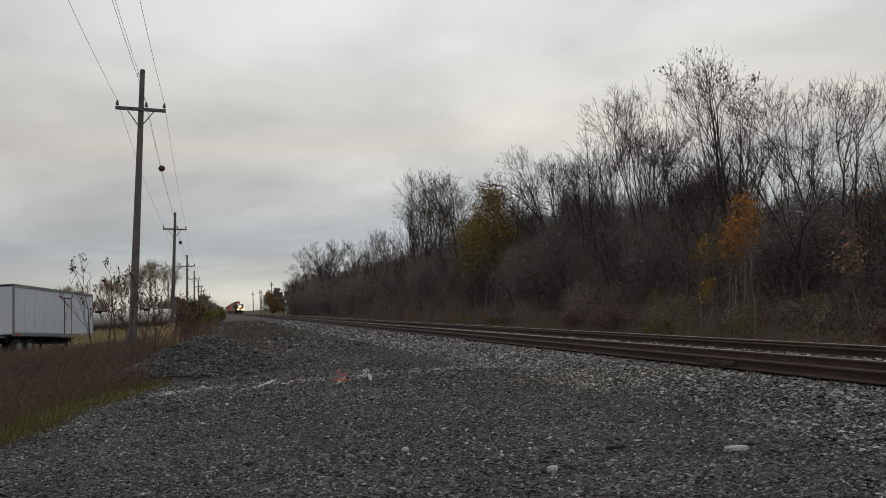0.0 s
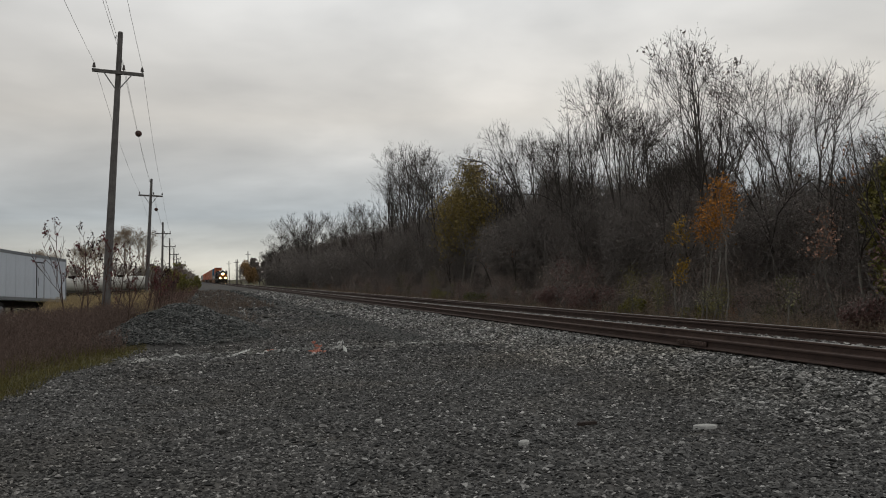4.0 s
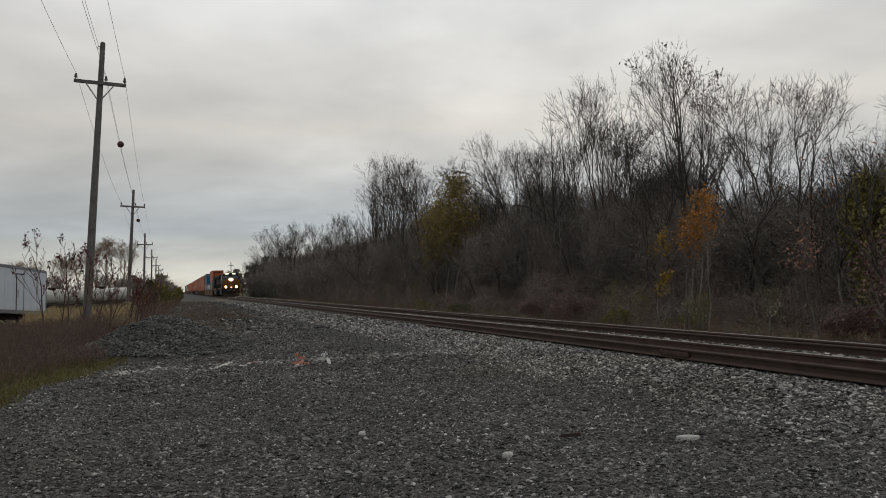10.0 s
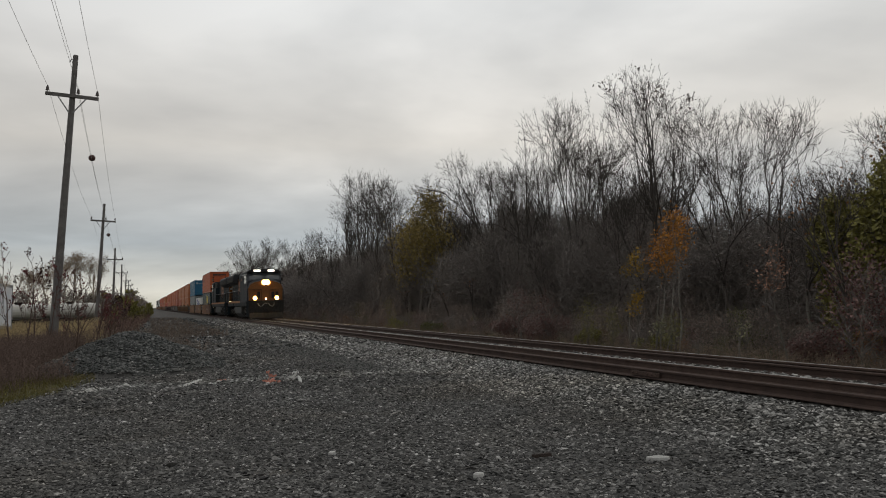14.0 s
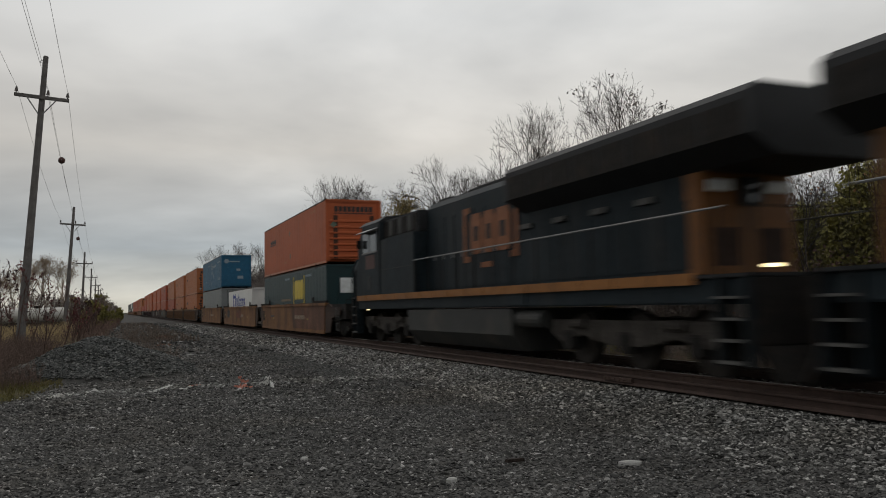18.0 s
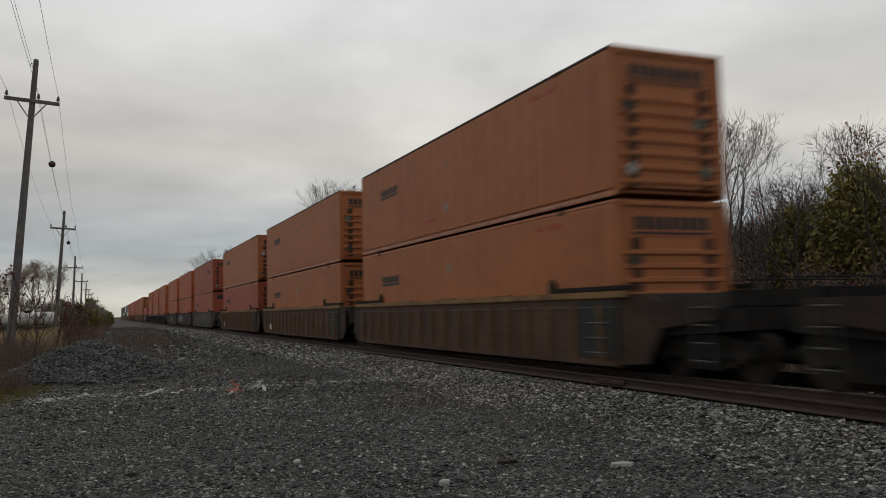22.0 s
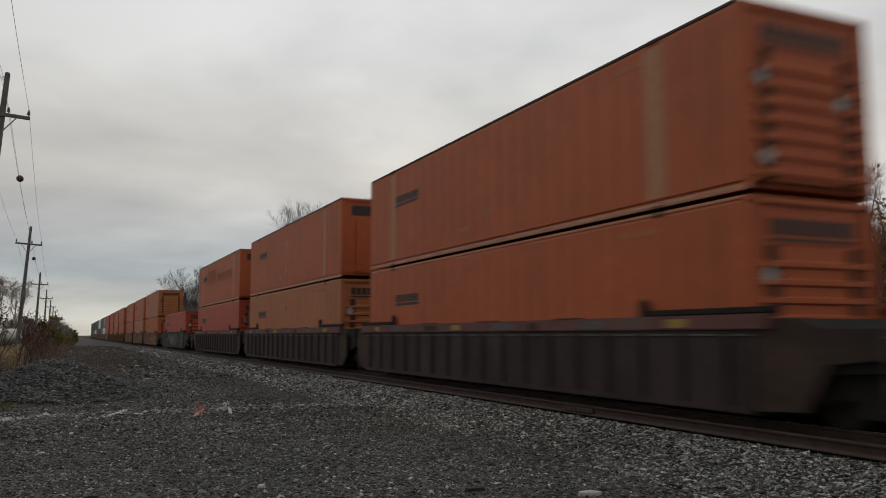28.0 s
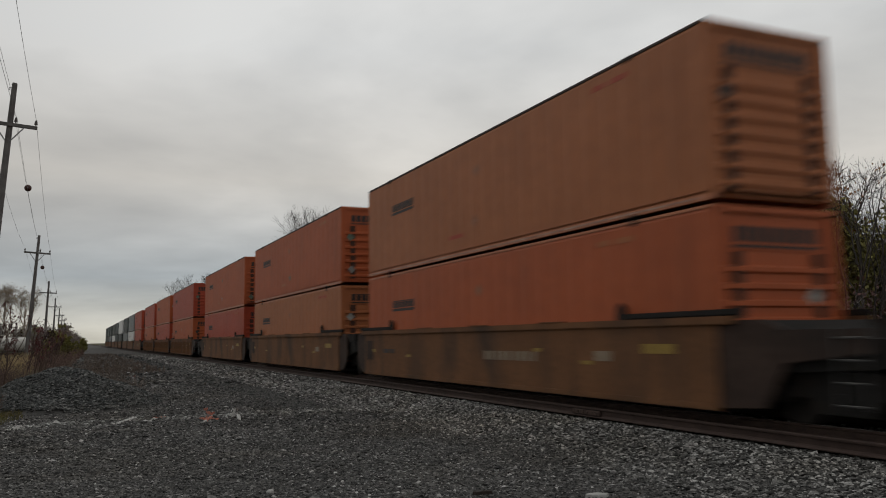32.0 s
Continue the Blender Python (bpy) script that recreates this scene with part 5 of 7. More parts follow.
LEAF = {
    "yellow": leaf_mat("yellow_green_leaves", (0.2, 0.152, 0.05)),
    "orange": leaf_mat("orange_autumn_leaves", (0.35, 0.155, 0.03)),
    "gold": leaf_mat("golden_leaves", (0.31, 0.19, 0.03)),
    "green": leaf_mat("dull_green_leaves", (0.1, 0.1, 0.036)),
    "lime": leaf_mat("yellowish_green_leaves", (0.18, 0.165, 0.048)),
    "maroon": leaf_mat("maroon_leaves", (0.15, 0.088, 0.08), 0.2),
    "brown": leaf_mat("dry_brown_leaves", (0.19, 0.166, 0.152), 0.06),
    "wine": leaf_mat("wine_red_leaflets", (0.12, 0.035, 0.036), 0.3),
    "tawny": leaf_mat("tawny_dry_leaves", (0.19, 0.14, 0.08), 0.3),
    "blush": leaf_mat("pinkish_brown_leaves", (0.3, 0.17, 0.12), 0.3),
    "pale": leaf_mat("pale_green_leaves", (0.24, 0.23, 0.14), 0.3),
    "fawn": leaf_mat("fawn_dead_brush", (0.235, 0.185, 0.16), 0.08),
    "umber": leaf_mat("umber_dead_leaves", (0.16, 0.134, 0.121), 0.05),
    "dark": leaf_mat("dark_seed_heads", (0.035, 0.016, 0.018)),
    "rust": leaf_mat("rusty_orange_leaves", (0.19, 0.085, 0.03)),
}


def bars_to_mesh(name, segs, sides=3):
    """Tapered twigs from rows of (p, q, r0, r1), as one mesh without caps."""
    a = np.array([s[0] for s in segs], float)
    b = np.array([s[1] for s in segs], float)
    r0, r1 = np.array([s[2] for s in segs]), np.array([s[3] for s in segs])
    d = b - a
    d /= np.linalg.norm(d, axis=1, keepdims=True) + 1e-9
    ref = np.where(np.abs(d[:, 2:3]) > 0.9, [[1.0, 0, 0]], [[0, 0, 1.0]])
    u = np.cross(d, ref)
    u /= np.linalg.norm(u, axis=1, keepdims=True)
    w = np.cross(d, u)
    ring = []
    for c, r in ((a, r0), (b, r1)):
        for i in range(sides):
            t = 2 * math.pi * i / sides
            ring.append(c + (u * math.cos(t) + w * math.sin(t)) * r[:, None])
    v = np.stack(ring, 1)
    base = (np.arange(len(segs)) * 2 * sides)[:, None]
    f = np.concatenate([base + np.array([[i, (i + 1) % sides, sides + (i + 1) % sides, sides + i]]) for i in range(sides)])
    return v.reshape(-1, 3), f


def twig_mesh(segs, seed, stout=0.011):
    """Stout limbs as three-sided bars, fine twigs as single slivers turned at random."""
    thick = [s for s in segs if s[2] > stout]
    fine = [s for s in segs if s[2] <= stout]
    v, f = bars_to_mesh("crown", thick, 3) if thick else (np.zeros((0, 3)), np.zeros((0, 4), int))
    if not fine:
        return mesh_of("crown", v, f)
    a, b = np.array([s[0] for s in fine]), np.array([s[1] for s in fine])
    r0, r1 = np.array([[s[2]] for s in fine]), np.array([[s[3]] for s in fine])
    w = np.cross(b - a, np.random.default_rng(seed).normal(size=a.shape))
    w /= np.linalg.norm(w, axis=1, keepdims=True) + 1e-9
    q = np.stack([a - w * r0, a + w * r0, b + w * r1, b - w * r1], 1).reshape(-1, 3)
    g = np.arange(len(fine))[:, None] * 4 + np.array([[0, 1, 2, 3]]) + len(v)
    return mesh_of("crown", np.concatenate([v, q]), np.concatenate([f, g]))


def mesh_of(name, v, f):
    me = bpy.data.meshes.new(name)
    nf, k = f.shape
    me.vertices.add(len(v))
    me.vertices.foreach_set("co", np.ascontiguousarray(v, dtype=np.float32).ravel())
    me.loops.add(nf * k)
    me.loops.foreach_set("vertex_index", np.ascontiguousarray(f, dtype=np.int32).ravel())
    me.polygons.add(nf)
    me.polygons.foreach_set("loop_start", np.arange(0, nf * k, k, dtype=np.int32))
    me.update(calc_edges=True)
    return me


def leaves_at(points, size, rng):
    """A pointed leaf, folded along its rib, at each point."""
    n = len(points)
    p = np.asarray(points, float)
    a = rng.normal(size=(n, 3))
    a /= np.linalg.norm(a, axis=1, keepdims=True)
    b = np.cross(a, rng.normal(size=(n, 3)))
    b /= np.linalg.norm(b, axis=1, keepdims=True)
    s = size * rng.uniform(0.6, 1.3, (n, 1))
    c = np.cross(a, b) * s * 0.15
    v = np.stack([p - a * s, p - b * s * 0.55 + c, p + a * s, p + b * s * 0.55 + c], 1).reshape(-1, 3)
    i = np.arange(n)[:, None] * 4
    return v, np.concatenate([i + np.array([[0, 1, 2]]), i + np.array([[0, 2, 3]])])


def grow(rng, h, r, start=0.25, spread=0.45, fork=1.5, depth=3, lean=0.04, twig=0.006, rise=0.3, reach=0.42):
    """Limbs of a tree: the trunk's points, twig segments, and tip points."""
    trunk, twigs, tips = [], [], []

    def limb(p, d, length, rad, level):
        n = (9, 6, 4, 1)[min(level, 3)]
        step = length / n
        if level == 0:
            trunk.append(p)
        for i in range(n):
            wob = (0.07, 0.13, 0.15, 0.12)[min(level, 3)]
            d = d + np.array([rng.gauss(0, wob), rng.gauss(0, wob), 0.05 + rise * 0.11 * (level > 0)])
            d = d / np.linalg.norm(d)
            q = p + d * step
            ra, rb = max(rad * (1 - 0.85 * i / n), twig), max(rad * (1 - 0.85 * (i + 1) / n), twig * 0.7)
            if level == 0:
                trunk.append(q)
            else:
                twigs.append((p, q, ra, rb if level < 3 else twig * 0.3))
            p = q
            f = (i + 1) / n
            if level < depth and f > (start if level == 0 else 0.15):
                want = fork * (1.5, 1.0, 2.0)[level]
                for _ in range(int(want) + (rng.random() < want % 1)):
                    a = rng.uniform(0, 2 * math.pi)
                    side = np.array([math.cos(a), math.sin(a), rise])
                    nd = d * (1 - spread) + side * spread * rng.uniform(0.8, 1.2)
                    ln = length * reach * rng.uniform(0.65, 1.25) * (1.25 - 0.75 * f)
                    limb(p, nd / np.linalg.norm(nd), ln, max(rb * 0.6, twig), level + 1)
        tips.append(p)

    d0 = np.array([rng.gauss(0, lean), rng.gauss(0, lean), 1.0])
    limb(np.zeros(3), d0 / np.linalg.norm(d0), h * 0.95, r, 0)
    return trunk, twigs, tips


def tree_meshes(seed, h, r, leaf_size=0.07, leaf_count=0, leaf_zone=(0.0, 9.9), clump=0.16, **kw):
    """Meshes of one tree: trunk, limbs and twigs, and leaves where it has any."""
    rng, nr = random.Random(seed), np.random.default_rng(seed)
    trunk, twigs, tips = grow(rng, h, r, **kw)
    out = [Geo().path(trunk, r, 7, max(r * 0.12, 0.008)).mesh("trunk"), twig_mesh(twigs, seed)]
    if leaf_count:
        tips = np.array([t for t in tips if leaf_zone[0] <= t[2] <= leaf_zone[1]])
        at = tips[nr.integers(0, len(tips), leaf_count)] + nr.normal(0, clump, (leaf_count, 3))
        out.append(mesh_of("leaves", *leaves_at(at, leaf_size, nr)))
    return out


def forked_meshes(seed, h, r, levels=6, trunk_share=0.3, angle=0.34, twig=0.006, leaf_count=0, leaf_size=0.05, leaf_zone=(0.0, 99.0), clump=0.1, fans=4):
    """A bare tree whose stem forks again and again into a fan of fine twigs: trunk, crown and any leaves."""
    rng, nr = random.Random(seed), np.random.default_rng(seed)
    trunk, twigs, tips = [], [], []

    def turn(d, a):
        s = np.array([rng.gauss(0, 1), rng.gauss(0, 1), rng.gauss(0, 0.4)])
        s = s - d * s.dot(d)
        s /= np.linalg.norm(s) + 1e-9
        n = d * math.cos(a) + s * math.sin(a) + np.array([0, 0, 0.035])
        return n / np.linalg.norm(n)

    def stem(p, d, length, rad, level):
        n = 5 if level == 0 else 3
        if level == 0:
            trunk.append((p, rad))
        for i in range(n):
            d = turn(d, abs(rng.gauss(0, 0.13)))
            q = p + d * (length / n)
            r1 = max(rad * (1 - 0.22 * (i + 1) / n), twig)
            if level == 0:
                trunk.append((q, r1))
            else:
                twigs.append((p, q, max(rad * (1 - 0.22 * i / n), twig), r1))
            if level > 0 and rng.random() < 0.6:
                e = turn(d, rng.uniform(0.5, 1.0))
                m = q + e * length * rng.uniform(0.3, 0.6)
                twigs.append((q, m, max(r1 * 0.45, twig), twig * 0.7))
                for _ in range(2):
                    twigs.append((m, m + turn(e, rng.uniform(0.2, 0.7)) * length * rng.uniform(0.2, 0.4), twig * 0.8, twig * 0.4))
                tips.append(m)
            p = q
        if level >= levels:
            for _ in range(fans):
                e = p + turn(d, rng.uniform(0.2, 0.8)) * length * rng.uniform(0.35, 0.7)
                twigs.append((p, e, twig, twig * 0.4))
                tips.append(e)
            return
        kids = 3 if rng.random() < 0.3 else 2
        for k in range(kids):
            a = (angle * rng.uniform(0.3, 0.8) if k == 0 else angle * rng.uniform(0.9, 1.6)) * (0.6 if level < 2 else 1.15)
            stem(p, turn(d, a), length * (rng.uniform(0.7, 0.9) if level else rng.uniform(0.5, 0.75)), rad * (0.74 if k == 0 else 0.52), level + 1)

    stem(np.zeros(3), np.array([0.0, 0.0, 1.0]), h * trunk_share, r, 0)
    top = max(t[2] for t in tips)
    k = h / top
    g = Geo()
    pts = [t[0] * k for t in trunk]
    g.path(pts, r, 7, trunk[-1][1])
    tw = [(a * k, b * k, c, d) for a, b, c, d in twigs]
    out = [g.mesh("trunk"), twig_mesh(tw, seed)]
    if leaf_count:
        tp = np.array([t * k for t in tips if leaf_zone[0] <= t[2] * k <= leaf_zone[1]])
        at = tp[nr.integers(0, len(tp), leaf_count)] + nr.normal(0, clump, (leaf_count, 3))
        out.append(mesh_of("leaves", *leaves_at(at, leaf_size, nr)))
    return out


def leader_meshes(seed, h, r, leaders=3, twig=0.006, leaf_count=0, leaf_size=0.05, leaf_zone=(0.0, 99.0), clump=0.1, low=0.32, open_=0.13):
    """A bare tree of two or three straight leaders with rising side branches and fine twigs."""
    rng, nr = random.Random(seed), np.random.default_rng(seed)
    twigs, tips = [], []

    def lean_from(d, a, az):
        u = np.cross(d, (0.0, 0.0, 1.0) if abs(d[2]) < 0.95 else (1.0, 0.0, 0.0))
        u /= np.linalg.norm(u)
        w = np.cross(d, u)
        n = d * math.cos(a) + (u * math.cos(az) + w * math.sin(az)) * math.sin(a)
        return n / np.linalg.norm(n)

    def branch(p, d, length, rad, level):
        n = (0, 5, 3, 1)[level]
        az = rng.uniform(0, 6.28)
        for i in range(n):
            d = d + np.array([rng.gauss(0, 0.07), rng.gauss(0, 0.07), rng.gauss(0.05, 0.05)])
            d /= np.linalg.norm(d)
            q = p + d * (length / n)
            r0, r1 = max(rad * (1 - 0.8 * i / n), twig), max(rad * (1 - 0.8 * (i + 1) / n), twig * 0.6)
            twigs.append((p, q, r0, r1 if level < 3 else twig * 0.35))
            p = q
            if level < 3:
                for _ in range(1 + (rng.random() < 0.5)):
                    az += 2.4 + rng.gauss(0, 0.4)
                    branch(p, lean_from(d, rng.uniform(0.45, 0.85), az), length * rng.uniform(0.25, 0.45) * (1.2 - 0.5 * (i + 1) / n), r1 * 0.6, level + 1)
        tips.append(p)

    trunk_h = h * rng.uniform(0.08, 0.2)
    base = np.array([0.0, 0.0, trunk_h])
    az0 = rng.uniform(0, 6.28)
    for k in range(leaders):
        d = lean_from(np.array([0.0, 0.0, 1.0]), open_ * rng.uniform(0.3, 1.5), az0 + k * 6.28 / leaders + rng.gauss(0, 0.4))
        top = (h - trunk_h) * (1.0 if k == 0 else rng.uniform(0.72, 0.98))
        p, n, rad, az = base, 11, r * (0.85 if k == 0 else 0.68), rng.uniform(0, 6.28)
        for i in range(n):
            f = (i + 1) / n
            d = d + np.array([rng.gauss(0, 0.045), rng.gauss(0, 0.045), 0.03])
            d /= np.linalg.norm(d)
            q = p + d * (top / n)
            twigs.append((p, q, max(rad * (1 - 0.9 * (f - 1 / n)), twig), max(rad * (1 - 0.9 * f), twig)))
            p = q
            if f > low:
                for _ in range(1 + (rng.random() < 0.7)):
                    az += 2.4 + rng.gauss(0, 0.5)
                    branch(p, lean_from(d, rng.uniform(0.4, 0.8), az), top * 0.36 * (1.12 - 0.72 * f) * rng.uniform(0.6, 1.3), max(rad * (1 - 0.9 * f) * 0.55, twig), 1)
        branch(p, d, top * 0.05, twig, 2)
    k = h / max(t[2] for t in tips)
    out = [Geo().path([(0, 0, 0), (0.01, 0.01, trunk_h * 0.5 * k), tuple(base * k)], r * 1.15, 7, r).mesh("trunk"), twig_mesh([(a * k, b * k, c, d) for a, b, c, d in twigs], seed)]
    if leaf_count:
        tp = np.array([t * k for t in tips if leaf_zone[0] <= t[2] * k <= leaf_zone[1]])
        pick = tp[nr.integers(0, len(tp), max(6, leaf_count // 8))]
        at = pick[nr.integers(0, len(pick), leaf_count)] + nr.normal(0, clump, (leaf_count, 3))
        out.append(mesh_of("leaves", *leaves_at(at, leaf_size, nr)))
    return out


def thicket_meshes(seed, h, w, twigs, leaves, leaf_size=0.04, fat=0.0095, span=(0.3, 0.75)):
    """A dense dome of fine crossing twigs and small dead leaves on a few stems."""
    rng, nr = random.Random(seed), np.random.default_rng(seed)
    stems = Geo()
    for _ in range(5):
        a, b = rng.uniform(0, 6.28), rng.uniform(0.1, 0.5) * w
        stems.path([(0.2 * math.cos(a), 0.2 * math.sin(a), 0), (b * 0.5 * math.cos(a), b * 0.5 * math.sin(a), h * 0.4), (b * math.cos(a + 0.3), b * math.sin(a + 0.3), h * 0.85)], 0.045, 5, 0.012)
    lumps = [(rng.uniform(-0.6, 0.6) * w, rng.uniform(-0.6, 0.6) * w, h * rng.uniform(0.2, 0.72), rng.uniform(0.26, 0.42)) for _ in range(16)]

    def cloud(n):
        k = nr.integers(0, len(lumps), n)
        L = np.array(lumps)[k]
        v = nr.normal(size=(n, 3))
        v /= np.linalg.norm(v, axis=1, keepdims=True)
        rad = L[:, 3:4] * nr.random((n, 1)) ** 0.4 * np.array([[w, w, h * 0.62]]) * nr.uniform(0.85, 1.15, (n, 1))
        return np.maximum(L[:, :3] + v * rad, [[-9, -9, 0.05]])

    p = cloud(twigs)
    d = nr.normal(size=(twigs, 3)) * [[0.55, 0.55, 0.5]] + p * [[0.12, 0.12, 0]] + [[0, 0, 0.45]]
    d *= nr.uniform(*span, (twigs, 1)) / np.linalg.norm(d, axis=1, keepdims=True)
    segs = [(p[i], p[i] + d[i], fat, fat * 0.5) for i in range(twigs)]
    return [stems.mesh("stems"), twig_mesh(segs, seed, 1.0), mesh_of("leaves", *leaves_at(cloud(leaves), leaf_size, nr))]


def make_tree(name, label, meshes, mats_, m, category="tree", group=""):
    t = thing(name, label, category, group, at=m)
    for part_name, me, ma in zip(("trunk", "crown", "leaves"), meshes, mats_):
        part(part_name, me, ma, t)
    return t


# ---- power line ----
INSUL = mat("brown_glazed_insulator", (0.035, 0.022, 0.018), 0.3, spec=0.5)
WIRE = mat("dull_aluminium_wire", (0.22, 0.22, 0.225), 0.6, 0.2)
BALL = mat("faded_red_marker_ball", (0.06, 0.026, 0.022), 0.6, spread=0.2)


def make_pole(x, y, h, lean, arm=1.03, drop=1.55):
    p = thing("utility_pole", "grey weathered wooden utility pole with a braced crossarm", "utility pole", "power line", at=pose(x, y, 0) @ pose(0, 0, 0, 0, lean, 0))
    post = Geo()
    zs = [-1.2, h * 0.3, h * 0.6, h - 0.05, h]
    for i in range(4):
        ra, rb = 0.19 - 0.085 * max(0, zs[i]) / h, 0.19 - 0.085 * max(0, zs[i + 1]) / h
        post.tube((0, 0, zs[i]), (0, 0, zs[i + 1]), ra, 14, rb * (0.8 if i == 3 else 1), caps=i == 3)
    part("post", post, POLE, p)
    z = h - drop
    part("crossarm", Geo().box(-arm, arm, -0.19, -0.07, z - 0.07, z + 0.07, 0.01), POLE, p)
    for s in (-1, 1):
        part("brace", Geo().prism([(s * 0.05, z - 0.72), (s * 0.11, z - 0.72), (s * 0.58, z - 0.07), (s * 0.52, z - 0.07)], -0.21, -0.19), STEEL, p, "flat steel brace")
    for dx in (-arm + 0.07, 0.22, arm - 0.07):
        ins = Geo()
        for za, zb, ra, rb in ((0.07, 0.14, 0.02, 0.02), (0.14, 0.20, 0.075, 0.06), (0.20, 0.27, 0.06, 0.05), (0.27, 0.33, 0.045, 0.03)):
            ins.tube((dx, -0.13, z + za), (dx, -0.13, z + zb), ra, 10, rb)
        part("insulator", ins, INSUL, p)
    part("side_bracket", Geo().path([(-0.08, 0, h - 0.2), (-0.16, -0.02, h - 0.2), (-0.19, -0.03, h - 0.27), (-0.16, -0.03, h - 0.33)], 0.016, 6), STEEL, p)
    m = pose(x, y, 0) @ pose(0, 0, 0, 0, lean, 0)
    return [m @ Vector((dx, -0.13, z + 0.33)) for dx in (-arm + 0.07, 0.22, arm - 0.07)] + [m @ Vector((-0.14, -0.05, h - 0.22))]


def build_line():
    spots = [(-3.1, -3.0, 12.5, 3.6, 1.03, 1.8), (-3.57, 37.1, 12.5, 3.8, 1.03, 1.8), (-4.0, 77.4, 11.0, 3.4), (-4.05, 117, 9.8, 2.0), (-4.1, 157, 9.6, 1.5), (-4.2, 197, 9.4, 1.5), (-4.3, 240, 9.4, 1.0), (-4.4, 285, 9.4, 1.0)]
    ends = [make_pole(*s) for s in spots]
    for a, b in zip(ends, ends[1:]):
        for k in range(4):
            n, sag = 14, (0.55 if k < 3 else 0.4)
            pts = [a[k].lerp(b[k], i / n) - Vector((0, 0, sag * 4 * (i / n) * (1 - i / n))) for i in range(n + 1)]
            part_ob = part("power_wire", Geo().path(pts, 0.007, 5), WIRE)
            tagged(part_ob, "thin grey power wire sagging between two poles", "wire", "wires of the power line")
    for (x, y, z) in ((-2.86, 50.6, 10.42), (-3.6, 92.7, 9.5)):
        g = bmesh.new()
        bmesh.ops.create_uvsphere(g, u_segments=18, v_segments=12, radius=0.19)
        me = bpy.data.meshes.new("marker_ball")
        g.to_mesh(me)
        g.free()
        me.shade_smooth()
        b = thing("marker_ball", "faded red marker ball clamped on a power wire", "marker ball", "marker balls", at=pose(x, y, z))
        part("shell", me, BALL, b)
        part("clamp", Geo().tube((0, -0.26, 0), (0, 0.26, 0), 0.022, 8), STEEL, b)


build_line()
# far poles on the other side of the line
for x, y, h in ((13.2, 300, 11.6), (10.5, 330, 9.5), (12.0, 350, 10.0), (9.0, 360, 9.6)):
    fp = thing("utility_pole", "distant bare wooden pole beside the track", "utility pole", "distant poles", at=pose(x + 6.0, y, 0))
    part("post", Geo().tube((0, 0, -0.5), (0, 0, h), 0.2, 8, 0.14), POLE, fp)
    part("crossarm", Geo().box(-0.9, 0.9, -0.2, -0.08, h - 1.2, h - 1.05), POLE, fp)

# ---- parked trailer ----
PANEL = mat("white_aluminium_panel", (0.50, 0.54, 0.60), 0.5, spread=0.06, scale=0.8, fine=6, stain=(0.4, 0.4, 0.4), stain_at=0.66, streak=0.3)
FRAME = mat("dull_aluminium_frame", (0.22, 0.23, 0.25), 0.5, 0.4)
TYRE = mat("black_rubber", (0.02, 0.02, 0.02), 0.85)


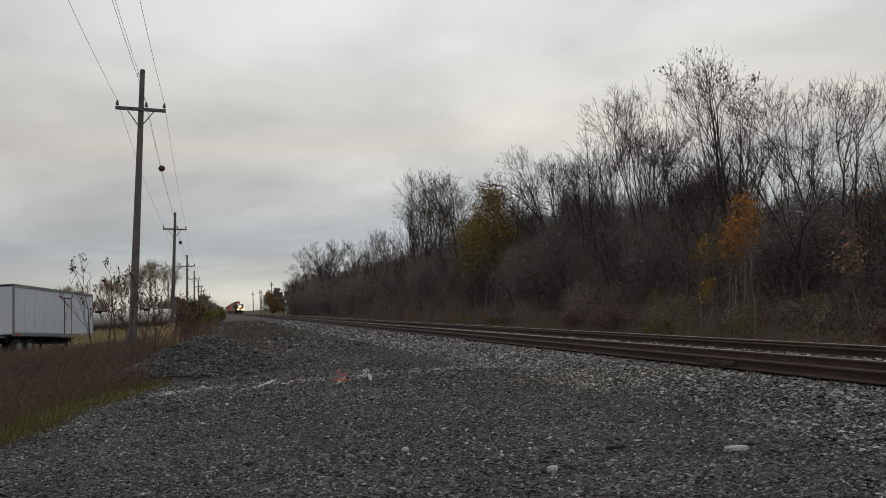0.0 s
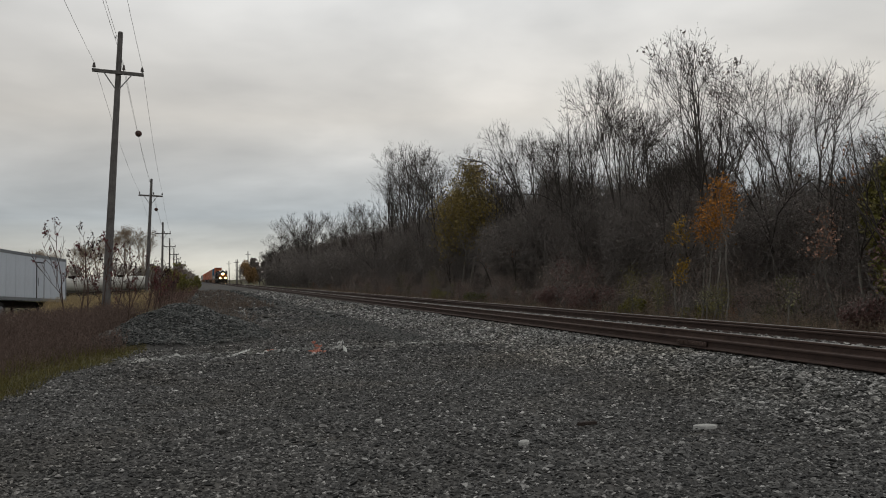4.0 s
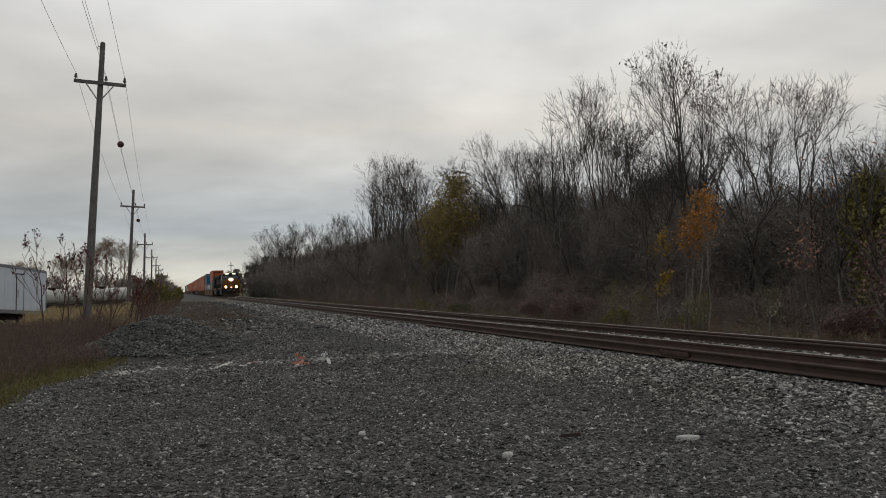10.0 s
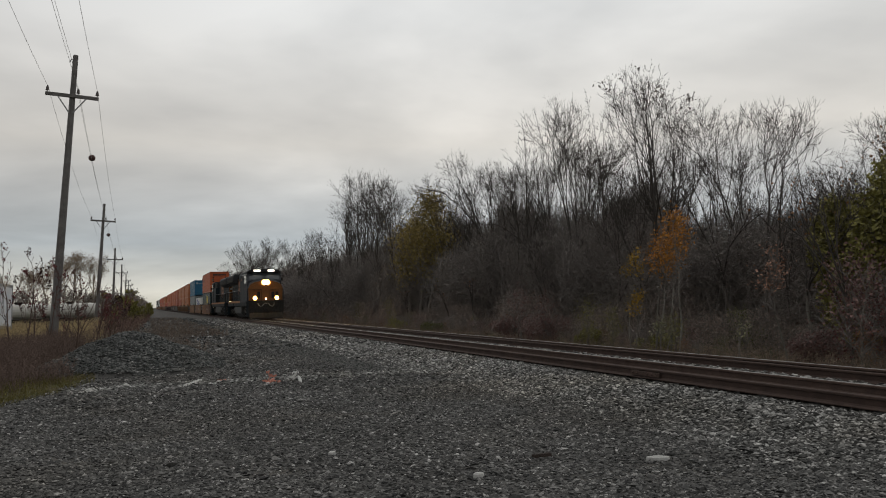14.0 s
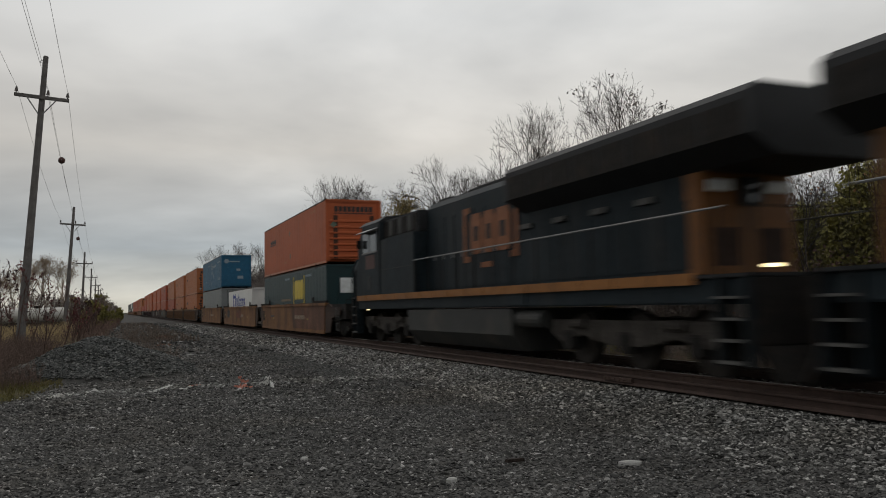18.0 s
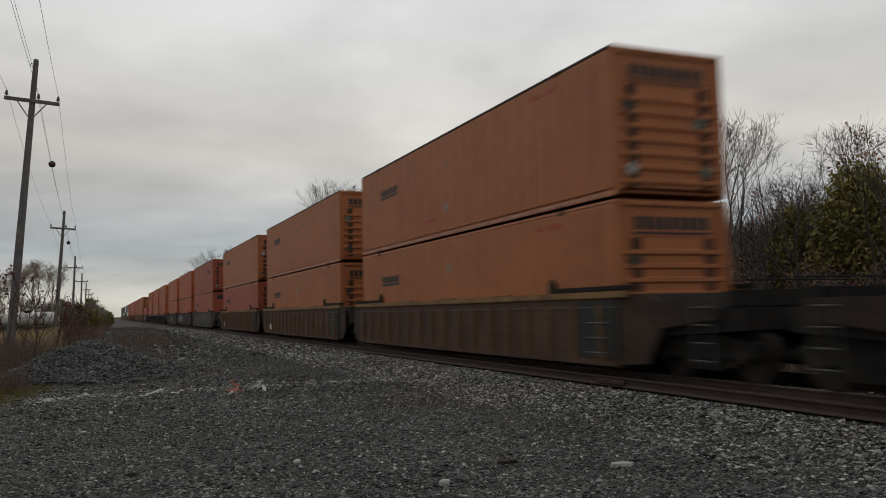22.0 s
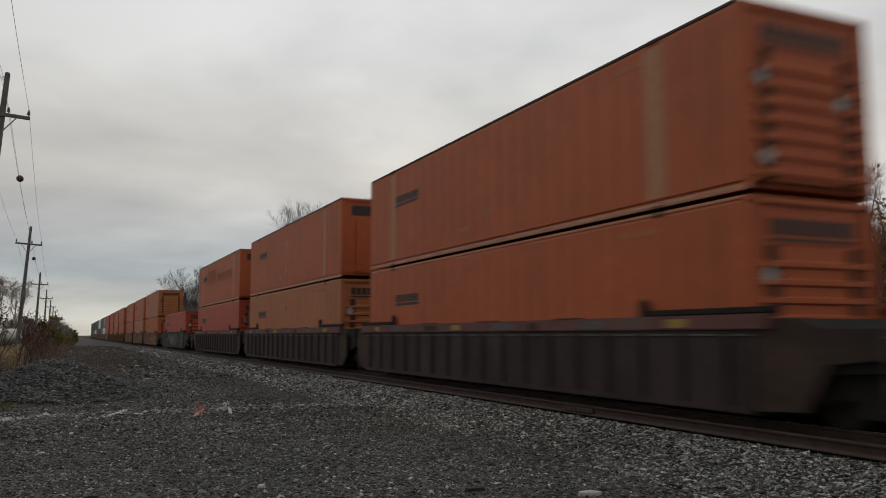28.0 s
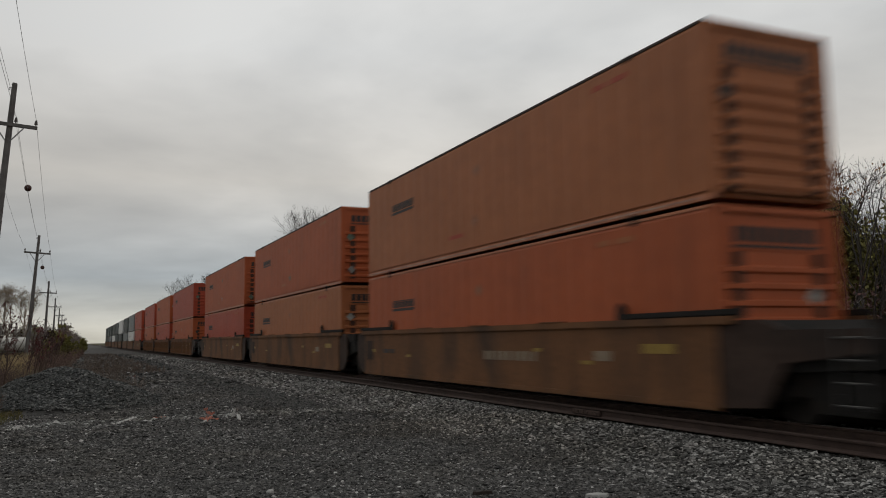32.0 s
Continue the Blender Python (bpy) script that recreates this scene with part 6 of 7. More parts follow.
def build_trailer():
    """Box semi-trailer; local x along its length, local -y its near side."""
    tr = thing("semi_trailer", "white box semi-trailer parked among weeds", "trailer", at=pose(-10.85, 49.4, 0, 0, 3.0, 74.8))
    L, W, z0, z1 = 10.3, 2.5, 1.05, 3.88
    body = Geo().box(0.04, L - 0.04, -0.02, W, z0 + 0.12, z1 - 0.08)
    part("box_body", body, PANEL, tr)
    n = 9
    for i in range(n):
        xa = 0.06 + i * (L - 0.12) / n
        part("side_panel", cached("tpanel", lambda: Geo().box(0.006, (L - 0.12) / n - 0.006, -0.035, -0.02, z0 + 0.22, z1 - 0.14, 0.004)), PANEL, tr, at=pose(xa, 0, 0))
    for za, zb in ((z0, z0 + 0.2), (z1 - 0.14, z1)):
        part("side_rail", Geo().box(0, L, -0.06, 0.0, za, zb, 0.012), FRAME, tr)
    for xa in (0.0, L - 0.1):
        part("corner_post", Geo().box(xa, xa + 0.1, -0.065, 0.05, z0, z1, 0.02), FRAME, tr)
    door = part("side_door", Geo().box(6.1, 7.0, -0.055, -0.036, z0 + 0.2, z1 - 0.45, 0.006), PANEL, tr, "narrow white side door")
    part("door_frame", Geo().box(6.03, 6.1, -0.06, -0.03, z0 + 0.2, z1 - 0.4).box(7.0, 7.07, -0.06, -0.03, z0 + 0.2, z1 - 0.4).box(6.03, 7.07, -0.06, -0.03, z1 - 0.45, z1 - 0.38), DARK, door)
    part("door_handle", Geo().tube((6.2, -0.09, 2.0), (6.2, -0.09, 2.5), 0.02, 8), STEEL, door)
    part("roof", Geo().box(-0.02, L + 0.02, -0.05, W + 0.03, z1 - 0.001, z1 + 0.05, 0.015), FRAME, tr)
    part("chassis", Geo().box(0.6, L - 0.3, 0.55, 0.75, 0.72, z0).box(0.6, L - 0.3, 1.75, 1.95, 0.72, z0), DARK, tr)
    for s in (0.35, 1.95):
        part("landing_leg", Geo().box(7.2, 7.34, s, s + 0.14, -0.1, 0.9, 0.01).box(7.1, 7.44, s - 0.06, s + 0.2, -0.12, -0.06), DARK, tr)
    part("cross_brace", Geo().tube((7.27, 0.4, 0.2), (5.6, 0.9, 0.85), 0.035, 6).tube((7.27, 0.42, 0.1), (7.27, 2.0, 0.75), 0.03, 6), DARK, tr)
    for xw in (0.9, 2.1):
        for s in (0.12, 2.1):
            w = part("wheel", Geo().tube((xw, s, 0.42), (xw, s + 0.28, 0.42), 0.5, 24), TYRE, tr)
            part("rim", Geo().tube((xw, s - 0.015, 0.42), (xw, s + 0.1, 0.42), 0.27, 16), FRAME, w)
    part("tail_lamp", Geo().box(0.25, 0.45, -0.075, -0.06, 1.06, 1.2), mat("red_reflector", (0.35, 0.06, 0.04), 0.4), tr)
    return tr


build_trailer()
# a second box body behind and the low pale roofs farther on
sec = thing("semi_trailer", "white box trailer seen end-on beside the first", "trailer", at=pose(-14.6, 50.5, 0, 0, 3.0, 74.8))
part("box_body", Geo().box(0, 9, 0, 2.5, 1.1, 3.95, 0.02), PANEL, sec)
part("roof", Geo().box(-0.02, 9.02, -0.03, 2.53, 3.95, 4.0), FRAME, sec)
for xw in (1.0, 2.2, 7.4):
    part("wheel", Geo().tube((xw, 0.1, 0.45), (xw, 0.5, 0.45), 0.5, 18), TYRE, sec)
GREYW = mat("dull_cream_vehicle_paint", (0.42, 0.41, 0.38), 0.5, spread=0.15, scale=1)
for i, (x, y, w) in enumerate(((-9.9, 76, 3.6), (-6.2, 79, 4.6), (-13.8, 80, 4.0))):
    v = thing("tank_trailer", "dull cream tank trailer parked beyond the weeds", "tank trailer", "parked tank trailers", at=pose(x, y, 0.1))
    part("tank", Geo().tube((-w / 2, 0, 1.55), (w / 2, 0, 1.55), 0.62, 18), GREYW, v, smooth=False)
    part("end_cap", Geo().tube((w / 2, 0, 1.55), (w / 2 + 0.18, 0, 1.55), 0.62, 18, 0.4), GREYW, v)
    part("frame", Geo().box(-w / 2, w / 2, -0.5, 0.5, 0.6, 0.9), DARK, v)
    part("manhole", Geo().tube((0, 0, 2.1), (0, 0, 2.3), 0.3, 12), DARK, v)
    for xw in (-w / 2 + 0.5, w / 2 - 0.5):
        part("wheel", Geo().tube((xw, -0.75, 0.4), (xw, -0.45, 0.4), 0.45, 16), TYRE, v)


# ---- weeds, sumac and far trees on the near side ----
def weeds(name, label, xy, hgt, material, seed, lean=0.25, rad=0.005, side=2, kind_label="weeds"):
    """Dry stalks with a few side sprigs each."""
    rng = random.Random(seed)
    segs = []
    zs = ground_z(xy[:, 0], xy[:, 1])
    for (x, y), z, h in zip(xy, zs, hgt):
        p = np.array([x, y, z - 0.02])
        a = rng.uniform(0, 2 * math.pi)
        bend = np.array([math.cos(a) * lean * rng.random(), math.sin(a) * lean * rng.random(), 1.0])
        q = p + bend * h * 0.55
        t = q + (bend + np.array([rng.gauss(0, 0.25), rng.gauss(0, 0.25), 0])) * h * 0.45
        segs += [(p, q, rad, rad * 0.8), (q, t, rad * 0.8, rad * 0.5)]
        for _ in range(side):
            f = rng.uniform(0.4, 1.0)
            s = p + (t - p) * f
            segs.append((s, s + np.array([rng.gauss(0, 0.12), rng.gauss(0, 0.12), rng.uniform(0.03, 0.16)]) * h, rad * 0.8, rad * 0.6))
    v, f = bars_to_mesh(name, segs, 3)
    return tagged(arrays(name, v, f, material), label, kind_label, kind="stuff")


DRY = mat("dry_brown_weed", (0.14, 0.112, 0.092), 0.95, spread=0.3, scale=2, fine=20, island=0.4, spec=0.05)
BROWN_WEED = mat("reddish_brown_dead_weed", (0.135, 0.098, 0.083), 0.95, spread=0.3, scale=1, fine=20, island=0.35, spec=0.05)
TAN_WEED = mat("tan_brown_weed", (0.2, 0.15, 0.115), 0.95, spread=0.3, scale=1, fine=20, island=0.4, spec=0.05)
STRAW = mat("straw_grass", (0.36, 0.275, 0.155), 0.95, spread=0.25, scale=2, fine=20, island=0.35, spec=0.05)
GRASS = mat("short_green_grass", (0.115, 0.1, 0.034), 0.9, spread=0.3, scale=2, fine=20, island=0.45, spec=0.1)


def on_left(n, seed, x_from, x_to, y_from, y_to, power=1.0, edge=0.0):
    r = np.random.default_rng(seed)
    y = y_from + (y_to - y_from) * r.random(n) ** power
    e = grass_edge(y) + edge
    x = e - (e - x_from) * r.random(n) if x_to is None else r.uniform(x_from, x_to, n)
    keep = np.hypot((x + 0.35) / 2.5, (y - 24.6) / 2.45) > 1.02
    return np.stack([x, y], 1)[keep], r


xy, r = on_left(9500, 11, -11.0, None, 21, 37, 1.15, -0.35)
weeds("dead_weeds", "dense dead brown weeds waist-high beside the stone heap", xy, r.uniform(0.45, 1.0, len(xy)) * np.clip((xy[:, 1] - 17) / 8, 0.4, 1.0), BROWN_WEED, 12, side=6, rad=0.0045, lean=0.4)
xy, r = on_left(2600, 23, -7.5, None, 11, 22, 1.0, -0.7)
weeds("verge_weeds", "dead brown knee-high weeds behind the grass verge", xy, r.uniform(0.2, 0.6, len(xy)), BROWN_WEED, 24, side=5, rad=0.004, lean=0.4)
xy, r = on_left(3200, 13, -11.0, -2.4, 37, 75)
weeds("straw_grass", "tall straw-coloured dead grass", xy, r.uniform(0.6, 1.15, len(xy)) * np.where(xy[:, 0] < -0.16 * xy[:, 1], 0.3, 1.0), STRAW, 14, lean=0.35, side=3, rad=0.008)
xy, r = on_left(9000, 15, -4.6, None, 10, 23.2, 1.0, 0.15)
weeds("grass_verge", "short green grass at the edge of the gravel", xy, r.uniform(0.05, 0.19, len(xy)), GRASS, 16, lean=0.8, side=1, rad=0.0035, kind_label="grass")
xy, r = on_left(1300, 17, -1.6, 1.9, 25.5, 60, 1.4)
weeds("sparse_weeds", "sparse dead weeds growing through the gravel", xy, r.uniform(0.2, 0.7, len(xy)), DRY, 18, side=3)
xy, r = on_left(2600, 21, 0.5, 4.5, 48, 130, 1.3)
weeds("yard_weeds", "thin brown weeds scattered over the far gravel", xy, r.uniform(0.1, 0.35, len(xy)), DRY, 22, side=3, rad=0.012)
xy, r = on_left(1500, 19, -2.9, None, 50, 260, 1.3, 0.2)
weeds("far_weeds", "reddish dead scrub along the line", xy, r.uniform(0.4, 1.1, len(xy)), TWIG_RED, 20, side=4, rad=0.014)


SUMAC = mat("dark_sumac_stem", (0.10, 0.07, 0.06), 0.95, spread=0.3, spec=0.05)


def build_sumac():
    rng = random.Random(40)
    spots = [(-4.15, 30.0, 3.5), (-3.7, 30.6, 3.4), (-3.3, 31.0, 3.2), (-2.7, 31, 2.7), (-2.2, 30.5, 2.4), (-1.7, 31, 2.3), (-1.2, 31.5, 2.2), (-0.9, 33, 2.1), (-2.5, 34, 2.6), (-3.9, 34, 3.1), (-1.6, 36, 2.2), (-1.5, 41, 2.1), (-1.4, 46, 2.0), (-1.5, 52, 2.0), (-1.5, 60, 2.1), (-1.6, 70, 2.2)]
    for i, (x, y, h) in enumerate(spots):
        nr = np.random.default_rng(i)
        trunk, twigs, tips = grow(rng, h, 0.03, start=0.3, spread=0.5, fork=0.8, depth=2, lean=0.16, twig=0.008, rise=0.45, reach=0.45)
        ms = [Geo().path(trunk, 0.03, 6, 0.01).mesh("trunk"), mesh_of("crown", *bars_to_mesh("crown", twigs, 4))]
        tp = np.array(tips)
        tp = tp[nr.random(len(tp)) < (0.5 if x < -3 else 0.28)]
        at = np.repeat(tp, 12, 0) + nr.normal(0, 1, (len(tp) * 12, 3)) * (0.04, 0.04, 0.07) - (0, 0, 0.05)
        ms.append(mesh_of("leaves", *leaves_at(at, 0.038, nr)))
        make_tree("sumac_bush", "leafless sumac with dark red seed heads among weeds", ms, (SUMAC, SUMAC, LEAF["dark"] if i % 3 == 1 else LEAF["wine"]), pose(x, y, -0.12, 0, 0, rng.uniform(0, 360)), "bush", "sumac bushes")


build_sumac()


# ---- woods across the track ----
def skyline(y):
    """Height of the wood's outline, taken at 20 m from the viewer's side of the track."""
    return float(np.interp(y, [10, 16.9, 18.2, 20, 21.3, 22.3, 24.2, 25.3, 27.5, 31, 33.8, 35.6, 38, 42, 48, 54, 58, 61, 66.5, 73, 80, 86, 90, 97, 108, 127, 147, 173, 196, 227, 256], [6.2, 7.0, 6.8, 7.6, 7.2, 8.9, 9.2, 8.9, 11.4, 11.5, 11.8, 12.3, 11.4, 11.5, 10.9, 10.9, 10.2, 10.8, 13.1, 13.8, 14.2, 11.2, 10.4, 10.1, 10.5, 12.3, 13.6, 14.4, 13.4, 12.9, 11.0]))


def brush_height(y):
    """Height of the closed brown undergrowth, at the same distance."""
    return float(np.interp(y, [10, 19, 20.5, 23, 26, 28, 30, 34, 37, 40, 44, 48, 54, 60, 68, 78, 91, 108, 134, 174, 247], [4.4, 4.6, 4.4, 4.8, 4.9, 5.5, 6.0, 6.2, 6.6, 6.5, 6.8, 7.0, 7.3, 7.7, 8.3, 8.1, 7.9, 8.0, 8.2, 9.1, 7.3]))


def tree_height(x, y):
    return 1.7 + (skyline(y * 20 / x) - 1.7) * x / 20


def build_woods():
    rng = random.Random(7)
    protos = []
    for k in range(6):
        protos.append(forked_meshes(100 + k, 10.0, 0.1, levels=6, trunk_share=(0.36, 0.3, 0.42, 0.34, 0.38, 0.3)[k], angle=(0.32, 0.36, 0.3, 0.34, 0.3, 0.33)[k], twig=0.0068, fans=3))
    for k in range(3):
        protos.append(leader_meshes(110 + k, 10.0, 0.12, leaders=2, twig=0.0075, open_=0.16))
    names = "bare leafless grey-brown tree standing in the wood"
    y = 11.0
    while y < 240:
        for row, (xa, xb) in enumerate(((19.2, 21), (21.5, 25), (26, 32))):
            if rng.random() < (0.5 if y > 24 else 0.8, 0.1 if y > 17 else 0.5, 0.35)[row]:
                continue
            x, yy = rng.uniform(xa, xb), (y + rng.uniform(-1, 1)) * (1, 1.15, 1.35)[row]
            h = tree_height(x, yy) * rng.uniform(0.62, 0.88) * (1.26 - 0.22 * min(max((yy - 170) / 80, 0), 1) if yy > 80 else 1.0) * (1.0 if row else 0.88)
            s = h / 10.0
            make_tree("bare_tree", names, protos[rng.randrange(9)], (BARK, LIMB),
                      Matrix.LocRotScale((x, yy, -0.25), Euler((rng.gauss(0, 0.03), rng.gauss(0.02, 0.03), rng.uniform(0, 6.28))), (s * rng.uniform(0.75, 0.95), s * rng.uniform(0.75, 0.95), s)), group="bare trees of the wood")
        y += 1.6 + y * 0.015
    # tall trees that stand out over the edge
    for y20, k in ((77.0, 6), (72.7, 4), (69.5, 1), (66.5, 2), (60.0, 5), (53.8, 0), (51, 7), (48, 2), (46, 3), (44.5, 1), (41.7, 4), (40.0, 6), (37.6, 3), (35.6, 0), (33.8, 5), (32.2, 8), (29.0, 2), (27.5, 7), (26.2, 1), (25.0, 4), (24.1, 3), (23.3, 0), (22.3, 2), (21.5, 6), (20.0, 8), (19.0, 4), (18.2, 1), (16.2, 5), (14.6, 3)):
        x = 21.2 + rng.uniform(-0.6, 0.7)
        yy = y20 * x / 20
        s = tree_height(x, yy) / 9.9
        make_tree("bare_tree", "tall bare tree with fine upright twigs above the wood", protos[k], (BARK, LIMB), Matrix.LocRotScale((x, yy, -0.25), Euler((rng.gauss(0, 0.02), 0.02, rng.uniform(0, 6))), (s * (0.74 if 24 < y20 < 37 else 0.9), s * (0.74 if 24 < y20 < 37 else 0.9), s)), group="bare trees of the wood")
    # closed brown undergrowth below them
    dome = [thicket_meshes(400 + k, 6.0, 2.6, 7000, 15000, 0.043) for k in range(4)]
    y, i = 10.0, 0
    while y < 205:
        for x, f in ((rng.uniform(21.0, 22.4), 0.9), (rng.uniform(23.5, 26.0), 1.04)):
            yy = (y + rng.uniform(-0.8, 0.8)) * x / 20
            h = 1.7 + (brush_height(yy * 20 / x) * rng.uniform(0.9, 1.08) * f * (0.82 if yy > 75 else 1.0) - 1.7) * x / 20
            s = max(h, 2.0) / 5.2
            w = (1.0 + y * 0.0035) * rng.uniform(0.85, 1.15)
            make_tree("undergrowth_tree", "low dense tree of brown twigs and dead leaves", dome[i % 4], (BARK, TWIG, LEAF["brown"]), Matrix.LocRotScale((x, yy, -0.3), Euler((0, 0, rng.uniform(0, 6))), (w, w, s)), group="undergrowth of the wood")
            i += 1
        y += 2.3 + 0.028 * y

    # a few leaves left on the highest tips
    lf = leader_meshes(140, 11.4, 0.14, twig=0.008, leaf_count=130, leaf_size=0.075, leaf_zone=(8.8, 12), clump=0.12)
    make_tree("bare_tree", "tall bare tree with a few dark leaves on top", lf, (BARK, LIMB, LEAF["brown"]), pose(20.0, 28.3, -0.2), group="bare trees of the wood")
    # yellow-green tree
    for x, yy, h, n, s in ((19.3, 58.0, 9.1, 6500, 1), (19.3, 56.2, 7.6, 3000, 2), (19.3, 60.2, 7.4, 3000, 3)):
        ms = tree_meshes(150 + s, h, 0.14, leaf_count=n, leaf_size=0.085, leaf_zone=(h * 0.27, 12), clump=0.42, start=0.25, spread=0.5, fork=1.4, depth=3, twig=0.009, reach=0.4)
        make_tree("leafy_tree", "slender tree still holding yellow-green leaves", ms, (BARK, TWIG, LEAF["yellow"]), pose(x, yy, -0.25), group="leafy trees")
    # orange birches
    for i, (x, yy, h, n, tone, lo, clump) in enumerate(((16.4, 22.9, 4.3, 620, "orange", 3.1, 0.15), (16.6, 24.0, 3.8, 520, "orange", 2.6, 0.15), (16.3, 22.3, 4.4, 420, "orange", 3.5, 0.13), (16.4, 25.3, 3.3, 240, "gold", 2.75, 0.1), (16.3, 24.8, 2.0, 230, "gold", 1.35, 0.11), (16.6, 17.9, 3.0, 230, "blush", 2.1, 0.16), (16.4, 23.5, 4.0, 420, "orange", 2.9, 0.15), (16.3, 23.6, 1.1, 110, "pale", 0.3, 0.14), (16.2, 22.9, 0.95, 90, "pale", 0.3, 0.14), (16.4, 19.6, 1.25, 60, "pale", 0.8, 0.12))):
        ms = tree_meshes(170 + i, h, 0.032, leaf_count=int(n * 1.15), leaf_size=0.044, leaf_zone=(lo, 9), clump=clump, start=0.5, spread=0.5, fork=1.5, depth=3, lean=0.05, twig=0.006, reach=0.3)
        make_tree("birch_sapling", "slim pale birch with a tuft of %s leaves" % {"gold": "golden", "blush": "pinkish brown", "pale": "pale green"}.get(tone, tone), ms, (BARK_PALE, TWIG, LEAF[tone]), pose(x, yy, -0.25), group="birch saplings")
    # bare pale birches
    for i, (x, yy, h, n) in enumerate(((17.0, 13.2, 6.2, 70), (17.1, 14.3, 5.8, 50), (17.4, 13.7, 5.3, 30), (17.2, 15.4, 5.0, 30), (18.5, 45.0, 3.2, 20), (18.2, 48.0, 2.6, 20), (18.7, 58.5, 2.8, 20), (18.6, 19.0, 5.4, 40), (17.8, 16.8, 4.2, 60))):
        ms = forked_meshes(190 + i, h + 0.25, 0.05, levels=3, trunk_share=0.36, angle=0.3, twig=0.005, fans=3, leaf_count=n, leaf_size=0.045, leaf_zone=(h * 0.72, 9), clump=0.08)
        make_tree("birch_tree", "pale thin birch almost bare of leaves", ms, (BARK_PALE, LIMB, LEAF["rust"]), pose(x, yy, -0.25), group="birch trees")
    # broad green tree behind
    for i, (x, yy, h, w, tone) in enumerate(((19.8, 18.4, 5.75, 1.5, "lime"), (20.0, 16.6, 6.0, 2.0, "lime"), (21.9, 14.8, 6.1, 2.4, "lime"), (22.3, 12.4, 6.0, 2.4, "green"), (24, 10.4, 6.0, 2.8, "green"))):
        ms = thicket_meshes(210 + i, h, w, 1500, 17000, 0.085)
        make_tree("leafy_tree", "broad rounded tree with dull green leaves", ms, (BARK, LIMB, LEAF[tone]), pose(x, yy, -0.1), group="leafy trees")
    # a thin tree with the last rusty leaves in its top
    ms = leader_meshes(145, 7.6, 0.1, leaders=2, twig=0.008, leaf_count=130, leaf_size=0.055, leaf_zone=(5.6, 9), clump=0.2)
    make_tree("bare_tree", "bare tree with a few rusty leaves in its top", ms, (BARK, LIMB, LEAF["rust"]), pose(20.6, 17.4, -0.2), group="bare trees of the wood")
    # bushes along the foot of the wood
    tones = ["brown", "maroon", "brown", "green", "brown", "rust", "maroon"]
    bush = {}
    for tone in ("brown", "maroon", "green", "rust", "lime"):
        bush[tone] = tree_meshes(250 + len(bush), 1.7, 0.03, leaf_count=520, leaf_size=0.034, leaf_zone=(0.3, 3), start=0.0, spread=0.75, fork=1.5, depth=2, twig=0.005, rise=0.5)
    yb, i = 10.5, 0
    while yb < 150:
        tone = tones[i % 7]
        x = rng.uniform(16.0, 18.6)
        s = rng.uniform(0.3, 0.68)
        make_tree("bush", "%s scrubby bush at the foot of the wood" % {"brown": "dry brown", "maroon": "maroon", "green": "dull green", "rust": "rusty"}[tone], bush[tone], (BARK, TWIG, LEAF[tone]),
                  Matrix.LocRotScale((x, yb, -0.3), Euler((0, 0, rng.uniform(0, 6))), (s * 1.25, s * 1.25, s)), "bush", "bushes of the wood")
        yb += 0.75 + 0.014 * yb
        i += 1
    for x, yy, s, tone in ((16.0, 33.5, 1.25, "maroon"), (16.6, 35.5, 1.2, "brown"), (16.2, 31.6, 1.1, "maroon"), (16.0, 27.6, 0.95, "lime"), (16.5, 26.6, 0.8, "lime"), (16.4, 22.6, 0.7, "lime"), (16.6, 15.4, 1.5, "maroon"), (17.2, 14.0, 1.6, "maroon"), (17.6, 16.6, 1.5, "maroon"), (17.8, 12.8, 1.6, "maroon"), (17.0, 20.0, 0.8, "green"), (18.2, 62, 1.1, "lime"), (18.0, 72, 1.0, "green")):
        make_tree("bush", "%s bush at the foot of the wood" % {"maroon": "rounded maroon", "brown": "dry brown", "lime": "yellowish green", "green": "dull green"}[tone], bush[tone], (BARK, TWIG, LEAF[tone]), Matrix.LocRotScale((x, yy, -0.25), Euler((0, 0, rng.uniform(0, 6))), (s, s, s)), "bush", "bushes of the wood")


build_woods()


def build_mounds():
    """Rounded dense bushes at the foot of the wood."""
    for i, (x, y, h, w, tone) in enumerate(((16.5, 35.2, 1.5, 1.3, "maroon"), (16.5, 32.2, 1.5, 1.3, "maroon"), (16.4, 28.2, 1.1, 0.75, "lime"), (17.2, 17.4, 1.3, 1.0, "maroon"), (18.2, 16.2, 3.0, 1.7, "wine"), (18.0, 14.2, 3.1, 1.7, "wine"), (16.6, 47.0, 1.0, 1.0, "green"), (16.8, 55.0, 1.1, 1.0, "lime"), (17.0, 24.6, 0.9, 0.8, "lime"))):
        ms = thicket_meshes(470 + i, h, w, 900, 1500 if tone == "wine" else 6500, 0.034, 0.005, (0.15, 0.4))
        make_tree("rounded_bush", "%s bush with a rounded crown by the track" % {"maroon": "dense maroon-brown", "wine": "tall thin wine-red", "lime": "low yellowish green", "green": "low dull green"}[tone], ms, (BARK, TWIG, LEAF[tone]), pose(x, y, float(ground_z(x, y)) - 0.05), "bush", "bushes of the wood")


build_mounds()


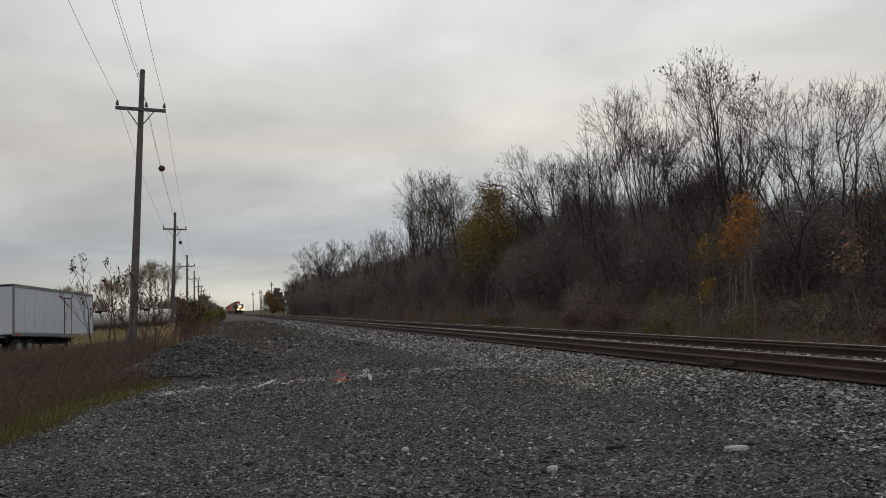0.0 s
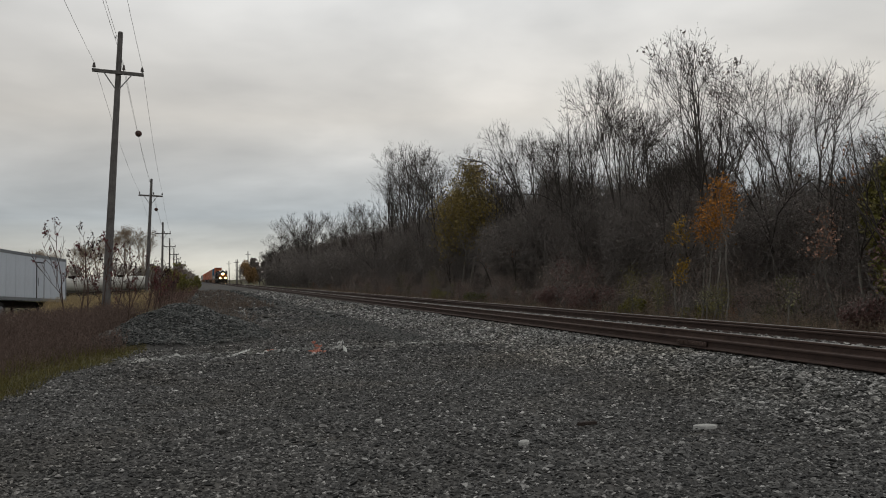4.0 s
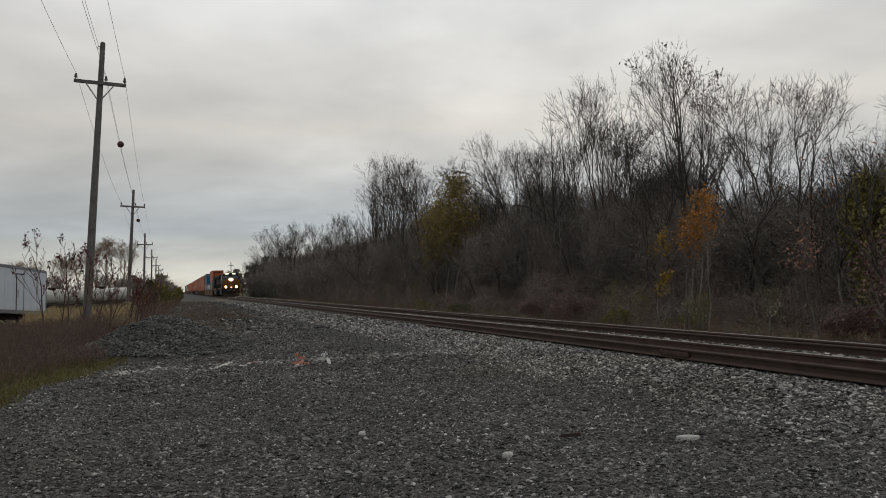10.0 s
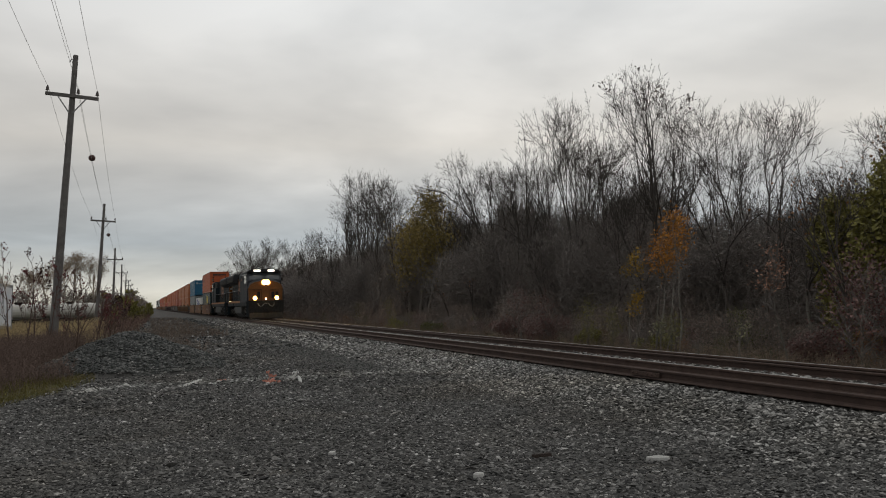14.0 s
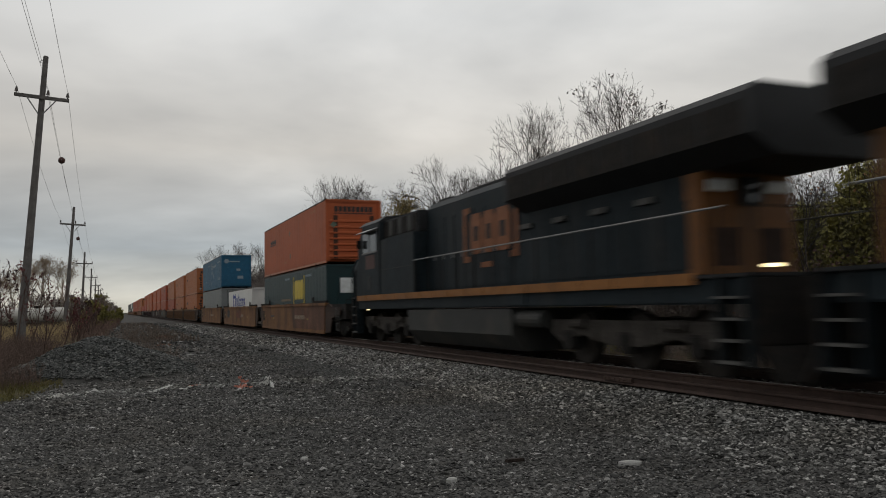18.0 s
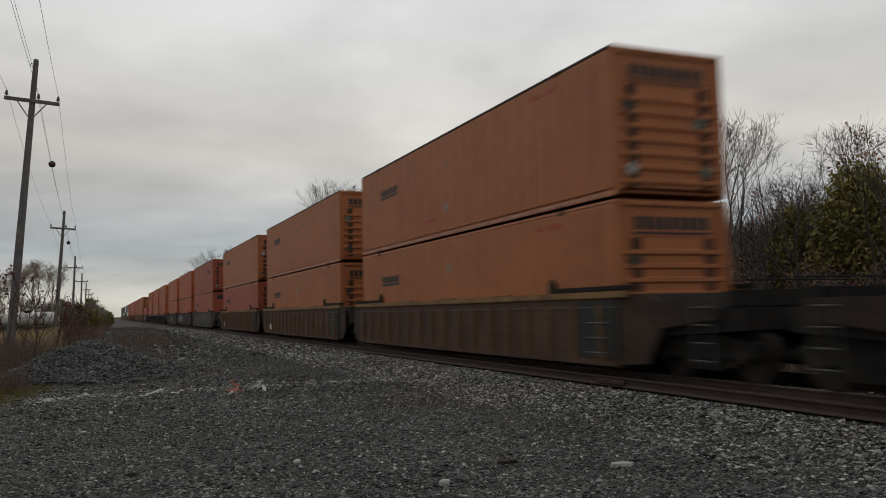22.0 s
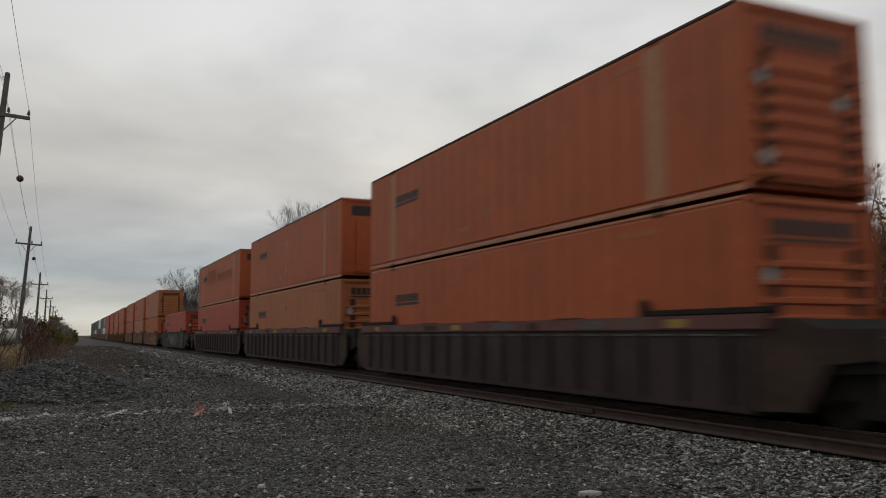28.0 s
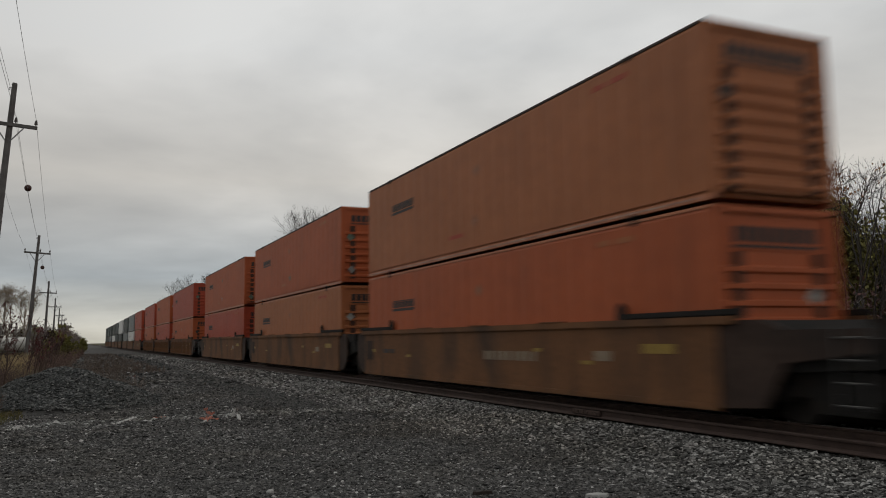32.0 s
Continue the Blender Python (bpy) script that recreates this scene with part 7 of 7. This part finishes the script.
def build_thicket():
    """Countless thin stems and twigs that fill the wood's depth."""
    r = np.random.default_rng(60)
    rng = random.Random(61)
    segs = []
    n = 5200
    ys = 9 + (230 - 9) * r.random(n) ** 1.9
    xs = 18.8 + 20 * r.random(n) ** 1.1
    zs = ground_z(xs, ys)
    for x, y, z in zip(xs, ys, zs):
        top = tree_height(x, y) * (0.25 + 0.33 * rng.random()) * (0.6 if y < 24 else 1.0)
        w = 0.006 + 0.00025 * y
        p = np.array([x, y, z - 0.1])
        q = p + np.array([rng.gauss(0, 0.5), rng.gauss(0, 0.5), top * 0.5])
        t = q + np.array([rng.gauss(0, 0.7), rng.gauss(0, 0.7), top * 0.5])
        segs += [(p, q, w * 1.6, w * 1.2), (q, t, w * 1.2, w * 0.6)]
        for _ in range(7):
            f = rng.uniform(0.1, 0.95)
            s = p + (q - p) * (2 * f) if f < 0.5 else q + (t - q) * (2 * f - 1)
            segs.append((s, s + np.array([rng.gauss(0, 0.5), rng.gauss(0, 0.5), rng.uniform(0.0, 0.8)]), w * 0.8, w * 0.5))
    v, f = bars_to_mesh("thicket", segs, 3)
    tagged(arrays("thicket", v, f, TWIG), "dense dark bare saplings filling the wood", "thicket", kind="stuff")
    # dead leaves that still hang in the undergrowth
    m = 30000
    y = 9 + 160 * r.random(m) ** 1.8
    x = 19 + 16 * r.random(m)
    z = ground_z(x, y) + 5.2 * r.random(m) ** 1.3
    v, f = leaves_at(np.stack([x, y, z], 1), 0.045, r)
    tagged(arrays("hanging_leaves", v, f, LEAF["brown"]), "dry brown leaves hanging in the undergrowth", "leaves", kind="stuff")
    # fine dead leaf and twig litter caught along the wood's open edge
    m = 200000
    y = 11 + 130 * r.random(m) ** 1.9
    x = 18.7 + 2.6 * r.random(m) + 0.5 * np.sin(y / 1.7) + 0.012 * y
    top = 4.3 + 0.9 * np.sin(y / 2.3) + 0.6 * np.sin(y / 0.9) + 0.02 * y
    z = ground_z(x, y) + np.maximum(np.where(y < 21, top - 0.9, top), 1.5) * r.random(m) ** 1.3
    v, f = leaves_at(np.stack([x, y, z], 1), 0.018 + 0.0004 * y[:, None], r)
    tagged(arrays("edge_foliage", v, f, LEAF["umber"]), "fine dead brown leaves on the twigs of the wood's edge", "leaves", kind="stuff")
    # low dead brush in front of the stems
    m = 110000
    y = 11 + 110 * r.random(m) ** 1.8
    x = 17.6 + 1.9 * r.random(m) + 0.4 * np.sin(y / 1.3) + 0.01 * y
    top = 1.7 + 0.6 * np.sin(y / 1.9) + 0.4 * np.sin(y / 0.8)
    z = ground_z(x, y) + np.maximum(top, 0.7) * r.random(m) ** 1.2
    v, f = leaves_at(np.stack([x, y, z], 1), 0.016 + 0.0004 * y[:, None], r)
    tagged(arrays("low_brush", v, f, LEAF["fawn"]), "low fawn dead brush along the foot of the wood", "brush", kind="stuff")


build_thicket()

# rank grass between the track and the wood
rr = np.random.default_rng(70)
ny = 7000
yy = 7 + 120 * rr.random(ny) ** 1.5
xx = rr.uniform(13.4, 17.8, ny)
weeds("trackside_weeds", "dead brown and straw weeds between track and wood", np.stack([xx, yy], 1), rr.uniform(0.15, 0.65, ny), TAN_WEED, 71, side=3, rad=0.006)
ny = 2500
yy = 7 + 90 * rr.random(ny) ** 1.4
xx = rr.uniform(13.8, 17.0, ny)
weeds("trackside_grass", "pale straw grass between track and wood", np.stack([xx, yy], 1), rr.uniform(0.3, 0.7, ny), DRY, 72, side=2, rad=0.005, lean=0.5, kind_label="grass")

# ---- far trees at the end of the line ----
def build_far():
    rng = random.Random(90)
    pr = [forked_meshes(300 + k, 10, 0.22, levels=6, trunk_share=0.14, angle=0.36, twig=0.014, fans=4, leaf_count=420, leaf_size=0.08, clump=0.2) for k in range(3)]
    for i, (x, y, h, w) in enumerate(((-7.4, 138, 10.6, 1.05), (-9.6, 136, 11.0, 1.05), (-11.6, 140, 10.4, 1.0), (-14.2, 139, 9.2, 0.95), (-16.4, 137, 8.0, 0.9), (-18.5, 141, 8.3, 1.0), (-21.0, 138, 7.6, 1.0), (-24.0, 141, 7.6, 1.0), (-27.5, 140, 7.8, 1.0), (-31.0, 143, 8.0, 1.0), (-35.0, 142, 8.0, 1.0))):
        make_tree("bare_tree", "broad round-topped bare tree beyond the parked trailers", pr[i % 3], (BARK, PALE_TWIG, LEAF["tawny"]), Matrix.LocRotScale((x, y, -0.2), Euler((0, 0, rng.uniform(0, 6))), (w * h / 10, w * h / 10, h / 10)), group="far trees")
    dense = tree_meshes(320, 6.5, 0.16, leaf_count=4200, leaf_size=0.24, leaf_zone=(0.5, 9), start=0.1, spread=0.65, fork=1.8, depth=3, twig=0.02, rise=0.2)
    for x, y, s, tone in ((18.5, 240, 0.9, "brown"), (-2.4, 84, 0.42, "lime"), (-6.0, 150, 0.62, "lime"), (-9, 155, 0.6, "lime"), (24, 226, 0.75, "brown"), (-3.0, 190, 0.8, "lime"), (-1.2, 96, 0.36, "lime"), (-2.2, 104, 0.42, "lime"), (0.0, 128, 0.3, "lime"), (0.6, 152, 0.34, "lime"), (1.2, 185, 0.4, "lime"), (-8, 400, 1.2, "brown"), (-16, 380, 1.3, "brown"), (27, 400, 1.6, "brown"), (34, 380, 1.7, "brown"), (44, 360, 1.8, "brown")):
        make_tree("leafy_tree", "round tree in dull autumn leaf beside the distant track", dense, (BARK, TWIG, LEAF[tone]), Matrix.LocRotScale((x, y, -0.2), Euler((0, 0, rng.uniform(0, 6))), (s, s, s)), group="far trees")
    # tawny leaf colour, painted paler and warmer for the headlights' glow on it
    headlit_tawny = leaf_mat("copper_brown_leaves", (0.3, 0.185, 0.085), 0.3)
    round_top = thicket_meshes(330, 7.7, 2.9, 2500, 12000, 0.15)
    make_tree("leafy_tree", "broad round tree in tawny autumn leaf beside the distant track", round_top, (BARK, PALE_TWIG, headlit_tawny), pose(15.0, 232, -0.2), group="far trees")


build_far()


# hedges and scrub that close the view on the near side and at the end of the line
def build_hedge():
    rng = random.Random(95)
    sc = [tree_meshes(330 + k, 3.2, 0.05, leaf_count=500, leaf_size=0.10, leaf_zone=(0.2, 5), clump=0.25, start=0.0, spread=0.7, fork=1.5, depth=2, twig=0.014, rise=0.5) for k in range(3)]
    for i in range(46):
        y = 105 + i * 4.2
        x = float(grass_edge(y)) - rng.uniform(1.0, 3.5)
        s = rng.uniform(0.7, 1.15)
        make_tree("scrub_bush", "dull brown scrub bush beside the line", sc[i % 3], (BARK, TWIG_RED if i % 2 else TWIG, LEAF[("brown", "brown", "lime", "brown", "maroon")[i % 5]]), Matrix.LocRotScale((x, y, -0.2), Euler((0, 0, rng.uniform(0, 6))), (s, s, s)), "bush", "scrub along the line")
    for i in range(26):
        x, y = -3.5 - i * 0.95, 112 + rng.uniform(-6, 8)
        s = rng.uniform(0.8, 1.2)
        make_tree("scrub_bush", "bare brown hedge bush behind the parked trailers", sc[i % 3], (BARK, TWIG, LEAF["brown"]), Matrix.LocRotScale((x, y, -0.2), Euler((0, 0, rng.uniform(0, 6))), (s, s, s)), "bush", "hedge behind the trailers")
    for i in range(14):
        x, y = 13 + i * 1.6 + rng.uniform(-0.6, 0.6), 215 + rng.uniform(-10, 60)
        s = rng.uniform(1.0, 1.6)
        make_tree("scrub_bush", "dull brown scrub bush at the end of the wood", sc[i % 3], (BARK, TWIG, LEAF["brown"]), Matrix.LocRotScale((x, y, -0.2), Euler((0, 0, rng.uniform(0, 6))), (s, s, s)), "bush", "scrub along the line")


build_hedge()


# ---- loose stone ----
def stone_mat(name, stops):
    m = bpy.data.materials.new(name)
    m.use_nodes = True
    add, link = nodes_of(m.node_tree), m.node_tree.links.new
    geo = add("ShaderNodeNewGeometry")
    cr = ramp(add, stops)
    link(geo.outputs["Random Per Island"], cr.inputs[0])
    co = add("ShaderNodeTexCoord")
    nz = add("ShaderNodeTexNoise", Scale=60.0, Detail=3.0)
    link(co.outputs["Object"], nz.inputs["Vector"])
    wide = add("ShaderNodeTexNoise", Scale=0.35, Detail=3.0)
    link(co.outputs["Object"], wide.inputs["Vector"])
    sm = add("ShaderNodeMath", operation="ADD")
    link(nz.outputs["Fac"], sm.inputs[0])
    link(wide.outputs["Fac"], sm.inputs[1])
    gr = ramp(add, [(0.35, 0.62), (0.65, 1.25)])
    hf = add("ShaderNodeMath", operation="MULTIPLY")
    link(sm.outputs[0], hf.inputs[0])
    hf.inputs[1].default_value = 0.5
    link(hf.outputs[0], gr.inputs[0])
    mx = add("ShaderNodeMix", data_type="RGBA", blend_type="MULTIPLY")
    mx.inputs["Factor"].default_value = 1.0
    link(cr.outputs[0], mx.inputs[6])
    link(gr.outputs[0], mx.inputs[7])
    mud = add("ShaderNodeTexNoise", Scale=0.22, Detail=5.0, Roughness=0.65, Distortion=0.6)
    link(co.outputs["Object"], mud.inputs["Vector"])
    mf = ramp(add, [(0.48, 0.0), (0.68, 0.35)])
    link(mud.outputs["Fac"], mf.inputs[0])
    tint = add("ShaderNodeMix", data_type="RGBA", blend_type="MULTIPLY")
    link(mf.outputs[0], tint.inputs["Factor"])
    link(mx.outputs[2], tint.inputs[6])
    tint.inputs[7].default_value = (0.92, 0.78, 0.58, 1)
    mx = tint
    p = add("ShaderNodeBsdfPrincipled", Roughness=0.9)
    p.inputs["Specular IOR Level"].default_value = 0.15
    link(mx.outputs[2], p.inputs["Base Color"])
    out = add("ShaderNodeOutputMaterial")
    link(p.outputs[0], out.inputs[0])
    return m


YARD = stone_mat("yard_stone", [(0.0, (0.03, 0.03, 0.03)), (0.45, (0.08, 0.079, 0.077)), (0.8, (0.138, 0.135, 0.13)), (0.955, (0.225, 0.22, 0.212)), (1.0, (0.44, 0.43, 0.415))])
BALLAST = stone_mat("ballast_stone", [(0.0, (0.03, 0.03, 0.029)), (0.35, (0.085, 0.084, 0.08)), (0.65, (0.18, 0.177, 0.169)), (0.88, (0.33, 0.324, 0.31)), (1.0, (0.52, 0.51, 0.49))])
HEAP = stone_mat("heap_stone", [(0.0, (0.03, 0.033, 0.033)), (0.6, (0.08, 0.083, 0.081)), (0.93, (0.15, 0.15, 0.145)), (1.0, (0.2, 0.2, 0.19))])


def build_stones():
    r = np.random.default_rng(80)

    def area(n, x0, x1, y0, y1, power=1.0):
        y = y0 + (y1 - y0) * r.random(n) ** power
        return np.stack([r.uniform(x0, x1, n), y], 1)

    def inside(p):
        wet = np.hypot((p[:, 0] - 3.05) / 0.75, (p[:, 1] - 58) / 6.0) < 1
        return p[(p[:, 0] > grass_edge(p[:, 1]) - 0.15) & (p[:, 0] < 8.75) & ~wet]

    a = inside(area(104000, -3.4, 7.2, 4.0, 15.0, 1.3))
    b = inside(area(50000, -3.0, 6.6, 14.5, 34.0, 1.4))
    c = inside(area(14000, -2.6, 6.5, 33.0, 130.0, 1.6))
    p = np.concatenate([a, b, c])
    size = np.concatenate([r.gamma(4, 0.0026, len(a)), r.gamma(4, 0.0038, len(b)), r.gamma(4, 0.011, len(c)) * (c[:, 1] / 45) ** 0.7]) + 0.006
    wheel_way = (p[:, 0] > 4.85 + 0.15 * np.sin(p[:, 1] / 3)) & (p[:, 0] < 6.1 + 0.1 * np.sin(p[:, 1] / 2)) & (p[:, 1] > 18 + 3 * r.random(len(p)))
    scatter_stones("yard_gravel", "loose dark crushed stone with scattered pale pieces", p[~wheel_way], size[~wheel_way], YARD, 81, 0.3)
    scatter_stones("wheel_way", "darker fine stone packed along the wheel way beside the ballast", p[wheel_way], size[wheel_way] * 0.85, HEAP, 87, 0.2)
    near = area(13000, -3.2, 8.6, -5.0, 4.0)
    scatter_stones("trodden_gravel", "crushed stone underfoot beside the track", near, r.gamma(4, 0.0036, len(near)) + 0.008, YARD, 89, 0.3)
    # ballast shoulder and cribs
    d = area(44000, 6.0, 8.72, 3.5, 30, 1.35)
    d = d[r.random(len(d)) < np.clip((d[:, 0] - 5.9 + 0.3 * np.sin(d[:, 1])) / 0.9, 0, 1)]
    e = area(14000, 6.1, 8.75, 29, 110, 1.5)
    q = np.concatenate([d, e])
    size = np.concatenate([r.gamma(5, 0.003, len(d)), r.gamma(7, 0.0055, len(e))]) + 0.007
    scatter_stones("ballast", "pale grey track ballast on the shoulder", q, size, BALLAST, 82, 0.35)
    rf = area(13000, 8.84, 9.3, 3, 60, 1.4)
    fines = scatter_stones("rusty_ballast", "rust-stained ballast packed round the tie ends", rf, r.gamma(6, 0.004, len(rf)) + 0.01, stone_mat("rusty_stone", [(0.0, (0.02, 0.014, 0.012)), (0.7, (0.05, 0.034, 0.028)), (0.95, (0.09, 0.066, 0.054)), (1.0, (0.11, 0.09, 0.075))]), 88, 0.3)
    fines.location.z = 0.06
    g = area(5200, 9.5, 10.65, 3, 40, 1.2)
    sz = np.minimum(r.gamma(7, 0.0036, len(g)) + 0.01, 0.042)
    crib = scatter_stones("crib_ballast", "pale ballast heaped between the rails", g, sz, BALLAST, 83, 0.4)
    crib.location.z = 0.13
    h = area(2600, 11.0, 13.2, 3, 50, 1.3)
    scatter_stones("far_ballast", "ballast on the far shoulder of the track", h, r.gamma(7, 0.004, len(h)) + 0.01, BALLAST, 84, 0.35)
    # stones of the heap
    k = area(36000, -3.0, 2.3, 22.0, 27.3)
    k = k[np.hypot((k[:, 0] + 0.35) / 2.5, (k[:, 1] - 24.6) / 2.45) < 1.02]
    scatter_stones("stone_heap", "low heap of dark crushed stone", k, r.gamma(5, 0.0042, len(k)) + 0.008, HEAP, 85, 0.3)
    # pale strip of fines across the yard
    s = area(2600, -1.6, 7.0, 18.3, 20.4)
    s = s[np.abs(s[:, 1] - 19.3 - 0.25 * np.sin(s[:, 0])) < r.gamma(2, 0.18, len(s))]
    scatter_stones("pale_fines", "thin strip of pale stone chips across the yard", s, r.gamma(5, 0.0045, len(s)) + 0.008, stone_mat("pale_chip", [(0.0, (0.10, 0.10, 0.095)), (0.6, (0.2, 0.2, 0.19)), (1.0, (0.42, 0.42, 0.4))]), 86, 0.45)


build_stones()


# ---- puddles ----
WATER = mat("still_puddle_water", (0.02, 0.019, 0.017), 0.02, spread=0.2, scale=0.6, spec=0.5)
for i, (x, y, a, b) in enumerate(((3.05, 58.0, 0.75, 6.0), (2.5, 45.0, 0.6, 2.6))):
    rng = random.Random(500 + i)
    n = 30
    ring = [(a * math.cos(2 * math.pi * k / n) * rng.uniform(0.6, 1.1), b * math.sin(2 * math.pi * k / n) * rng.uniform(0.6, 1.1)) for k in range(n)]
    top = max(float(np.max(ground_z(x + f * np.array([p[0] for p in ring]), y + f * np.array([p[1] for p in ring])))) for f in (0.0, 0.2, 0.4, 0.6, 0.8, 1.0))
    tagged(part("puddle", Geo().prism(ring, -0.06, 0.0, "z"), WATER, at=pose(x, y, top + 0.006)), "shallow puddle of still water on the gravel", "puddle", "puddles")

# ---- survey marks and flat slabs ----
def lump(seed, sx, sy, sz, n=9):
    rng = random.Random(seed)
    g = Geo()
    ring = [(math.cos(2 * math.pi * i / n) * sx * rng.uniform(0.75, 1.1), math.sin(2 * math.pi * i / n) * sy * rng.uniform(0.75, 1.1)) for i in range(n)]
    vs = [(x, y, -0.02) for x, y in ring] + [(x * 0.95, y * 0.95, sz * 0.7 * rng.uniform(0.7, 1.2)) for x, y in ring] + [(x * 0.6, y * 0.6, sz) for x, y in ring]
    fs = [(i + a, (i + 1) % n + a, (i + 1) % n + a + n, i + a + n) for a in (0, n) for i in range(n)] + [tuple(range(2 * n, 3 * n))]
    return g.add(vs, fs)


SLAB = mat("chalky_white_stone", (0.38, 0.375, 0.36), 0.9, spread=0.2, scale=9, fine=60, bump=0.3)
for i, (x, y, a, b, rot) in enumerate(((5.11, 7.45, 0.13, 0.055, -20), (3.06, 7.45, 0.075, 0.04, 10), (2.01, 9.28, 0.05, 0.04, 30), (3.6, 8.2, 0.03, 0.03, 0))):
    st = part("flat_stone", lump(i, a, b, 0.035), SLAB, at=pose(x, y, float(ground_z(x, y)) + 0.012, 0, 0, rot))
    tagged(st, "flat chalky white stone lying on the gravel", "stone", "flat white stones")
slab = part("wood_scrap", Geo().box(-0.12, 0.12, -0.03, 0.03, 0, 0.035, 0.006), TIE, at=pose(4.05, 8.05, 0.015, 0, 3, 15))
tagged(slab, "short dark scrap of timber on the gravel", "timber scrap")


def paint_mark(name, label, strokes, m, x, y):
    """Spray-painted stones laid out along short strokes."""
    t = thing(name, label, "survey mark", "survey marks", at=pose(x, y, float(ground_z(x, y))))
    rng = random.Random(len(strokes) * 7 + 1)
    for (x0, y0), (x1, y1) in strokes:
        n = max(3, int(math.hypot(x1 - x0, y1 - y0) / 0.042))
        for i in range(n):
            f = i / (n - 1)
            part("painted_stone", lump(i, rng.uniform(0.022, 0.042), rng.uniform(0.02, 0.035), rng.uniform(0.02, 0.035), 6), m, t, at=pose(x0 + (x1 - x0) * f + rng.gauss(0, 0.012), y0 + (y1 - y0) * f + rng.gauss(0, 0.02), 0.01))


PINK = mat("orange_pink_spray_paint", (0.42, 0.17, 0.125), 0.8, spread=0.25, scale=20)
CHALK = mat("white_spray_paint", (0.52, 0.52, 0.50), 0.8, spread=0.3, scale=20)
paint_mark("white_mark", "white spray-painted stroke on gravel", (((-0.2, -0.6), (0.2, 0.55)), ((0.12, 0.3), (0.24, 0.6))), CHALK, 1.01, 19.33)
paint_mark("orange_mark", "faint orange spray-painted dash on gravel", (((-0.12, 0.0), (0.12, 0.06)),), PINK, 1.74, 19.7)


def survey_flag(name, label, x, y, m, strips, seed):
    """Limp plastic strips on a short wire pin."""
    rng = random.Random(seed)
    t = thing(name, label, "survey flag", "survey flags", at=pose(x, y, float(ground_z(x, y))))
    part("pin", Geo().tube((0, 0, -0.05), (0.02, 0, 0.22), 0.004, 6), STEEL, t)
    for i in range(strips):
        a = rng.uniform(0, 6.28)
        p = [Vector((0.0, 0, rng.uniform(0.06, 0.24)))]
        for k in range(4):
            p.append(p[-1] + Vector((math.cos(a) * 0.044 + rng.gauss(0, 0.015), math.sin(a) * 0.03, rng.uniform(-0.05, 0.035))))
        vs = [q + Vector((0, 0, dz)) for q in p for dz in (-0.022, 0.022)]
        part("strip", Geo().add(vs, [(2 * k, 2 * k + 1, 2 * k + 3, 2 * k + 2) for k in range(4)]), m, t)


paint_mark("orange_mark", "orange spray-painted cross on gravel", (((-0.14, -0.45), (0.12, 0.45)), ((-0.16, 0.2), (0.16, -0.15))), PINK, 2.66, 18.6)
paint_mark("white_mark", "white spray-painted stroke on gravel", (((-0.06, -0.6), (0.1, 0.6)),), CHALK, 3.3, 18.7)
survey_flag("survey_flag", "crumpled orange survey flag on a wire pin in gravel", 2.64, 18.7, PINK, 7, 3)
survey_flag("survey_flag", "crumpled white survey flag on a wire pin in gravel", 3.26, 18.7, CHALK, 5, 8)


def motions():
    for ob, u in MOVING:
        z = ob["z"] if "z" in ob else 0.0
        walk(ob, [(t, pose(TRACK_X, train_y(u, t), z)) for t in (0, 2, 4, 6, 8, 10, 12, 14, 16, 20, 24, 28, 32)])
    # the locomotives' wheels roll without slipping: one row for each thirtieth of a second
    for axle, at in SPINNING:
        rows = []
        for k in range(32 * FPS + 1):
            turn = (train_y(0, 0) - train_y(0, k / FPS)) / 0.53
            rows.append((k / FPS, Matrix.Translation(at) @ Matrix.Rotation(turn, 4, "X")))
        walk(axle, rows)


motions()
